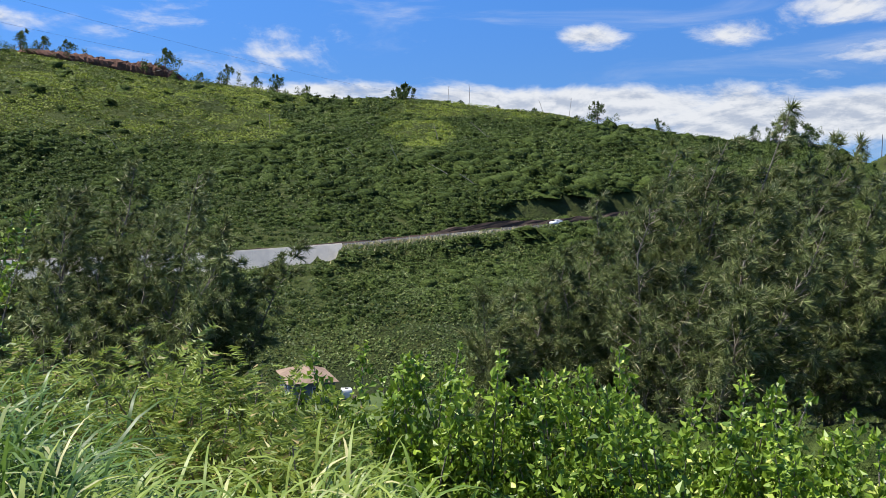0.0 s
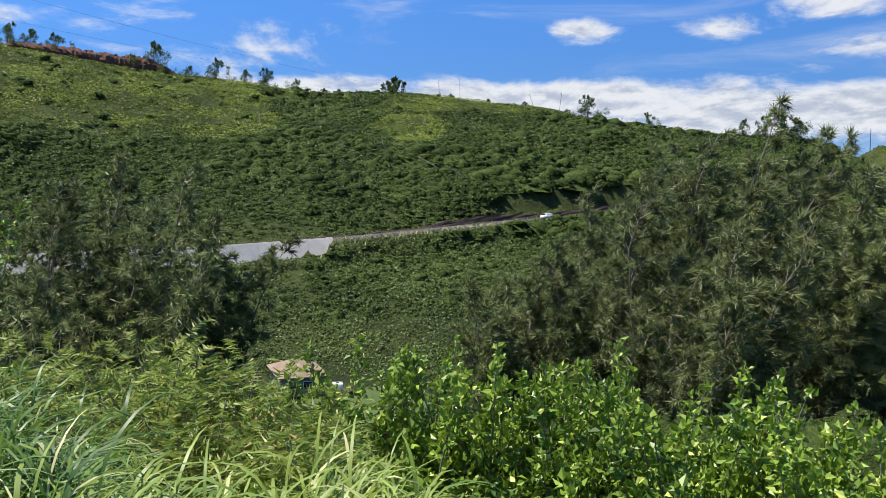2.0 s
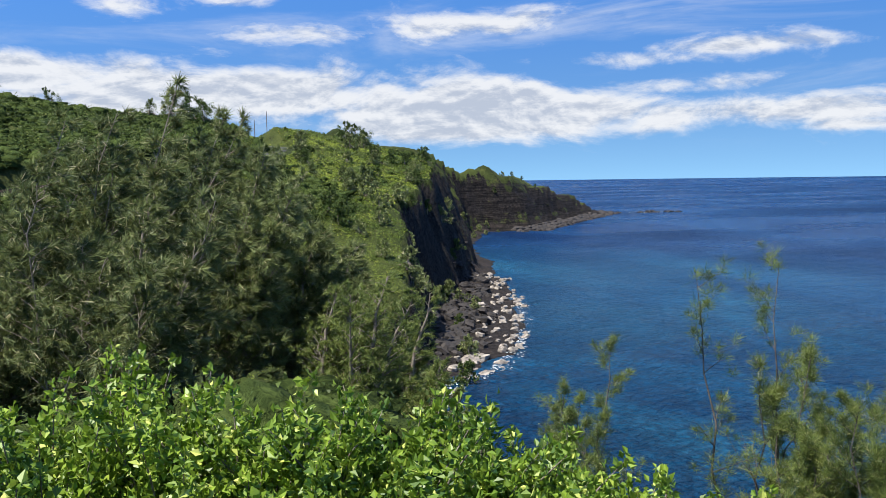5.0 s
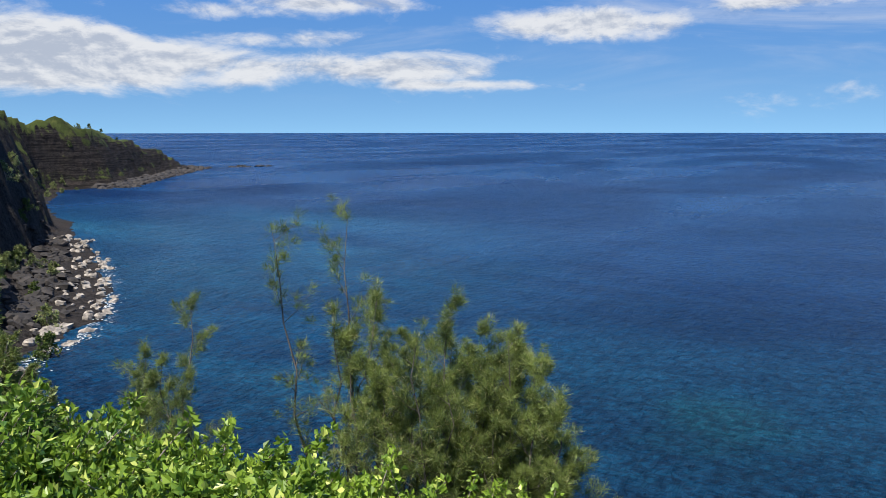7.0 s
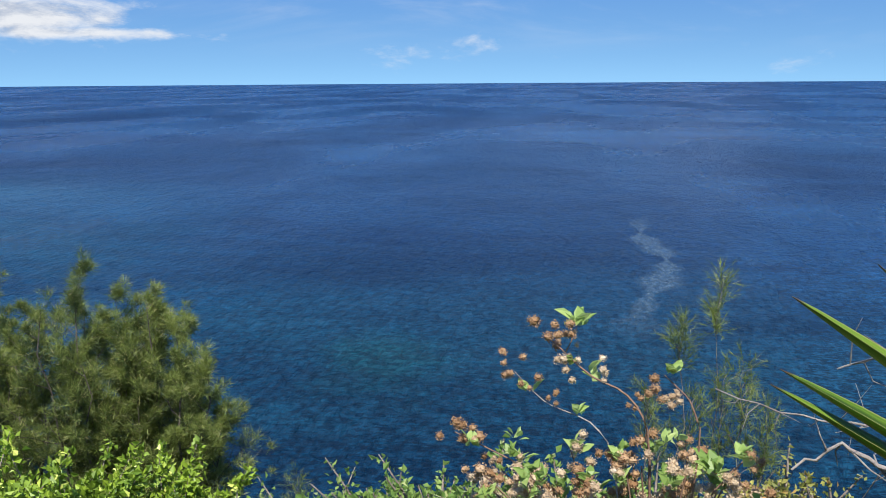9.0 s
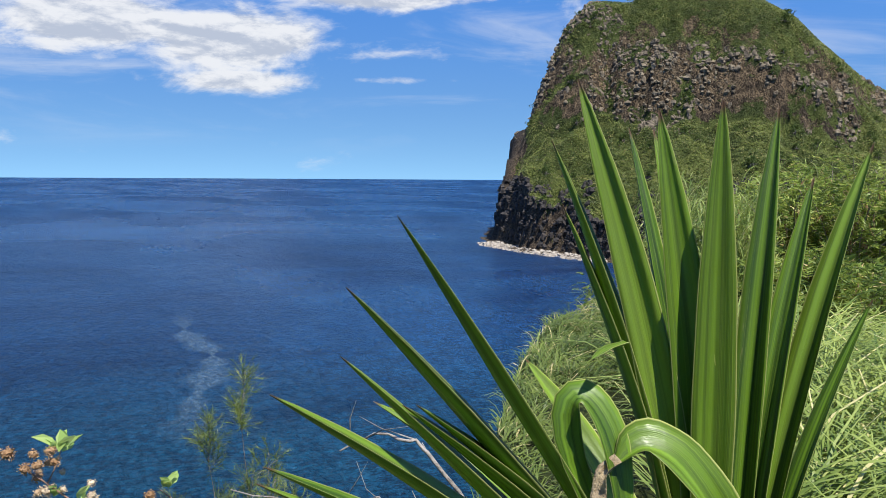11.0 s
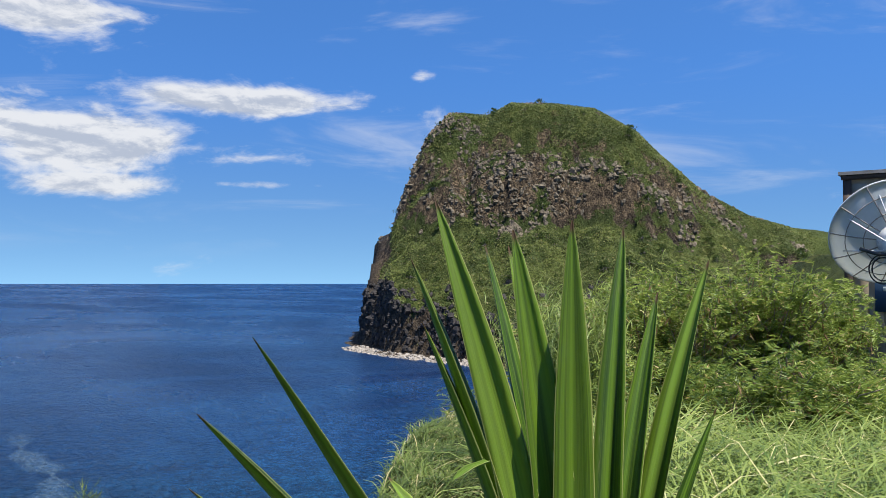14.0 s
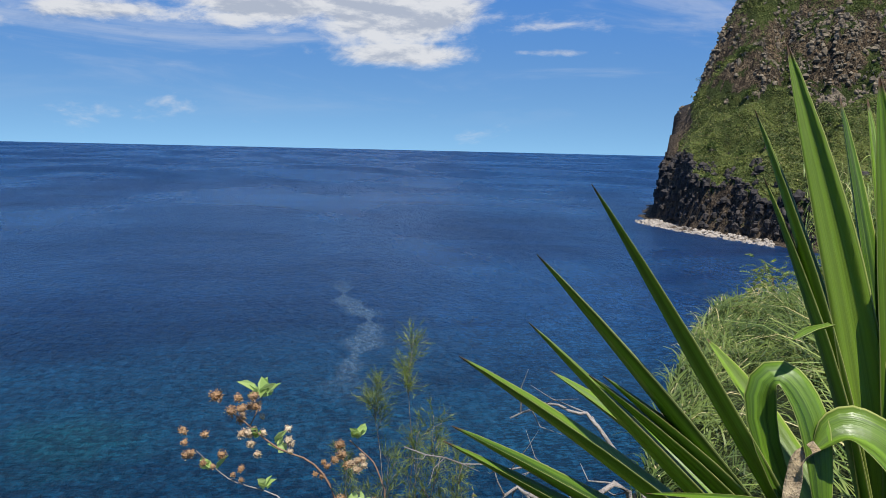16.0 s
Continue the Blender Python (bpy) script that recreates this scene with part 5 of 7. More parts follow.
    part("fallen_leaf", sword(off + np.array([(-0.35, 0.08, 0.48), (-0.21, 0.28, 0.50), (-0.05, 0.53, 0.50), (0.04, 0.70, 0.49)]), 0.045, np.array([0, 0, 1.0]), 0.15), "rosette_leaf", plant, "slim leaf lying across the others")


rosette_plant()

MAT["petal_dry"] = leafy("petal_dry", (0.24, 0.13, 0.06), (0.48, 0.31, 0.17), (0.55, 0.4, 0.25), 0.2, 0.2, 8)
MAT["petal_pale"] = leafy("petal_pale", (0.40, 0.28, 0.17), (0.70, 0.56, 0.38), (0.78, 0.66, 0.48), 0.2, 0.25, 8)
MAT["pale_leaf"] = leafy("pale_leaf", (0.22, 0.36, 0.08), (0.50, 0.62, 0.22), (0.5, 0.6, 0.25), 0.5, 0.4, 4)
MAT["herb_leaf"] = leafy("herb_leaf", (0.10, 0.21, 0.04), (0.36, 0.48, 0.13), (0.5, 0.55, 0.24), 0.4, 0.4, 4)
MAT["red_stem"] = plain("red_stem", (0.13, 0.07, 0.045), (0.28, 0.17, 0.11), 0.7, 60)
MAT["rust_leaf"] = leafy("rust_leaf", (0.16, 0.19, 0.04), (0.50, 0.47, 0.13), (0.50, 0.28, 0.10), 0.4, 0.35, 3)


def flowering_shrub():
    """The seaside shrub with dry flower heads: each head and each leaf rosette is a part."""
    rng = np.random.default_rng(61)
    foot = np.array([2.38, -0.30, 0.0])
    foot[2] = float(land(foot[:1], foot[1:2])[0]) - 0.05
    shrub = thing("flowering_shrub", foot, "shrub with dry brown and pale pink flower heads", "shrub")

    def stem(pts, r=0.006, mat="red_stem"):
        pts = np.array(pts) + np.array([0, 0, 45.0]) - foot
        t = np.linspace(0, 1, 16)
        kn = np.linspace(0, 1, len(pts))
        p = np.stack([np.interp(t, kn, pts[:, i]) for i in range(3)], 1)
        p[1:-1] = (p[:-2] + 2 * p[1:-1] + p[2:]) / 4
        g = tube(Geo(), p, np.linspace(r * 0.62, r * 0.30, 16), 6)
        part("stem", g, mat, shrub)
        return p

    def head(at, size, mat):
        n = int(60 + 60 * (size / 0.035))
        w = unit(rng.normal(size=(n, 3)))
        g = blades(Geo(), at + w * size * 0.75 * rng.random((n, 1)) ** 0.4, w + rng.normal(size=(n, 3)) * 0.6, rng.uniform(0.2, 0.4, n) * size, rng.uniform(0.15, 0.26, n) * size, rng)
        lumpy(g, at, (size * 0.62, size * 0.62, size * 0.5), rng, 5, 8, 0.2)
        part("flower_head", g, mat, shrub, smooth=False)

    def rosette(at, n, size, mat="pale_leaf"):
        a = rng.uniform(0, 2 * np.pi, n)
        way = np.stack([np.cos(a), np.sin(a), rng.uniform(0.3, 1.6, n)], 1)
        g = ovals(Geo(), np.repeat(at[None], n, 0) + rng.normal(size=(n, 3)) * 0.006, way, rng.uniform(0.5, 0.85, n) * size, size * 0.40, rng)
        part("leaf_rosette", g, mat, shrub, smooth=False)

    root = (2.36, -0.30, -1.9)
    s1 = stem([root, (2.43, -0.29, -0.94), (2.46, -0.27, -0.86), (2.48, -0.22, -0.80), (2.50, -0.14, -0.78), (2.52, -0.07, -0.72), (2.53, -0.01, -0.67)])
    s2 = stem([(2.52, -0.07, -0.72), (2.53, -0.09, -0.68), (2.54, -0.10, -0.65)], 0.003)
    s3 = stem([root, (2.43, -0.41, -0.89), (2.46, -0.38, -0.81), (2.49, -0.32, -0.76)], 0.005)
    s4 = stem([root, (2.43, -0.20, -0.95), (2.46, -0.14, -0.88), (2.48, -0.03, -0.85), (2.49, 0.01, -0.82), (2.50, 0.06, -0.77)], 0.004, "dead_wood")
    s5 = stem([root, (2.42, 0.02, -1.0), (2.44, 0.21, -0.92)], 0.005)
    s6 = stem([root, (2.40, -0.42, -1.05), (2.40, -0.52, -0.92)], 0.005)
    s7 = stem([root, (2.42, -0.12, -1.05), (2.45, -0.08, -0.93)], 0.004)
    for p, fs in ((s1, ((1.0, 0.038, 1), (0.95, 0.03, 1), (0.86, 0.02, 0), (0.80, 0.03, 0), (0.72, 0.024, 0), (0.45, 0.02, 1))), (s2, ((0.4, 0.02, 0),)), (s3, ((1.0, 0.034, 1), (0.85, 0.02, 0), (0.75, 0.028, 0))),
                  (s4, ((1.0, 0.026, 1), (0.93, 0.026, 1), (0.85, 0.02, 1))), (s5, ((1.0, 0.035, 1), (0.9, 0.03, 1), (0.75, 0.02, 0))), (s6, ((1.0, 0.03, 1), (0.85, 0.035, 0))), (s7, ((1.0, 0.03, 0), (0.85, 0.03, 0)))):
        for f, size, dry in fs:
            q = p[int(f * 15)] + rng.normal(size=3) * 0.018
            for _ in range(4):
                head(q + rng.normal(size=3) * size * 0.75, size * rng.uniform(0.42, 0.62), "petal_dry" if dry else "petal_pale")
    rosette(s2[-1], 8, 0.085)
    for q, n, size in ((s1[12], 5, 0.05), (s1[10], 5, 0.06), (s3[14], 6, 0.06), (s4[12], 6, 0.06), (s4[7], 5, 0.05), (s5[13], 8, 0.055), (s6[14], 8, 0.075), (s7[13], 8, 0.07)):
        rosette(q + rng.normal(size=3) * 0.01, n, size)
    # the low mass of heads and leaves at the bottom
    for n in range(46):
        q = np.array([2.43 + rng.uniform(-0.12, 0.10), rng.uniform(-0.62, 0.18), -0.95 - 0.13 * rng.random() - 0.1 * (rng.random() < 0.4)]) + np.array([0, 0, 45.0]) - foot
        tone = "petal_pale" if rng.random() < 0.55 else "petal_dry"
        for _ in range(5):
            head(q + rng.normal(size=3) * 0.026, rng.uniform(0.012, 0.022), tone)
        rosette(q + rng.normal(size=3) * 0.05, 7, rng.uniform(0.04, 0.068), "pale_leaf" if rng.random() < 0.5 else "herb_leaf")
        tube_pts = [np.array([2.36, -0.30, 43.1]) - foot, q * np.array([0.5, 0.5, 0.7]), q]
        part("stem", tube(Geo(), tube_pts, [0.004, 0.003, 0.002], 4), "red_stem", shrub)


def herb(az, d, el, radius, seed, mat, label, leaves=1500, size=(0.02, 0.04)):
    p = on_land(az, d)
    h = max(0.35, 45 + d * math.tan(radians(el)) - p.z)
    ob = leafy_bush(p, h / 1.08, radius, seed, label, leaves, size, mat, 5)
    ob.name = "herb"
    return ob


flowering_shrub()
for n, (az, d, el, rad) in enumerate(((69, 4.4, -26.3, 0.3), (74.8, 4.0, -25.8, 0.35), (80, 3.6, -25.0, 0.35), (83.5, 3.3, -24.8, 0.3), (72, 4.6, -27, 0.3), (77.5, 4.0, -26.8, 0.3), (87, 3.2, -25.5, 0.3), (92, 3.2, -25.5, 0.3), (97, 3.2, -25, 0.35), (66, 5.0, -26, 0.35))):
    herb(az, d, el, rad, 400 + n, "herb_leaf", "small soft green herb at the cliff edge", 2200)
for n, (az, d, el, rad) in enumerate(((104.5, 3.3, -22.8, 0.28), (108, 3.2, -23.5, 0.3), (101.5, 3.2, -25, 0.28), (111.5, 3.3, -24, 0.3))):
    herb(az, d, el, rad, 420 + n, "rust_leaf", "low rust and green shrub under the rosette plant", 3000, (0.015, 0.03))


def sapling(az, d, el, seed, spread, bare=0.5):
    """A young she-oak: one whip with needle tufts."""
    p = on_land(az, d)
    h = 45 + d * math.tan(radians(el)) - p.z
    casuarina("she_oak_sapling", p, h, spread, seed, "thin she-oak sapling with wispy needle tufts", 1, 14, 170, (0.03, 0.075), 0.0028, "needle_near", (0.02, -0.03), bare, 0.0045, "saplings at the cliff edge", 12, 0.45, 0.10, 0.4, 0.1, (1.0, 3.0))


for az, d, el, seed, spread in ((100.4, 5.2, -12.0, 71, 0.35), (98.3, 5.4, -15.0, 72, 0.6), (101.9, 5.0, -17.0, 73, 0.7), (96.4, 5.2, -19.6, 74, 0.9), (100.8, 5.1, -18.2, 75, 0.9), (99.0, 5.0, -19.6, 76, 0.9), (103.5, 5.0, -20.0, 79, 0.8), (67.0, 8.5, -25.5, 77, 1.0), (72.5, 7.5, -25.2, 78, 1.0)):
    sapling(az, d, el, seed, spread, 0.82 if el > -16 else 0.5)


def dead_branch(name, pts, r, seed, twigs=7):
    rng = np.random.default_rng(seed)
    pts = np.array(pts) + np.array([0, 0, 45.0])
    ob = thing(name, pts[-1], "bleached grey dead branch at the cliff edge", "dead branch", "dead branches")
    pts = pts - pts[-1]
    t = np.linspace(0, 1, 18)
    kn = np.linspace(0, 1, len(pts))
    p = np.stack([np.interp(t, kn, pts[:, i]) for i in range(3)], 1) + rng.normal(size=(18, 3)) * r * 0.8
    part("limb", tube(Geo(), p, np.linspace(r * 0.35, r * 1.2, 18), 7), "dead_wood", ob)
    for _ in range(twigs):
        q = p[rng.integers(1, 16)]
        e = q + unit(rng.normal(size=3) + np.array([0, 0.3, 0.2])) * rng.uniform(0.08, 0.25)
        m = (q + e) / 2 + rng.normal(size=3) * 0.02
        part("twig", tube(Geo(), [q, m, e], [r * 0.35, r * 0.25, r * 0.1], 5), "dead_wood", ob)


dead_branch("dead_branch", [(3.31, -1.01, -1.00), (3.28, -1.15, -0.95), (3.24, -1.24, -0.97), (3.20, -1.32, -1.01), (3.1, -1.5, -1.3), (3.0, -1.6, -2.1)], 0.009, 81)
dead_branch("dead_branch", [(3.36, -0.62, -1.12), (3.28, -0.91, -1.18), (3.22, -1.11, -1.16), (3.16, -1.20, -1.25), (3.05, -1.4, -2.1)], 0.006, 82, 12)
dead_branch("dead_branch", [(3.23, -0.85, -1.34), (3.22, -1.02, -1.24), (3.14, -1.17, -1.31), (3.11, -1.38, -1.18), (3.0, -1.5, -2.0)], 0.012, 83, 10)


# ---- road, wall, house and other built things ----
def strip(line, left, right, lift, thick=0.25, step=3.0):
    """A slab that follows a line of the plan, from left to right of it."""
    seg = np.linalg.norm(np.diff(line[:, :2], axis=0), axis=1)
    s = np.concatenate([[0], np.cumsum(seg)])
    n = int(s[-1] / step)
    t = np.linspace(0, s[-1], n)
    p = np.stack([np.interp(t, s, line[:, i]) for i in range(3)], 1)
    for _ in range(6):
        p[1:-1] = (p[:-2] + 2 * p[1:-1] + p[2:]) / 4
    d = np.gradient(p, axis=0)
    side = unit(np.stack([-d[:, 1], d[:, 0], np.zeros(n)], 1))
    up = np.array([0, 0, 1.0])
    ring = np.stack([p + side * left + up * lift, p + side * right + up * lift, p + side * right + up * (lift - thick), p + side * left + up * (lift - thick)], 1)
    g = Geo()
    i, j = np.meshgrid(np.arange(n - 1), np.arange(4), indexing="ij")
    i, j = i.ravel(), j.ravel()
    g.add(ring.reshape(-1, 3), [np.stack([i * 4 + j, i * 4 + (j + 1) % 4, (i + 1) * 4 + (j + 1) % 4, (i + 1) * 4 + j], 1), np.array([[3, 2, 1, 0], [n * 4 - 4, n * 4 - 3, n * 4 - 2, n * 4 - 1]])])
    return g, p, side


g, road_line, road_side = strip(ROAD, 3.0, -3.0, 0.12)
tagged(part("road", g, "asphalt"), "narrow grey asphalt road cut into the hillside", "road", kind="structure")


def retaining_wall():
    """Cast sections below the road, stepping down to the far end."""
    wall = thing("retaining_wall", tuple(road_line[0]), "pale weathered concrete retaining wall below the road", "wall", kind="structure")
    keep = [(p, s) for p, s in zip(road_line, road_side) if -41 < math.degrees(math.atan2(p[0], p[1])) < -15.4]
    base = np.array(road_line[0])
    for (p, s), (q, s2) in zip(keep[:-1], keep[1:]):
        az = math.degrees(math.atan2(p[0], p[1]))
        az2 = math.degrees(math.atan2(q[0], q[1]))
        deep, deep2 = [float(np.interp(a, (-41, -27, -22, -15.4), (4.0, 4.4, 4.2, 3.0))) for a in (az, az2)]
        a, b = p - s * 3.25 - base, q - s2 * 3.25 - base
        b = a + (b - a) * 0.994
        top = np.array([0, 0, 0.75])
        verts = [a + top, b + top, b - [0, 0, deep2], a - [0, 0, deep], a + top - s * 0.35, b + top - s2 * 0.35, b - [0, 0, deep2] - s2 * 2.2, a - [0, 0, deep] - s * 2.2]
        section = Geo().add(verts, [[0, 3, 2, 1], [4, 5, 6, 7], [0, 1, 5, 4], [3, 7, 6, 2], [0, 4, 7, 3], [1, 2, 6, 5]])
        part("wall_section", section, "concrete", wall, smooth=False)


retaining_wall()


MAT["straw"] = leafy("straw", (0.30, 0.27, 0.13), (0.62, 0.55, 0.33), None, 0.2, 0.2, 0.3)


def road_cut():
    """The raw dark earth face on the uphill side of the road."""
    rng = np.random.default_rng(93)
    cols = []
    for p, s in zip(road_line, road_side):
        a = math.degrees(math.atan2(p[0], p[1]))
        if not -41 < a < 16:
            continue
        h = 0.5 + 1.2 * smooth(np.array(a), -10.0, -4.0) + 0.2 * rng.normal()
        cols.append([p + s * (3.3 + f * 0.9 + 0.08 * rng.normal()) + np.array([0, 0, f * h - 0.2]) for f in np.linspace(0, 1, 5)] + [p + s * 7.0 + np.array([0, 0, h - 0.6])])
    v = np.array(cols)
    n, m = v.shape[:2]
    i, j = np.meshgrid(np.arange(n - 1), np.arange(m - 1), indexing="ij")
    i, j = i.ravel(), j.ravel()
    g = Geo().add(v.reshape(-1, 3), np.stack([i * m + j, (i + 1) * m + j, (i + 1) * m + j + 1, i * m + j + 1], 1))
    tagged(part("road_cut", g, "cut_soil", smooth=False), "raw dark brown earth bank above the road", "earth bank", kind="structure")


# brown earth, darkened so the bank's shadow above the road is in the colour
MAT["cut_soil"] = plain("cut_soil", (0.025, 0.016, 0.012), (0.085, 0.052, 0.036), 0.95, 1.0, 0, 0.4)
road_cut()


def verge():
    """Dry grass along the road's outer edge."""
    rng = np.random.default_rng(91)
    n = 5200
    k = rng.integers(0, len(road_line), n)
    out = -rng.uniform(3.4, 5.2, n)
    p = road_line[k] + road_side[k] * out[:, None] + rng.normal(size=(n, 3)) * np.array([1.2, 1.2, 0])
    p[:, 2] = land(p[:, 0], p[:, 1])
    az = np.degrees(np.arctan2(p[:, 0], p[:, 1]))
    p = p[(az > -16) & (az < 12) & (np.abs(az + 0.4) > 1.3)]
    n = len(p)
    g = blades(Geo(), p, rng.normal(size=(n, 3)) * 0.5 + np.array([0, 0, 1.0]), rng.uniform(0.5, 1.1, n), rng.uniform(0.25, 0.5, n), rng, fold=False)
    tagged(part("roadside_grass", g, "straw", smooth=False), "dry yellow grass along the road's edge", "grass", kind="stuff")


verge()

MAT["white_paint"] = plain("white_paint", (0.72, 0.73, 0.74), (0.80, 0.80, 0.80), 0.25, 3.0, 0, 0.0)
MAT["dark_glass"] = plain("dark_glass", (0.015, 0.017, 0.02), (0.03, 0.032, 0.035), 0.08, 3.0, 0, 0.0)
MAT["rubber"] = plain("rubber", (0.02, 0.02, 0.02), (0.035, 0.035, 0.035), 0.8, 20)
MAT["steel"] = plain("steel", (0.35, 0.35, 0.36), (0.5, 0.5, 0.5), 0.4, 20, 0.8)
MAT["roof_rust"] = plain("roof_rust", (0.19, 0.125, 0.085), (0.32, 0.23, 0.16), 0.8, 1.6, 0, 0.2)
MAT["siding_grey"] = plain("siding_grey", (0.11, 0.13, 0.15), (0.19, 0.21, 0.23), 0.8, 2.0)
MAT["siding_tan"] = plain("siding_tan", (0.27, 0.215, 0.15), (0.40, 0.33, 0.235), 0.85, 4.0, 0, 0.2)
MAT["trim_brown"] = plain("trim_brown", (0.045, 0.03, 0.024), (0.09, 0.06, 0.045), 0.7, 8.0)
MAT["plank_grey"] = plain("plank_grey", (0.22, 0.20, 0.18), (0.36, 0.33, 0.30), 0.85, 8.0)
MAT["dish_mesh"] = leafy("dish_mesh", (0.70, 0.74, 0.72), (0.82, 0.84, 0.82), None, 0.3, 0.5, 3.0, 0.5)
MAT["dark_metal"] = plain("dark_metal", (0.03, 0.03, 0.032), (0.07, 0.07, 0.07), 0.6, 20)
MAT["sign_blue"] = plain("sign_blue", (0.015, 0.04, 0.08), (0.025, 0.06, 0.11), 0.5, 5.0)
MAT["sign_white"] = plain("sign_white", (0.55, 0.6, 0.62), (0.65, 0.7, 0.7), 0.6, 5.0)
MAT["lawn"] = plain("lawn", (0.045, 0.075, 0.014), (0.085, 0.12, 0.025), 1.0, 1.2, 0, 0.6)
MAT["pole_wood"] = plain("pole_wood", (0.10, 0.085, 0.075), (0.20, 0.17, 0.15), 0.9, 10)


def hull(sections):
    """Quads between like outlines, closed at both ends."""
    s = np.array(sections, float)
    m, n = s.shape[:2]
    i, j = np.meshgrid(np.arange(m - 1), np.arange(n), indexing="ij")
    i, j = i.ravel(), j.ravel()
    return Geo().add(s.reshape(-1, 3), [np.stack([i * n + j, i * n + (j + 1) % n, (i + 1) * n + (j + 1) % n, (i + 1) * n + j], 1), np.array([np.arange(n)[::-1], (m - 1) * n + np.arange(n)])])


def car():
    az = np.degrees(np.arctan2(road_line[:, 0], road_line[:, 1]))
    k = int(np.argmin(np.abs(az + 0.4)))
    p, d = road_line[k] - road_side[k] * 1.5, road_line[k + 1] - road_line[k - 1]
    body = thing("parked_car", (p[0], p[1], p[2] + 0.13), "white four-door sedan on the hillside road", "car", turn=math.degrees(math.atan2(d[1], d[0])))

    def ring(x, half, low, high, pinch):
        return [(x, -half, low), (x, half, low), (x, half, (low + high) / 2), (x, half * pinch, high), (x, -half * pinch, high), (x, -half, (low + high) / 2)]
    part("body", hull([ring(x, h, l, t, 0.94) for x, h, l, t in ((-2.3, .72, .45, .72), (-2.15, .84, .3, .92), (-1.2, .89, .25, .98), (0, .9, .24, .95), (1.1, .89, .25, .93), (1.9, .84, .28, .82), (2.28, .7, .42, .66))]), "white_paint", body)
    part("cabin", hull([ring(x, h, .9, t, p2) for x, h, t, p2 in ((-1.9, .72, .96, .95), (-1.15, .74, 1.38, .8), (-0.2, .75, 1.46, .8), (0.5, .75, 1.40, .8), (1.25, .74, .95, .95))]), "white_paint", body)
    for s in (-1, 1):
        part("side_window", box(Geo(), (-0.35, s * 0.705, 1.16), (1.7, 0.04, 0.30), Matrix.Rotation(s * 0.28, 4, "X")), "dark_glass", body)
        part("headlight", box(Geo(), (2.12, s * 0.6, 0.66), (0.16, 0.28, 0.12)), "steel", body)
    part("windscreen", box(Geo(), (0.88, 0, 1.18), (0.75, 1.15, 0.03), Matrix.Rotation(0.55, 4, "Y")), "dark_glass", body)
    part("rear_window", box(Geo(), (-1.52, 0, 1.18), (0.7, 1.1, 0.03), Matrix.Rotation(-0.52, 4, "Y")), "dark_glass", body)
    for x in (-1.35, 1.4):
        for s in (-1, 1):
            w = part("wheel", tube(Geo(), [(x, s * 0.92, 0.32), (x, s * 0.91, 0.32), (x, s * 0.72, 0.32), (x, s * 0.71, 0.32)], [0.02, 0.32, 0.32, 0.02], 16), "rubber", body)
            part("rim", tube(Geo(), [(x, s * 0.935, 0.32), (x, s * 0.93, 0.32), (x, s * 0.90, 0.32)], [0.01, 0.2, 0.2], 12), "steel", w)


car()


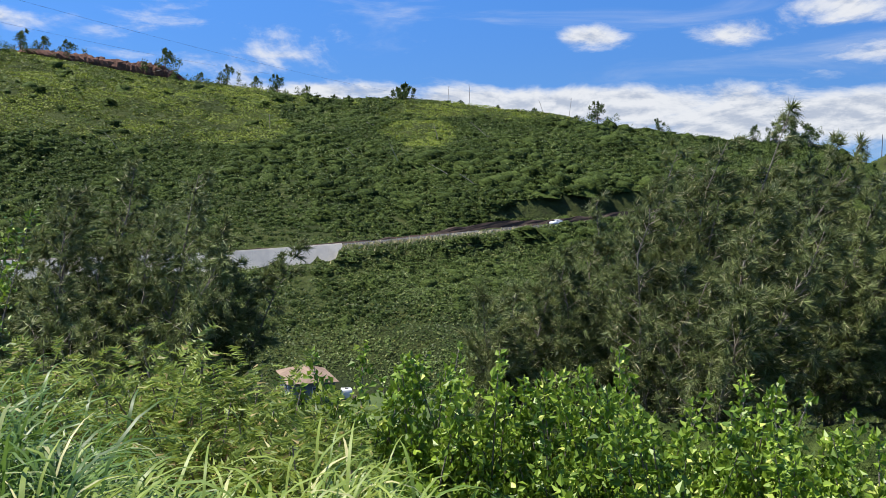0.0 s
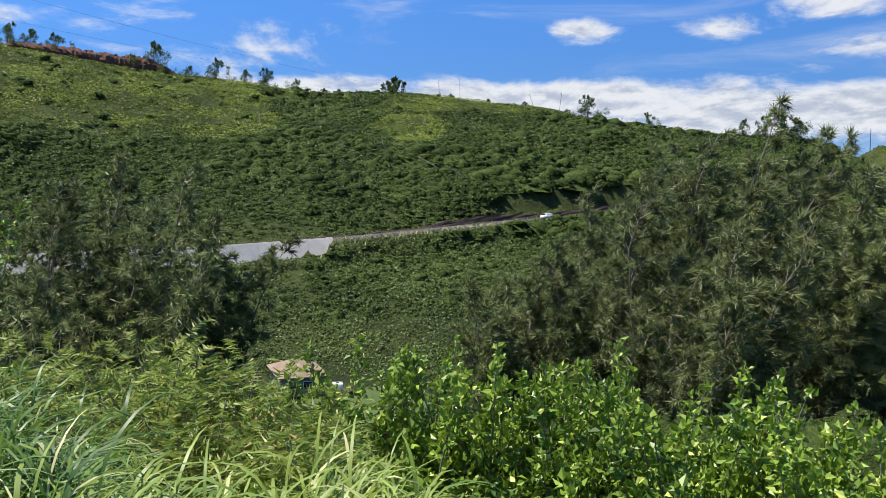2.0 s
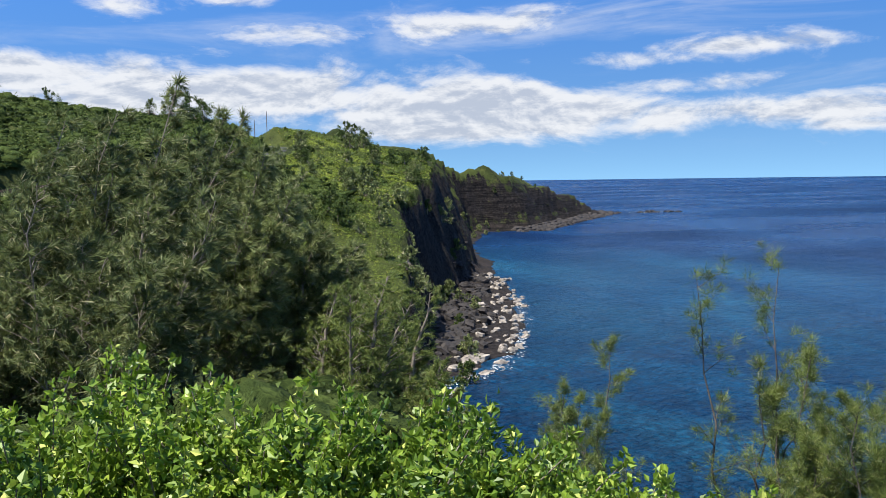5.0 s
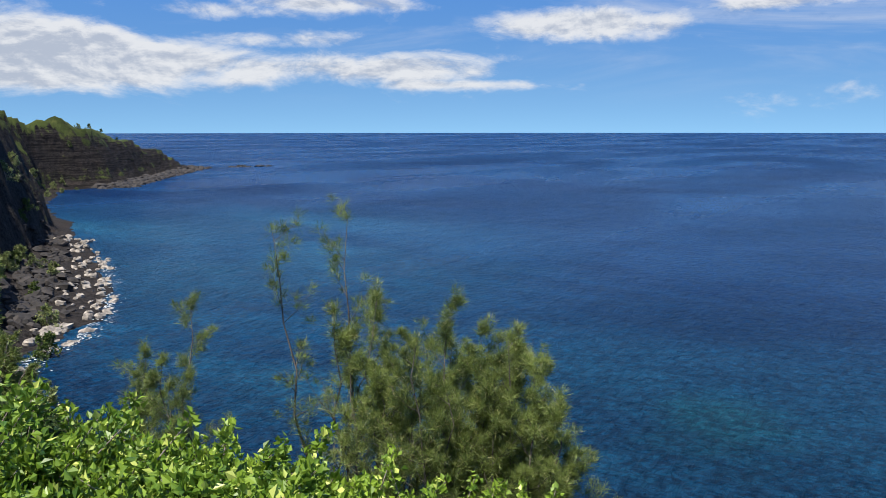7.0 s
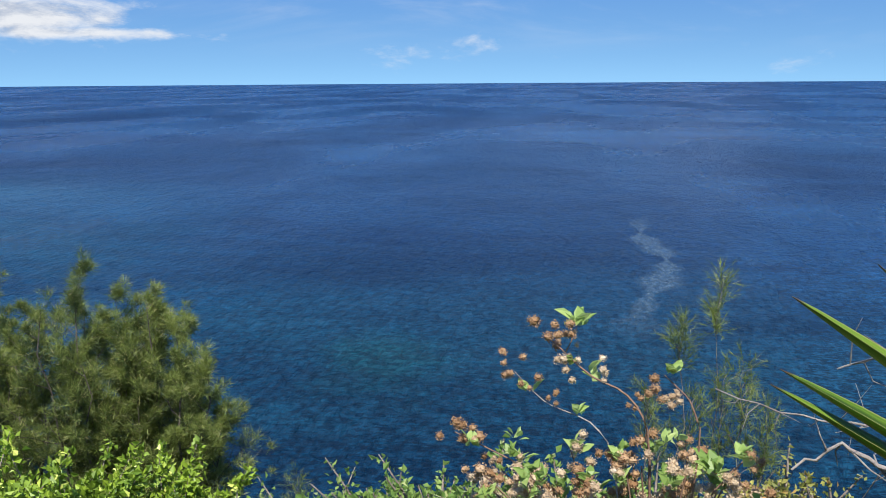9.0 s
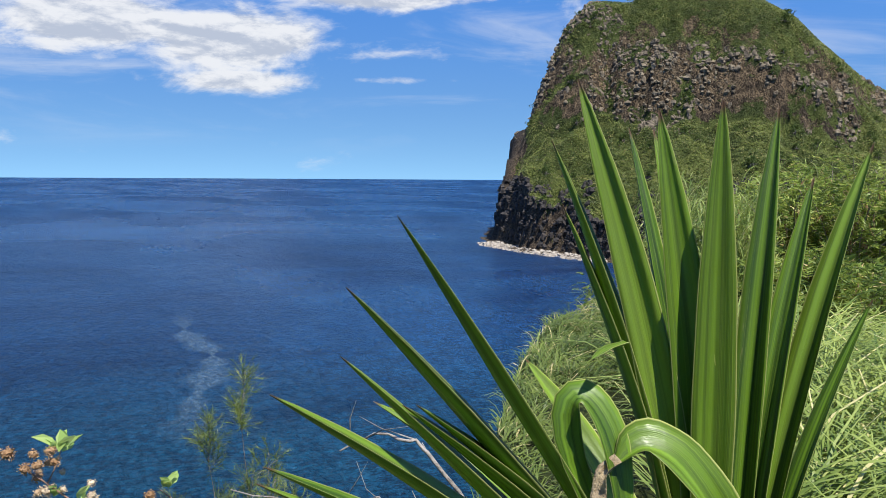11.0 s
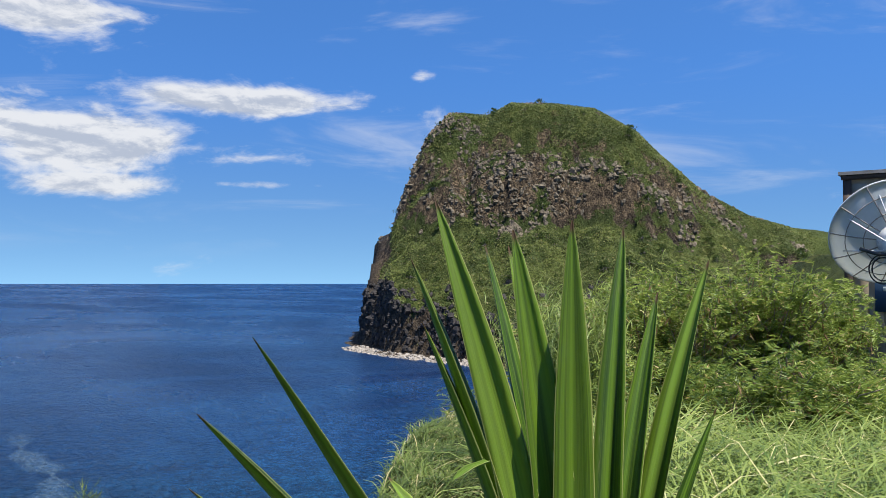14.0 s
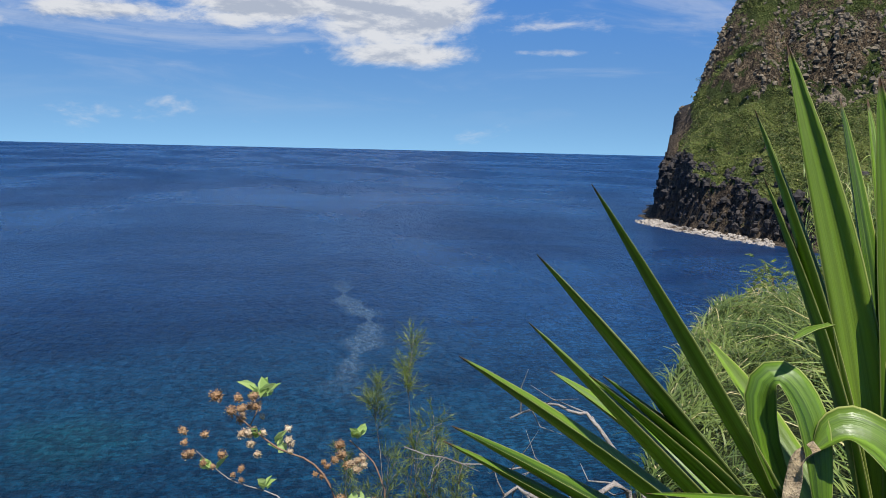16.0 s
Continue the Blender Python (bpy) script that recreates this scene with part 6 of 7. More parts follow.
def cottage():
    p = on_land(-17.3, 120, 0.0)
    h = thing("cottage", p, "low cottage with a tan roof and grey walls", "house", turn=-62)
    L, W, H = 9.0, 6.0, 2.7
    walls = Geo()
    for x, y, sx, sy in ((0, -W / 2, L, 0.2), (0, W / 2, L, 0.2), (-L / 2 + 0.1, 0, 0.2, W - 0.2), (L / 2 - 0.1, 0, 0.2, W - 0.2)):
        box(walls, (x, y, H / 2), (sx, sy, H))
    part("wall", walls, "siding_grey", h, smooth=False)
    roof = Geo()
    e, r, t = 0.6, 1.25, 0.12
    a = [(-L / 2 - e, -W / 2 - e, H), (L / 2 + e, -W / 2 - e, H), (L / 2 + e, W / 2 + e, H), (-L / 2 - e, W / 2 + e, H), (-L / 2 + 2.2, 0, H + r), (L / 2 - 2.2, 0, H + r)]
    b = [(x, y, z - t) for x, y, z in a]
    roof.add(a + b, [np.array([[0, 1, 5, 4], [2, 3, 4, 5], [6, 10, 11, 7], [8, 11, 10, 9], [0, 6, 7, 1], [1, 7, 8, 2], [2, 8, 9, 3], [3, 9, 6, 0]]), np.array([[1, 2, 5], [3, 0, 4], [7, 11, 8], [9, 10, 6]])])
    part("roof", roof, "roof_rust", h, smooth=False)
    for y in (-W / 2 - 0.11, W / 2 + 0.11):
        for x in (-2.6, 1.6):
            f = part("window", box(Geo(), (x, y, 1.55), (1.3, 0.06, 1.0)), "white_paint", h)
            part("pane", box(Geo(), (x, y * 1.012, 1.55), (1.1, 0.05, 0.82)), "dark_glass", f)
    f = part("window", box(Geo(), (L / 2 + 0.02, 0.6, 1.55), (0.06, 1.3, 1.0)), "white_paint", h)
    part("pane", box(Geo(), (L / 2 + 0.05, 0.6, 1.55), (0.05, 1.1, 0.82)), "dark_glass", f)
    part("door", box(Geo(), (L / 2 + 0.02, -1.5, 1.05), (0.07, 0.9, 2.05)), "trim_brown", h)
    # lawn, tank, woodpile
    lawn = Geo()
    c = on_land(-14.0, 112)
    ang = np.arange(40) * 2 * np.pi / 40
    rings = [np.stack([c.x + 14 * f * np.cos(ang) * (1 + 0.1 * np.sin(3 * ang)), c.y + 11 * f * np.sin(ang) * (1 + 0.12 * np.cos(2 * ang))], 1) for f in np.linspace(0.02, 1, 9)]
    xy = np.concatenate(rings)
    i, j = np.meshgrid(np.arange(8), np.arange(40), indexing="ij")
    i, j = i.ravel(), j.ravel()
    lawn.add(np.column_stack([xy, land(xy[:, 0], xy[:, 1]) + 0.06]), np.stack([i * 40 + j, (i + 1) * 40 + j, (i + 1) * 40 + (j + 1) % 40, i * 40 + (j + 1) % 40], 1))
    tagged(part("lawn", lawn, "lawn"), "mown green lawn round the cottage", "lawn", kind="structure")
    p = on_land(-14.6, 118, 0)
    tank = thing("water_tank", p, "square white water tank on the lawn", "tank", turn=20)
    part("body", hull([[(x * s, y * s, z) for x, y in ((-.75, -.75), (-.6, -.8), (.6, -.8), (.75, -.75), (.8, 0), (.75, .75), (-.75, .75), (-.8, 0))] for z, s in ((.05, .9), (.12, 1), (1.2, 1), (1.32, .9))]), "white_paint", tank)
    part("lid", tube(Geo(), [(0, 0, 1.30), (0, 0, 1.40), (0, 0, 1.41)], [0.25, 0.25, 0.02], 12), "dark_metal", tank)
    p = on_land(-13.6, 117, 0)
    pile = thing("woodpile", p, "brown heap of cut wood on the lawn", "woodpile", turn=30)
    rng = np.random.default_rng(5)
    for n in range(16):
        x, z = rng.uniform(-1.2, 1.2), rng.uniform(0.12, 0.5)
        part("log", tube(Geo(), [(x, -0.8 + rng.uniform(-.2, .2), z), (x + rng.uniform(-.3, .3), 0.8, z + 0.05)], 0.12, 8), "trim_brown", pile)


cottage()


def utility_pole(az, d, height, turn):
    p = on_land(az, d, 0.3)
    pole = thing("utility_pole", p, "weathered wooden utility pole with a crossarm on the ridge", "utility pole", "poles on the ridge", turn=turn)
    part("pole", tube(Geo(), [(0, 0, 0), (0, 0, height * 0.5), (0, 0, height)], [0.17, 0.15, 0.11], 10), "pole_wood", pole)
    part("crossarm", box(Geo(), (0, 0, height - 0.7), (2.4, 0.12, 0.14)), "pole_wood", pole)
    for x in (-1.1, -0.4, 0.4, 1.1):
        part("insulator", tube(Geo(), [(x, 0, height - 0.62), (x, 0, height - 0.5), (x, 0, height - 0.4)], [0.05, 0.07, 0.03], 8), "dark_metal", pole)
    return p


utility_pole(18.6, 385, 9.0, 70)
utility_pole(19.4, 378, 9.5, 70)


def wire(a, b, sag, r=0.02):
    t = np.linspace(0, 1, 24)[:, None]
    p = np.array(a) * (1 - t) + np.array(b) * t - np.array([0, 0, 1.0]) * sag * 4 * t * (1 - t)
    tagged(part("power_line", tube(Geo(), p, r, 4), "dark_metal"), "thin dark power line across the sky", "power line", "power lines")


wire(bearing(-45, 150, 45 + 150 * math.tan(radians(13.5))), bearing(-12, 330, 45 + 330 * math.tan(radians(7.6))), 1.5)
wire(bearing(-44, 160, 45 + 160 * math.tan(radians(11.5))), bearing(-19, 360, 45 + 360 * math.tan(radians(8.4))), 1.5)


# ---- the hut, its dish and the path light ----
def hut():
    p = bearing(147.15, 20.0)
    base = float(land(np.array([p.x]), np.array([p.y]))[0])
    right = bearing(148.0 + 97, 1.0)
    top = 45 + 20 * math.tan(radians(6.5))
    ang = math.degrees(math.atan2(right.y, right.x))
    h = thing("utility_hut", (p.x, p.y, base - 0.1), "tan board-sided utility hut with dark brown trim", "hut", turn=ang)
    H, L, D = top - base + 0.1, 5.0, 4.0
    # local x runs along the front, y away from the lookout is negative
    back = -1.0 if (Matrix.Rotation(radians(ang), 3, "Z") @ Vector((0, 1, 0))).dot(Vector((p.x, p.y, 0))) < 0 else 1.0
    shell = Geo()
    box(shell, (L / 2, back * D / 2, H / 2), (L, D, H))
    part("wall", shell, "siding_tan", h, smooth=False)
    n = 17
    for k in range(n):
        x = 0.16 + k * (L - 0.2) / n
        part("board", box(Geo(), (x + 0.135, -back * 0.012, H / 2 - 0.1), (0.278, 0.02, H - 0.2)), "siding_tan", h)
    part("corner_trim", box(Geo(), (0.06, -back * 0.025, H / 2), (0.16, 0.05, H)), "trim_brown", h)
    part("fascia", box(Geo(), (L / 2, -back * 0.05, H - 0.05), (L + 0.1, 0.06, 0.10), Matrix.Rotation(0.0, 4, "Y")), "trim_brown", h)
    roof = Geo()
    box(roof, (L / 2, back * D / 2, H + 0.035), (L + 0.2, D + 0.22, 0.07))
    part("roof", roof, "plank_grey", h, smooth=False)
    sign = part("sign", box(Geo(), (1.3, -back * 0.05, 1.55), (1.5, 0.03, 0.62)), "sign_blue", h, "dark blue board with pale lines of writing")
    for z, w in ((1.71, 0.9), (1.54, 0.7)):
        part("writing_bar", box(Geo(), (1.15, -back * 0.068, z), (w, 0.006, 0.09)), "sign_white", sign)


hut()


def dish():
    c = bearing(149.75, 18.6, 45 + 18.6 * math.tan(radians(2.6)))
    ground_z = float(land(np.array([c.x]), np.array([c.y]))[0])
    d = thing("satellite_dish", (c.x, c.y, ground_z - 0.05), "large grey satellite dish seen from behind, with white struts", "satellite dish")
    hub = Vector((0, 0, c.z - ground_z + 0.05))
    away = (Vector((c.x, c.y, 0)).normalized() + Vector((0, 0, 0.55)) + bearing(62, 0.35)).normalized()
    turn = np.array(away.to_track_quat("Z", "Y").to_matrix())

    def local(v):
        return np.asarray(v, float) @ turn.T + np.array(hub)
    R, depth, nr, na = 1.10, 0.34, 8, 48
    rr = np.linspace(0.05, R, nr)
    ang = np.arange(na) * 2 * np.pi / na
    face = [[(r * np.cos(a), r * np.sin(a), depth * (r / R) ** 2) for a in ang] for r in rr]
    rear = [[(r * np.cos(a), r * np.sin(a), depth * (r / R) ** 2 - 0.02) for a in ang] for r in rr]
    v = local(np.array(face + rear).reshape(-1, 3))
    i, j = np.meshgrid(np.arange(nr - 1), np.arange(na), indexing="ij")
    i, j = i.ravel(), j.ravel()
    q = np.stack([i * na + j, (i + 1) * na + j, (i + 1) * na + (j + 1) % na, i * na + (j + 1) % na], 1)
    jj = np.arange(na)
    rim = np.stack([(nr - 1) * na + jj, (2 * nr - 1) * na + jj, (2 * nr - 1) * na + (jj + 1) % na, (nr - 1) * na + (jj + 1) % na], 1)
    part("reflector", Geo().add(v, [q[:, ::-1], q + nr * na, rim]), "dish_mesh", d)
    part("rim", tube(Geo(), local([(R * math.cos(a), R * math.sin(a), depth) for a in np.linspace(0, 2 * np.pi, 49)]), 0.018, 6), "white_paint", d)
    for k in range(12):
        a = k * math.pi / 6
        part("rib", tube(Geo(), local([(r * math.cos(a), r * math.sin(a), depth * (r / R) ** 2 - 0.035) for r in np.linspace(0.2, R, 7)]), 0.012, 5), "plank_grey", d)
    for r in (0.55, 0.85):
        part("rib", tube(Geo(), local([(r * math.cos(a), r * math.sin(a), depth * (r / R) ** 2 - 0.035) for a in np.linspace(0, 2 * np.pi, 37)]), 0.010, 5), "plank_grey", d)
    for k in range(8):
        a = k * math.pi / 4 + 0.2
        part("strut", tube(Geo(), local([(0.16 * math.cos(a), 0.16 * math.sin(a), -0.34), (0.9 * math.cos(a + 0.2), 0.9 * math.sin(a + 0.2), depth * 0.58)]), 0.014, 6), "white_paint", d)
    part("hub", tube(Geo(), local([(0, 0, 0.0), (0, 0, -0.02), (0, 0, -0.3), (0, 0, -0.42), (0, 0, -0.43)]), [0.05, 0.34, 0.26, 0.18, 0.02], 20), "white_paint", d)
    low = np.array(hub) + np.array(local((0, 0, -0.5)) - np.array(hub)) * 1.0
    part("mast", tube(Geo(), [(low[0], low[1], 0), (low[0], low[1], low[2] * 0.6), tuple(low)], [0.075, 0.07, 0.07], 12), "dark_metal", d)
    part("bracket", box(Geo(), low, (0.42, 0.2, 0.3)), "dark_metal", d)
    part("actuator", tube(Geo(), [low + np.array([0.1, 0, -0.1]), low + np.array([0.5, 0.1, -0.05]), low + np.array([0.75, 0.2, 0.05])], 0.035, 8), "dark_metal", d)
    for r in (0.22, 0.28):
        part("cable", tube(Geo(), [low + np.array([0.35 + r * math.cos(a), 0.1, -0.35 + r * math.sin(a)]) for a in np.linspace(0, 2 * np.pi, 25)], 0.014, 5), "rubber", d)
    part("cable", tube(Geo(), [low + np.array([-0.1, 0, -0.2]), low + np.array([-0.14, 0.02, -0.7]), low + np.array([-0.02, 0, -1.1])], 0.02, 6), "rubber", d)


dish()


def path_light():
    p = on_land(145.5, 12.0, 0.05)
    top = 45 + 12 * math.tan(radians(-1.2)) - p.z
    lamp = thing("path_light", p, "short dark post light with a flat pale cap", "post light")
    part("post", tube(Geo(), [(0, 0, 0), (0, 0, top - 0.17)], 0.032, 12), "dark_metal", lamp)
    part("head", tube(Geo(), [(0, 0, top - 0.18), (0, 0, top - 0.16), (0, 0, top - 0.03), (0, 0, top - 0.02)], [0.04, 0.05, 0.05, 0.02], 14), "dark_metal", lamp)
    part("cap", tube(Geo(), [(0, 0, top - 0.03), (0, 0, top - 0.025), (0, 0, top), (0, 0, top + 0.008)], [0.02, 0.085, 0.085, 0.01], 18), "plank_grey", lamp)


path_light()


# ---- far trees, bushes and rocks ----
def tuft_mesh(seed, n, height, radius, leaf, lean=0.25):
    """A rough crown of spiky clumps."""
    rng = np.random.default_rng(seed)
    g = Geo()
    k = 24
    zc = np.linspace(0.02, 0.95, k) * height
    taper = 1.0 - 0.75 * (zc / height) ** 1.5
    c = np.stack([rng.normal(size=k) * radius * 0.6 * taper + lean * (zc - height * 0.4), rng.normal(size=k) * radius * 0.6 * taper, zc], 1)
    w = rng.integers(0, k, n)
    at = c[w] + unit(rng.normal(size=(n, 3))) * radius * 0.30 * taper[w][:, None] * rng.random((n, 1)) ** 0.5 * np.array([1.0, 1.0, 1.3])
    way = rng.normal(size=(n, 3)) + np.array([lean, 0, 0.6])
    return blades(g, at, way, rng.uniform(0.8, 1.5, n) * leaf, rng.uniform(0.4, 0.7, n) * leaf, rng, fold=False), c


def far_tree(name, seed, height, radius, leaf, mat, label, category, n=700, group=""):
    """A small wind-shaped tree, built once and copied."""
    crown, c = tuft_mesh(seed, n, height, radius, leaf)
    ob = thing(name, (0, 0, 0), label, category, group)
    trunk = Geo()
    tube(trunk, [(0, 0, -0.4), (0.05 * height, 0, height * 0.35), (0.12 * height, 0, height * 0.75)], [0.06 * radius + 0.05, 0.05 * radius + 0.03, 0.03], 6)
    part("trunk", trunk, "bark", ob)
    limbs = Geo()
    for q in c[:8]:
        tube(limbs, [(0.04 * height, 0, height * 0.3), (q * 0.6), q], [0.03 * radius + 0.02, 0.03, 0.01], 4)
    part("branchwork", limbs, "bark", ob)
    part("crown", crown, mat, ob, smooth=False)
    return ob


def place_copy(ob, az, d, size, turn, first):
    m = Matrix.Translation(on_land(az, d, 0.1)) @ Matrix.Rotation(radians(turn), 4, "Z") @ Matrix.Scale(size, 4)
    if first:
        ob.matrix_world = m
        return ob
    new_one = copy_thing(ob, Matrix.Translation(m.translation) @ Matrix.Rotation(radians(turn), 4, "Z"))
    new_one.scale = (size, size, size)
    return new_one


def far_growth():
    rng = np.random.default_rng(17)
    ridge = [far_tree("ridge_tree", s, 8.5, 5.2, 0.5, "shrub", "dark windswept tree on the skyline of the ridge", "tree", 1700, "trees on the ridge") for s in (1, 2, 3)]
    for k, (az, d, size) in enumerate(((-34.8, 396, 0.95), (-33.6, 396, 0.9), (-32.2, 395, 1.0), (-26.4, 382, 1.35), (-24.3, 380, 0.5), (-22.6, 376, 0.95), (-20.8, 374, 0.7), (-19.3, 372, 0.95), (-17.5, 368, 0.6), (-36.5, 396, 1.1),
                                       (2.2, 342, 0.95), (6.2, 344, 0.6), (12.0, 350, 0.7), (13.4, 352, 0.9), (14.6, 354, 1.2), (15.4, 354, 1.0), (24.6, 384, 0.9), (25.3, 386, 0.9), (25.9, 386, 0.7))):
        place_copy(ridge[k % 3], az, d, size * 1.15, rng.uniform(0, 360) * 0 + 40 + 30 * (k % 4), k < 3)
    mound = far_tree("skyline_bush", 4, 3.0, 2.4, 0.55, "shrub", "rounded green bush on the crest of the ridge", "bush", 800, "bushes on the ridge")
    for k, (az, d, size) in enumerate(((-10.9, 350, 1.9), (-15.6, 361, 0.75), (-14.6, 360, 0.6), (-7.0, 346, 0.5), (-2.0, 342, 0.6), (-4.5, 344, 0.45), (0.8, 342, 0.5), (20.6, 374, 0.4))):
        place_copy(mound, az, d, size, 60 * k, k == 0)
    bush = [far_tree("hillside_bush", 5 + s, 4.6, 2.6, 0.5, "needle" if s < 2 else "shrub", "dark rounded bush on the slope above the cove", "bush", 900, "bushes above the cove") for s in range(3)]
    spots = [(20.6, 235, 1.2), (22.1, 240, 1.1), (24.0, 232, 1.3), (25.4, 228, 0.9), (22.5, 190, 1.0), (23.4, 186, 0.8), (27.1, 215, 1.0), (28.6, 210, 1.2), (21.5, 320, 0.8), (28.7, 320, 1.1), (27.8, 165, 1.1), (25.5, 200, 0.8), (19.6, 255, 1.0),
             (24.8, 300, 0.9), (30.0, 330, 1.2), (29.2, 345, 1.1), (26.6, 340, 1.3), (27.6, 350, 1.2), (29.6, 240, 1.0), (30.3, 260, 1.2), (31.2, 300, 1.1), (26.5, 150, 1.0), (24.6, 145, 1.1), (22.0, 150, 1.0), (29.4, 180, 0.9), (28.0, 130, 1.1), (30.0, 125, 1.0),
             (18.5, 180, 1.1), (19.6, 165, 1.1), (21.0, 130, 1.2), (23.6, 120, 1.1), (26.0, 112, 1.2), (32.0, 360, 1.0), (31.4, 380, 1.1), (30.5, 585, 1.1), (31.2, 610, 1.4), (31.8, 625, 1.2), (32.4, 640, 1.5), (33.0, 660, 1.2), (33.5, 690, 1.3), (34.1, 705, 1.2), (34.6, 720, 1.0), (35.2, 745, 1.1), (35.8, 770, 0.9), (36.5, 795, 0.8), (33.2, 620, 1.0), (34.0, 660, 1.0), (32.6, 590, 1.1), (31.6, 570, 1.0), (34.9, 690, 0.8), (37.4, 820, 0.7)]
    for k, (az, d, size) in enumerate(spots):
        place_copy(bush[k % 3], az, d, size, 47 * k % 360, k < 3)
    for k in range(70):
        place_copy(bush[k % 3], rng.uniform(19.5, 33.5), rng.uniform(120, 395), rng.uniform(0.7, 1.6), rng.uniform(0, 360), False)
    # head: bushes on the grassy shelf and the crest
    hb = far_tree("head_bush", 12, 3.4, 3.6, 0.55, "shrub", "dark bush on the great rocky head", "bush", 520, "bushes on the head")
    n = 0
    for k in range(700):
        az, d = rng.uniform(118.5, 146), rng.uniform(500, 690)
        x, y = d * math.sin(radians(az)), d * math.cos(radians(az))
        z = float(land(np.array([x]), np.array([y]))[0])
        if z > 28 and n < 190:
            place_copy(hb, az, d, 0.35 + 1.5 * rng.random() ** 2.2, rng.uniform(0, 360), n == 0)
            n += 1
    # dark trees behind the hut
    dark = [far_tree("bank_tree", 31 + s, 4.5, 2.4, 0.28, "needle", "dark she-oak behind the utility hut", "tree", 2200, "trees behind the hut") for s in (0, 1)]
    for k, (az, d, size) in enumerate(((147.2, 62, 1.15), (145.4, 75, 0.9), (144.2, 78, 0.8), (142.9, 80, 0.7), (146.3, 70, 0.8), (148.6, 66, 0.9))):
        place_copy(dark[k % 2], az, d, size, 70 * k, k < 2)
    # dead stalks on the hill
    k = 0
    for az, el, d, h, tilt in ((-6.4, 0, 346, 9, 2), (-7.8, 0, 347, 7, 4), (0.3, 0, 342, 8, -6), (-1.4, 0, 343, 6, 20), (-19.8, 0, 300, 5.5, 2), (-29.2, 0, 270, 7, 35), (-11.0, 0, 245, 9, 25), (-5.6, 0, 225, 7, 55), (-7.5, 0, 235, 8, 60), (-4.8, 0, 285, 10, 50), (-8.5, 0, 280, 6, 15), (-12.5, 0, 300, 5, 70), (-14, 0, 255, 5, 45), (-30.7, 0, 270, 6, 55)):
        p = on_land(az, d, 0.3)
        k += 1
        w = math.radians(tilt)
        e = bearing(az - 90, math.sin(w) * h, math.cos(w) * h)
        ob = thing("dead_stalk", p, "bare pale dead flower stalk on the hillside", "dead stalk", "dead stalks")
        part("stalk", tube(Geo(), [(0, 0, 0), e * 0.5 + Vector((0, 0, 0.2)), e], [0.11, 0.09, 0.05], 6), "dead_wood", ob)
        for f in (0.75, 0.88):
            part("twig", tube(Geo(), [e * f, e * f + Vector((rng.uniform(-1, 1), rng.uniform(-1, 1), 0.8))], [0.05, 0.02], 4), "dead_wood", ob)


far_growth()


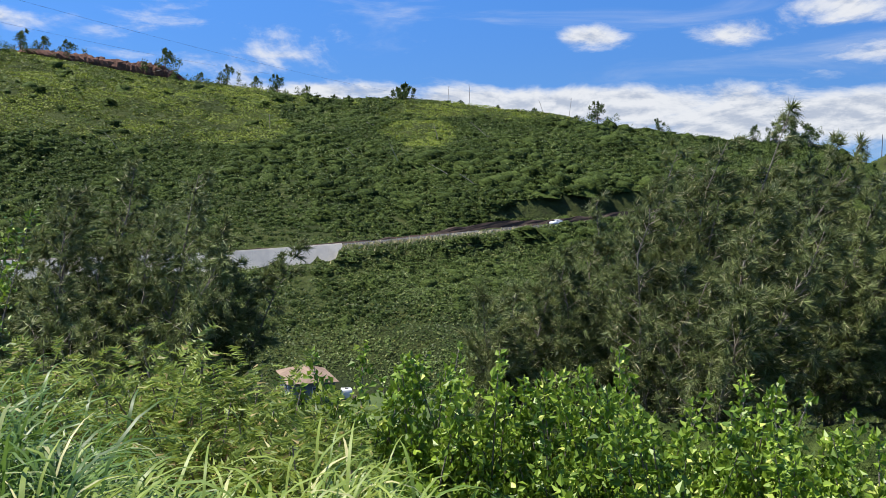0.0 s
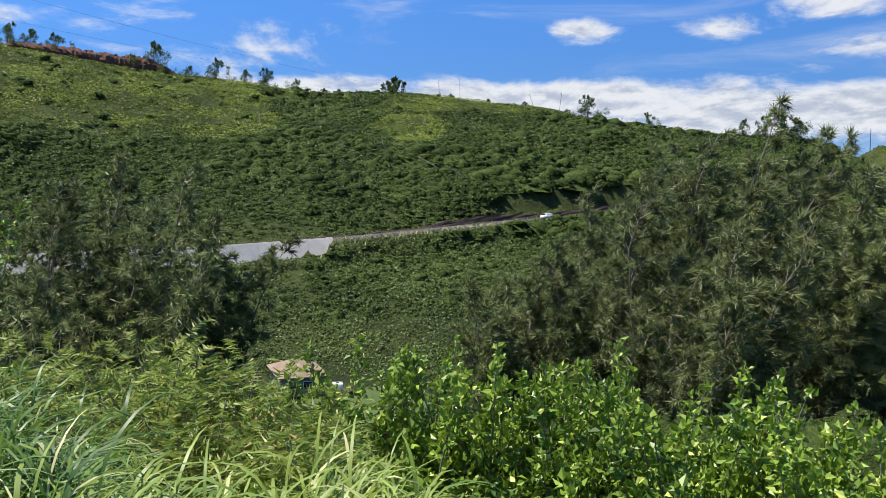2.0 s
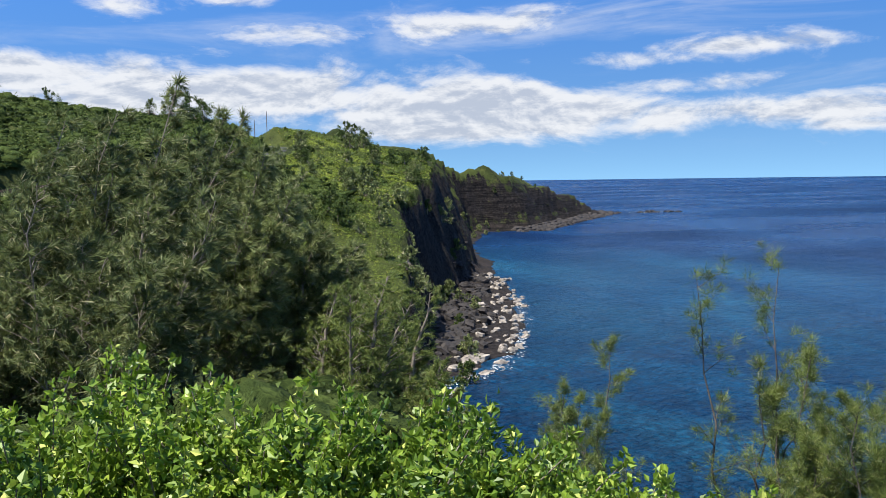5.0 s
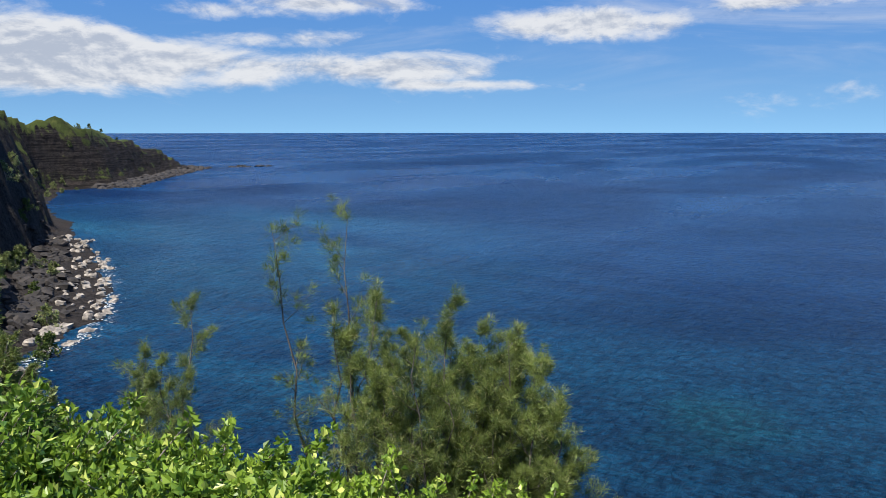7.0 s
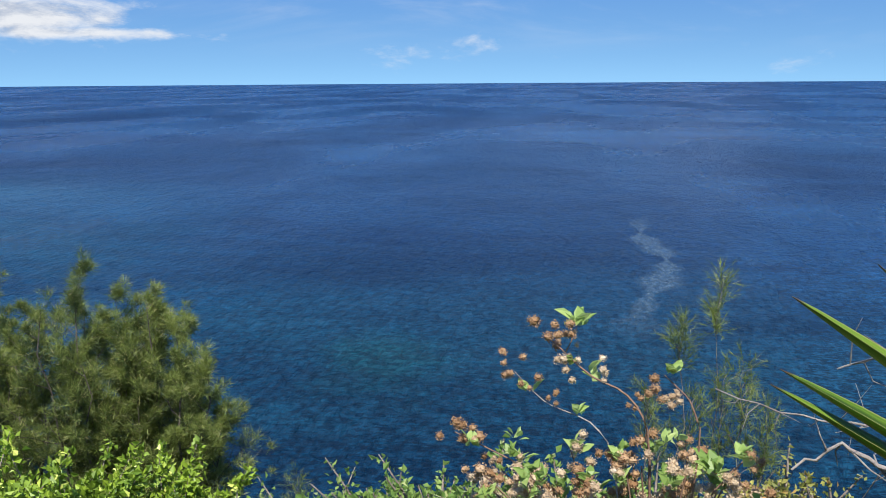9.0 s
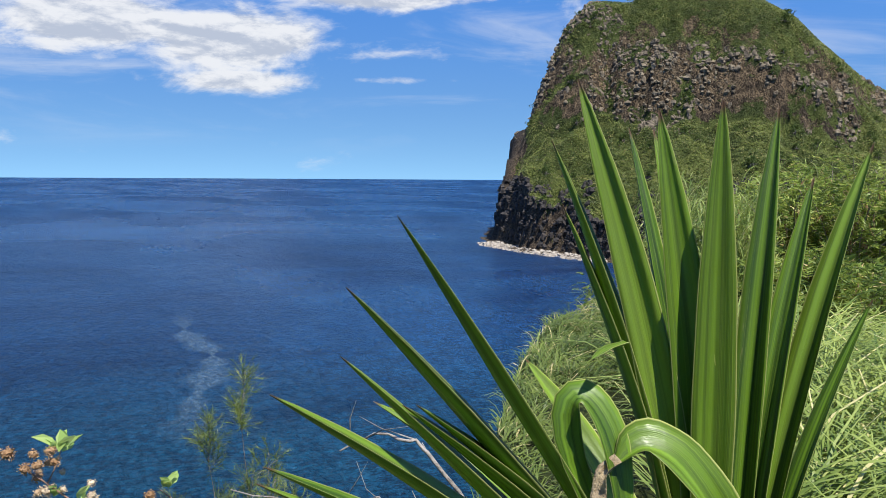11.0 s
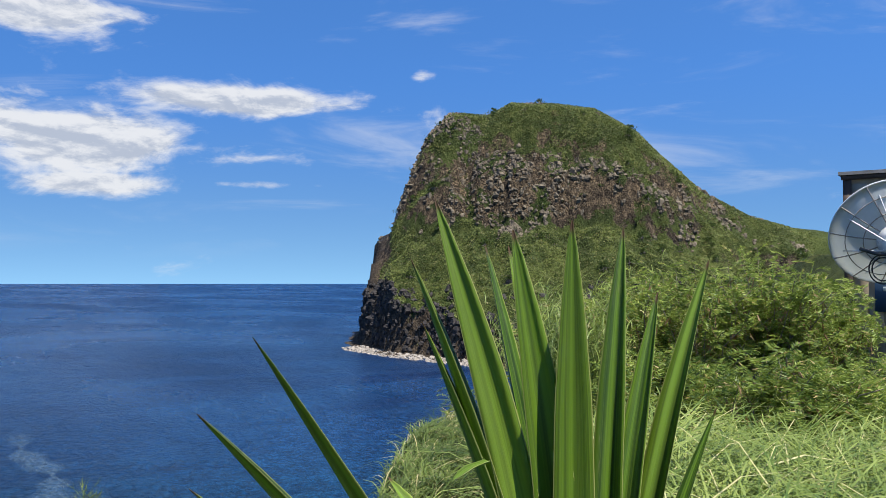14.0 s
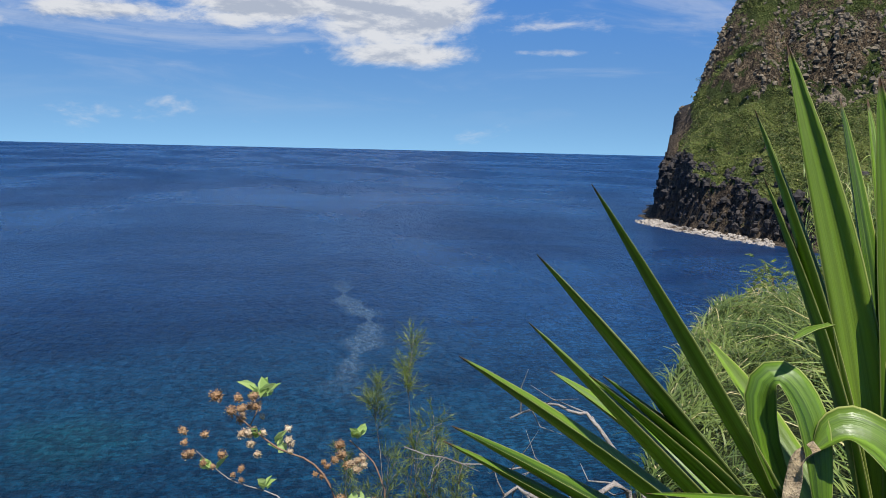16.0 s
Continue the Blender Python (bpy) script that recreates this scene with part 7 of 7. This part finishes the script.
def rocks():
    rng = np.random.default_rng(23)
    meshes = []
    for k in range(6):
        me = lumpy(Geo(), (0, 0, 0), (1.0, 0.8, 0.6), np.random.default_rng(70 + k), 5, 8, 0.28).mesh("boulder", False)
        meshes.append(me)
    count = 0
    while count < 290:
        az, d = rng.uniform(29.5, 38), rng.uniform(165, 385)
        x, y = d * math.sin(radians(az)), d * math.cos(radians(az))
        dc = float(inside_coast(np.array([x]), np.array([y]))[0])
        if not -3 < dc < 24:
            continue
        pale = dc < rng.uniform(5, 15)
        size = rng.uniform(0.6, 1.9) * (1.5 if not pale else 1.0)
        me = meshes[count % 3 + (0 if pale else 3)]
        ob = new("boulder", me)
        if not me.materials:
            me.materials.append(MAT["rock_pale" if pale else "rock_dark"])
        z = max(float(land(np.array([x]), np.array([y]))[0]), -0.6)
        ob.matrix_world = Matrix.Translation((x, y, z + size * 0.15)) @ Euler((rng.uniform(-.4, .4), rng.uniform(-.4, .4), rng.uniform(0, 6.28))).to_matrix().to_4x4() @ Matrix.Scale(size, 4)
        tagged(ob, "pale sea-washed boulder at the water's edge" if pale else "dark lava boulder under the sea cliff", "boulder", "boulders on the shore")
        count += 1
    # the stony foot of the head and the point, too far to tell stone from stone
    for name, a0, a1, d0, d1, n, size in (("shore_stones", 112.4, 124, 440, 570, 700, (0.4, 1.8)), ("point_rocks", 36, 43.5, 640, 1060, 500, (1.5, 6))):
        g = Geo()
        made = 0
        while made < n:
            az, d = rng.uniform(a0, a1, 400), rng.uniform(d0, d1, 400)
            x, y = d * np.sin(np.radians(az)), d * np.cos(np.radians(az))
            dc = inside_coast(x, y)
            for xx, yy, q in zip(x, y, dc):
                if (-7 if name == "shore_stones" else -12) < q < 9 and made < n:
                    s = rng.uniform(*size) * (1 if q > -3 else 0.7)
                    lumpy(g, (xx, yy, max(0.0, 0.12 * q)), (s, s * 0.8, s * 0.5), rng, 4, 6, 0.3)
                    made += 1
        tagged(part(name, g, "rock_pale" if name == "shore_stones" else "rock_dark", smooth=False), "pale stones along the foot of the rocky head" if name == "shore_stones" else "dark jagged lava rocks along the point", "rocks", kind="stuff")
    for az, d, s in ((44.4, 1045, 6), (45.0, 1050, 9), (45.5, 1050, 5), (46.2, 1060, 8), (46.8, 1062, 6)):
        p = bearing(az, d, -0.4)
        ob = new("sea_rock", lumpy(Geo(), (0, 0, 0), (s, s * 0.7, s * 0.32), rng, 6, 10, 0.35).mesh("sea_rock", False))
        ob.data.materials.append(MAT["rock_dark"])
        ob.matrix_world = Matrix.Translation(p)
        tagged(ob, "low black rock awash off the point", "rock", "rocks off the point")
    # surf
    g = Geo()
    for a0, a1, d0, d1, n, size in ((30.5, 38, 170, 300, 420, 0.45), (112, 124, 445, 575, 160, 0.9), (36, 47, 600, 1075, 130, 1.4)):
        made = 0
        while made < n:
            az, d = rng.uniform(a0, a1, 300), rng.uniform(d0, d1, 300)
            x, y = d * np.sin(np.radians(az)), d * np.cos(np.radians(az))
            dc = inside_coast(x, y)
            off = np.min([np.hypot(x - bearing(q, w).x, y - bearing(q, w).y) for q, w in ((44.4, 1045), (45.2, 1050), (46.2, 1060), (46.8, 1062))], axis=0)
            for xx, yy, q, o in zip(x, y, dc, off):
                if (-9 < q < 0 and q > -5 and rng.random() < math.exp(q / 1.6) or o < 16) and made < n:
                    m = 7
                    ang = np.arange(m) * 2 * np.pi / m
                    r = size * rng.uniform(0.3, 1.1, m) * rng.uniform(0.5, 1.2)
                    st = rng.uniform(0.4, 1.0)
                    tw = rng.uniform(0, 3.14)
                    px, py = r * np.cos(ang), r * np.sin(ang) * st
                    v = np.stack([xx + px * np.cos(tw) - py * np.sin(tw), yy + px * np.sin(tw) + py * np.cos(tw), np.full(m, 0.06 + 0.1 * rng.random())], 1)
                    g.add(v, np.arange(m)[None])
                    made += 1
    tagged(part("surf", g, "foam", smooth=False), "white broken surf round the rocks", "surf", kind="stuff")


rocks()


def head_cover():
    """Outcrops that stand out of the head's rock belt, and the low leafy cover of its grassy parts."""
    rng = np.random.default_rng(37)
    n = 60000
    az, d = rng.uniform(116.5, 146, n), rng.uniform(440, 700, n)
    x, y = d * np.sin(np.radians(az)), d * np.cos(np.radians(az))
    z = land(x, y)
    slope = np.hypot(land(x + 2, y) - land(x - 2, y), land(x, y + 2) - land(x, y - 2)) / 4
    patch = fbm(x, y, 34, 4, 2.0) + 0.6 * fbm(x, y, 9, 2, 5.0)
    belt = smooth(z, 84, 104) * smooth(z, 150, 124)
    rocky = (1.3 * patch + 0.42 * belt + 0.25 * smooth(slope, 0.6, 1.4) > 0.60) & (z > 66) & (slope > 0.35) | (z > 3) & (z < 45) & (slope > 1.3)
    for name, label, mat, pick in (("outcrops", "broken tan and grey rock outcrops on the head", "head_rock", rocky & (z > 60)), ("cliff_blocks", "dark lava blocks in the sea cliff of the head", "rock_dark", rocky & (z < 60))):
        g = Geo()
        for xx, yy, zz in zip(x[pick][:2200], y[pick][:2200], z[pick][:2200]):
            q = 0.5 + 1.5 * rng.random() ** 2
            lumpy(g, (xx, yy, zz - 0.25 * q), (q * rng.uniform(0.7, 1.5), q * rng.uniform(0.7, 1.5), q * rng.uniform(0.6, 1.5)), rng, 4, 6, 0.42)
        tagged(part(name, g, mat, smooth=False), label, "rocks", kind="stuff")
    green = ~rocky & (z > 24) & (slope < 2.0) & (-0.6136 * x - 0.7896 * y > -108)
    x, y, z, patch = x[green], y[green], z[green], patch[green]
    m = 5
    n = len(x)
    spread = rng.normal(size=(n, m, 2)) * 1.2
    px, py = (x[:, None] + spread[..., 0]).ravel(), (y[:, None] + spread[..., 1]).ravel()
    p = np.stack([px, py, land(px, py) + rng.uniform(0.1, 0.9, n * m)], 1)
    leaf = rng.uniform(0.6, 1.5, n * m)
    tagged(part("head_grass", scales(Geo(), p, np.tile([-0.4, 0.3, 1.0], (n * m, 1)), leaf, leaf * 0.7, rng, 0.6), "head_green", smooth=False), "short green grass and low leaves on the rocky head", "grass", kind="stuff")


MAT["head_rock"] = plain("head_rock", (0.070, 0.055, 0.038), (0.22, 0.178, 0.122), 0.95, 1.2, 0, 0.4)
MAT["head_green"] = leafy("head_green", (0.034, 0.056, 0.014), (0.155, 0.180, 0.044), (0.22, 0.20, 0.08), 0.15, 0.12, 0.05, share=0.5)
head_cover()


def red_bank():
    """The bare red cut on the skyline."""
    rng = np.random.default_rng(29)
    g = Geo()
    for az in np.arange(-34.5, -25.2, 0.28):
        p = on_land(az, 392 - (az + 34) * 1.2, 0.5)
        h = float(np.interp(az, (-34.5, -31, -28.5, -27.2, -26, -25.2), (2.0, 3.2, 4.2, 5.4, 3.4, 0.8)))
        lumpy(g, (p.x, p.y, p.z + h * 0.3), (3.0, 2.6, h * rng.uniform(0.8, 1.05)), rng, 6, 9, 0.2)
    tagged(part("red_bank", g, "red_soil", smooth=False), "bare bank of red-brown earth on the ridge", "earth bank", kind="structure")


red_bank()


# ---- the pale slick that winds over the sea, and a shoal's broken light ----
def slick():
    m, k, p = material("slick")
    pos = k.add("ShaderNodeNewGeometry").outputs["Position"]
    grain = k.noise(0.5, 8, 0.75, k.mapped(pos, (1.0, 1.8, 1.0)))
    uv = k.add("ShaderNodeSeparateXYZ", {0: k.add("ShaderNodeUVMap").outputs[0]})
    edge = k.math("SUBTRACT", 0.5, k.math("ABSOLUTE", k.math("SUBTRACT", uv.outputs[0], 0.5)))
    ends = k.math("MULTIPLY", k.span(uv.outputs[1], 0.0, 0.25), k.span(uv.outputs[1], 1.0, 0.7))
    k.put(p.inputs["Base Color"], k.mix(grain, (0.05, 0.11, 0.19), (0.14, 0.22, 0.30)))
    p.inputs["Roughness"].default_value = 0.5
    fac = k.math("MULTIPLY", k.math("MULTIPLY", k.span(edge, 0.0, 0.35), ends), k.span(grain, 0.38, 0.66, 0.1, 0.55))
    mix = k.add("ShaderNodeMixShader", {0: fac, 1: k.add("ShaderNodeBsdfTransparent").outputs[0], 2: p.outputs[0]})
    k.put(m.node_tree.nodes["Material Output"].inputs[0], mix.outputs[0])
    MAT["slick"] = m
    line = np.array([bearing(a, 45 / math.tan(radians(e))) for a, e in ((95.6, 8.6), (95.4, 9.6), (95.7, 10.6), (97.3, 11.6), (97.5, 12.6), (96.3, 14.2), (95.6, 16.0), (95.2, 18.0))])[:, :2]
    t = np.linspace(0, 1, 60)
    kn = np.linspace(0, 1, len(line))
    pts = np.stack([np.interp(t, kn, line[:, i]) for i in range(2)], 1)
    for _ in range(8):
        pts[1:-1] = (pts[:-2] + 2 * pts[1:-1] + pts[2:]) / 4
    d = unit(np.gradient(pts, axis=0))
    w = 4.0 + 2.0 * np.sin(t * 23) + 1.5 * np.sin(t * 51)
    side = np.stack([-d[:, 1], d[:, 0]], 1)
    v = np.stack([pts + side * w[:, None], pts - side * w[:, None]], 1).reshape(-1, 2)
    n = len(t)
    q = np.arange(n - 1)
    g = Geo().add(np.column_stack([v, np.full(len(v), 0.05)]), np.stack([2 * q, 2 * q + 1, 2 * q + 3, 2 * q + 2], 1))
    me = g.mesh("foam_streak")
    uv = me.uv_layers.new(name="map")
    idx = np.zeros(len(me.loops), np.int32)
    me.loops.foreach_get("vertex_index", idx)
    uv.data.foreach_set("uv", np.stack([idx % 2, t[idx // 2]], 1).astype(np.float32).ravel())
    tagged(part("foam_streak", me, "slick"), "pale winding foam streak on the blue sea", "foam", kind="stuff")


slick()
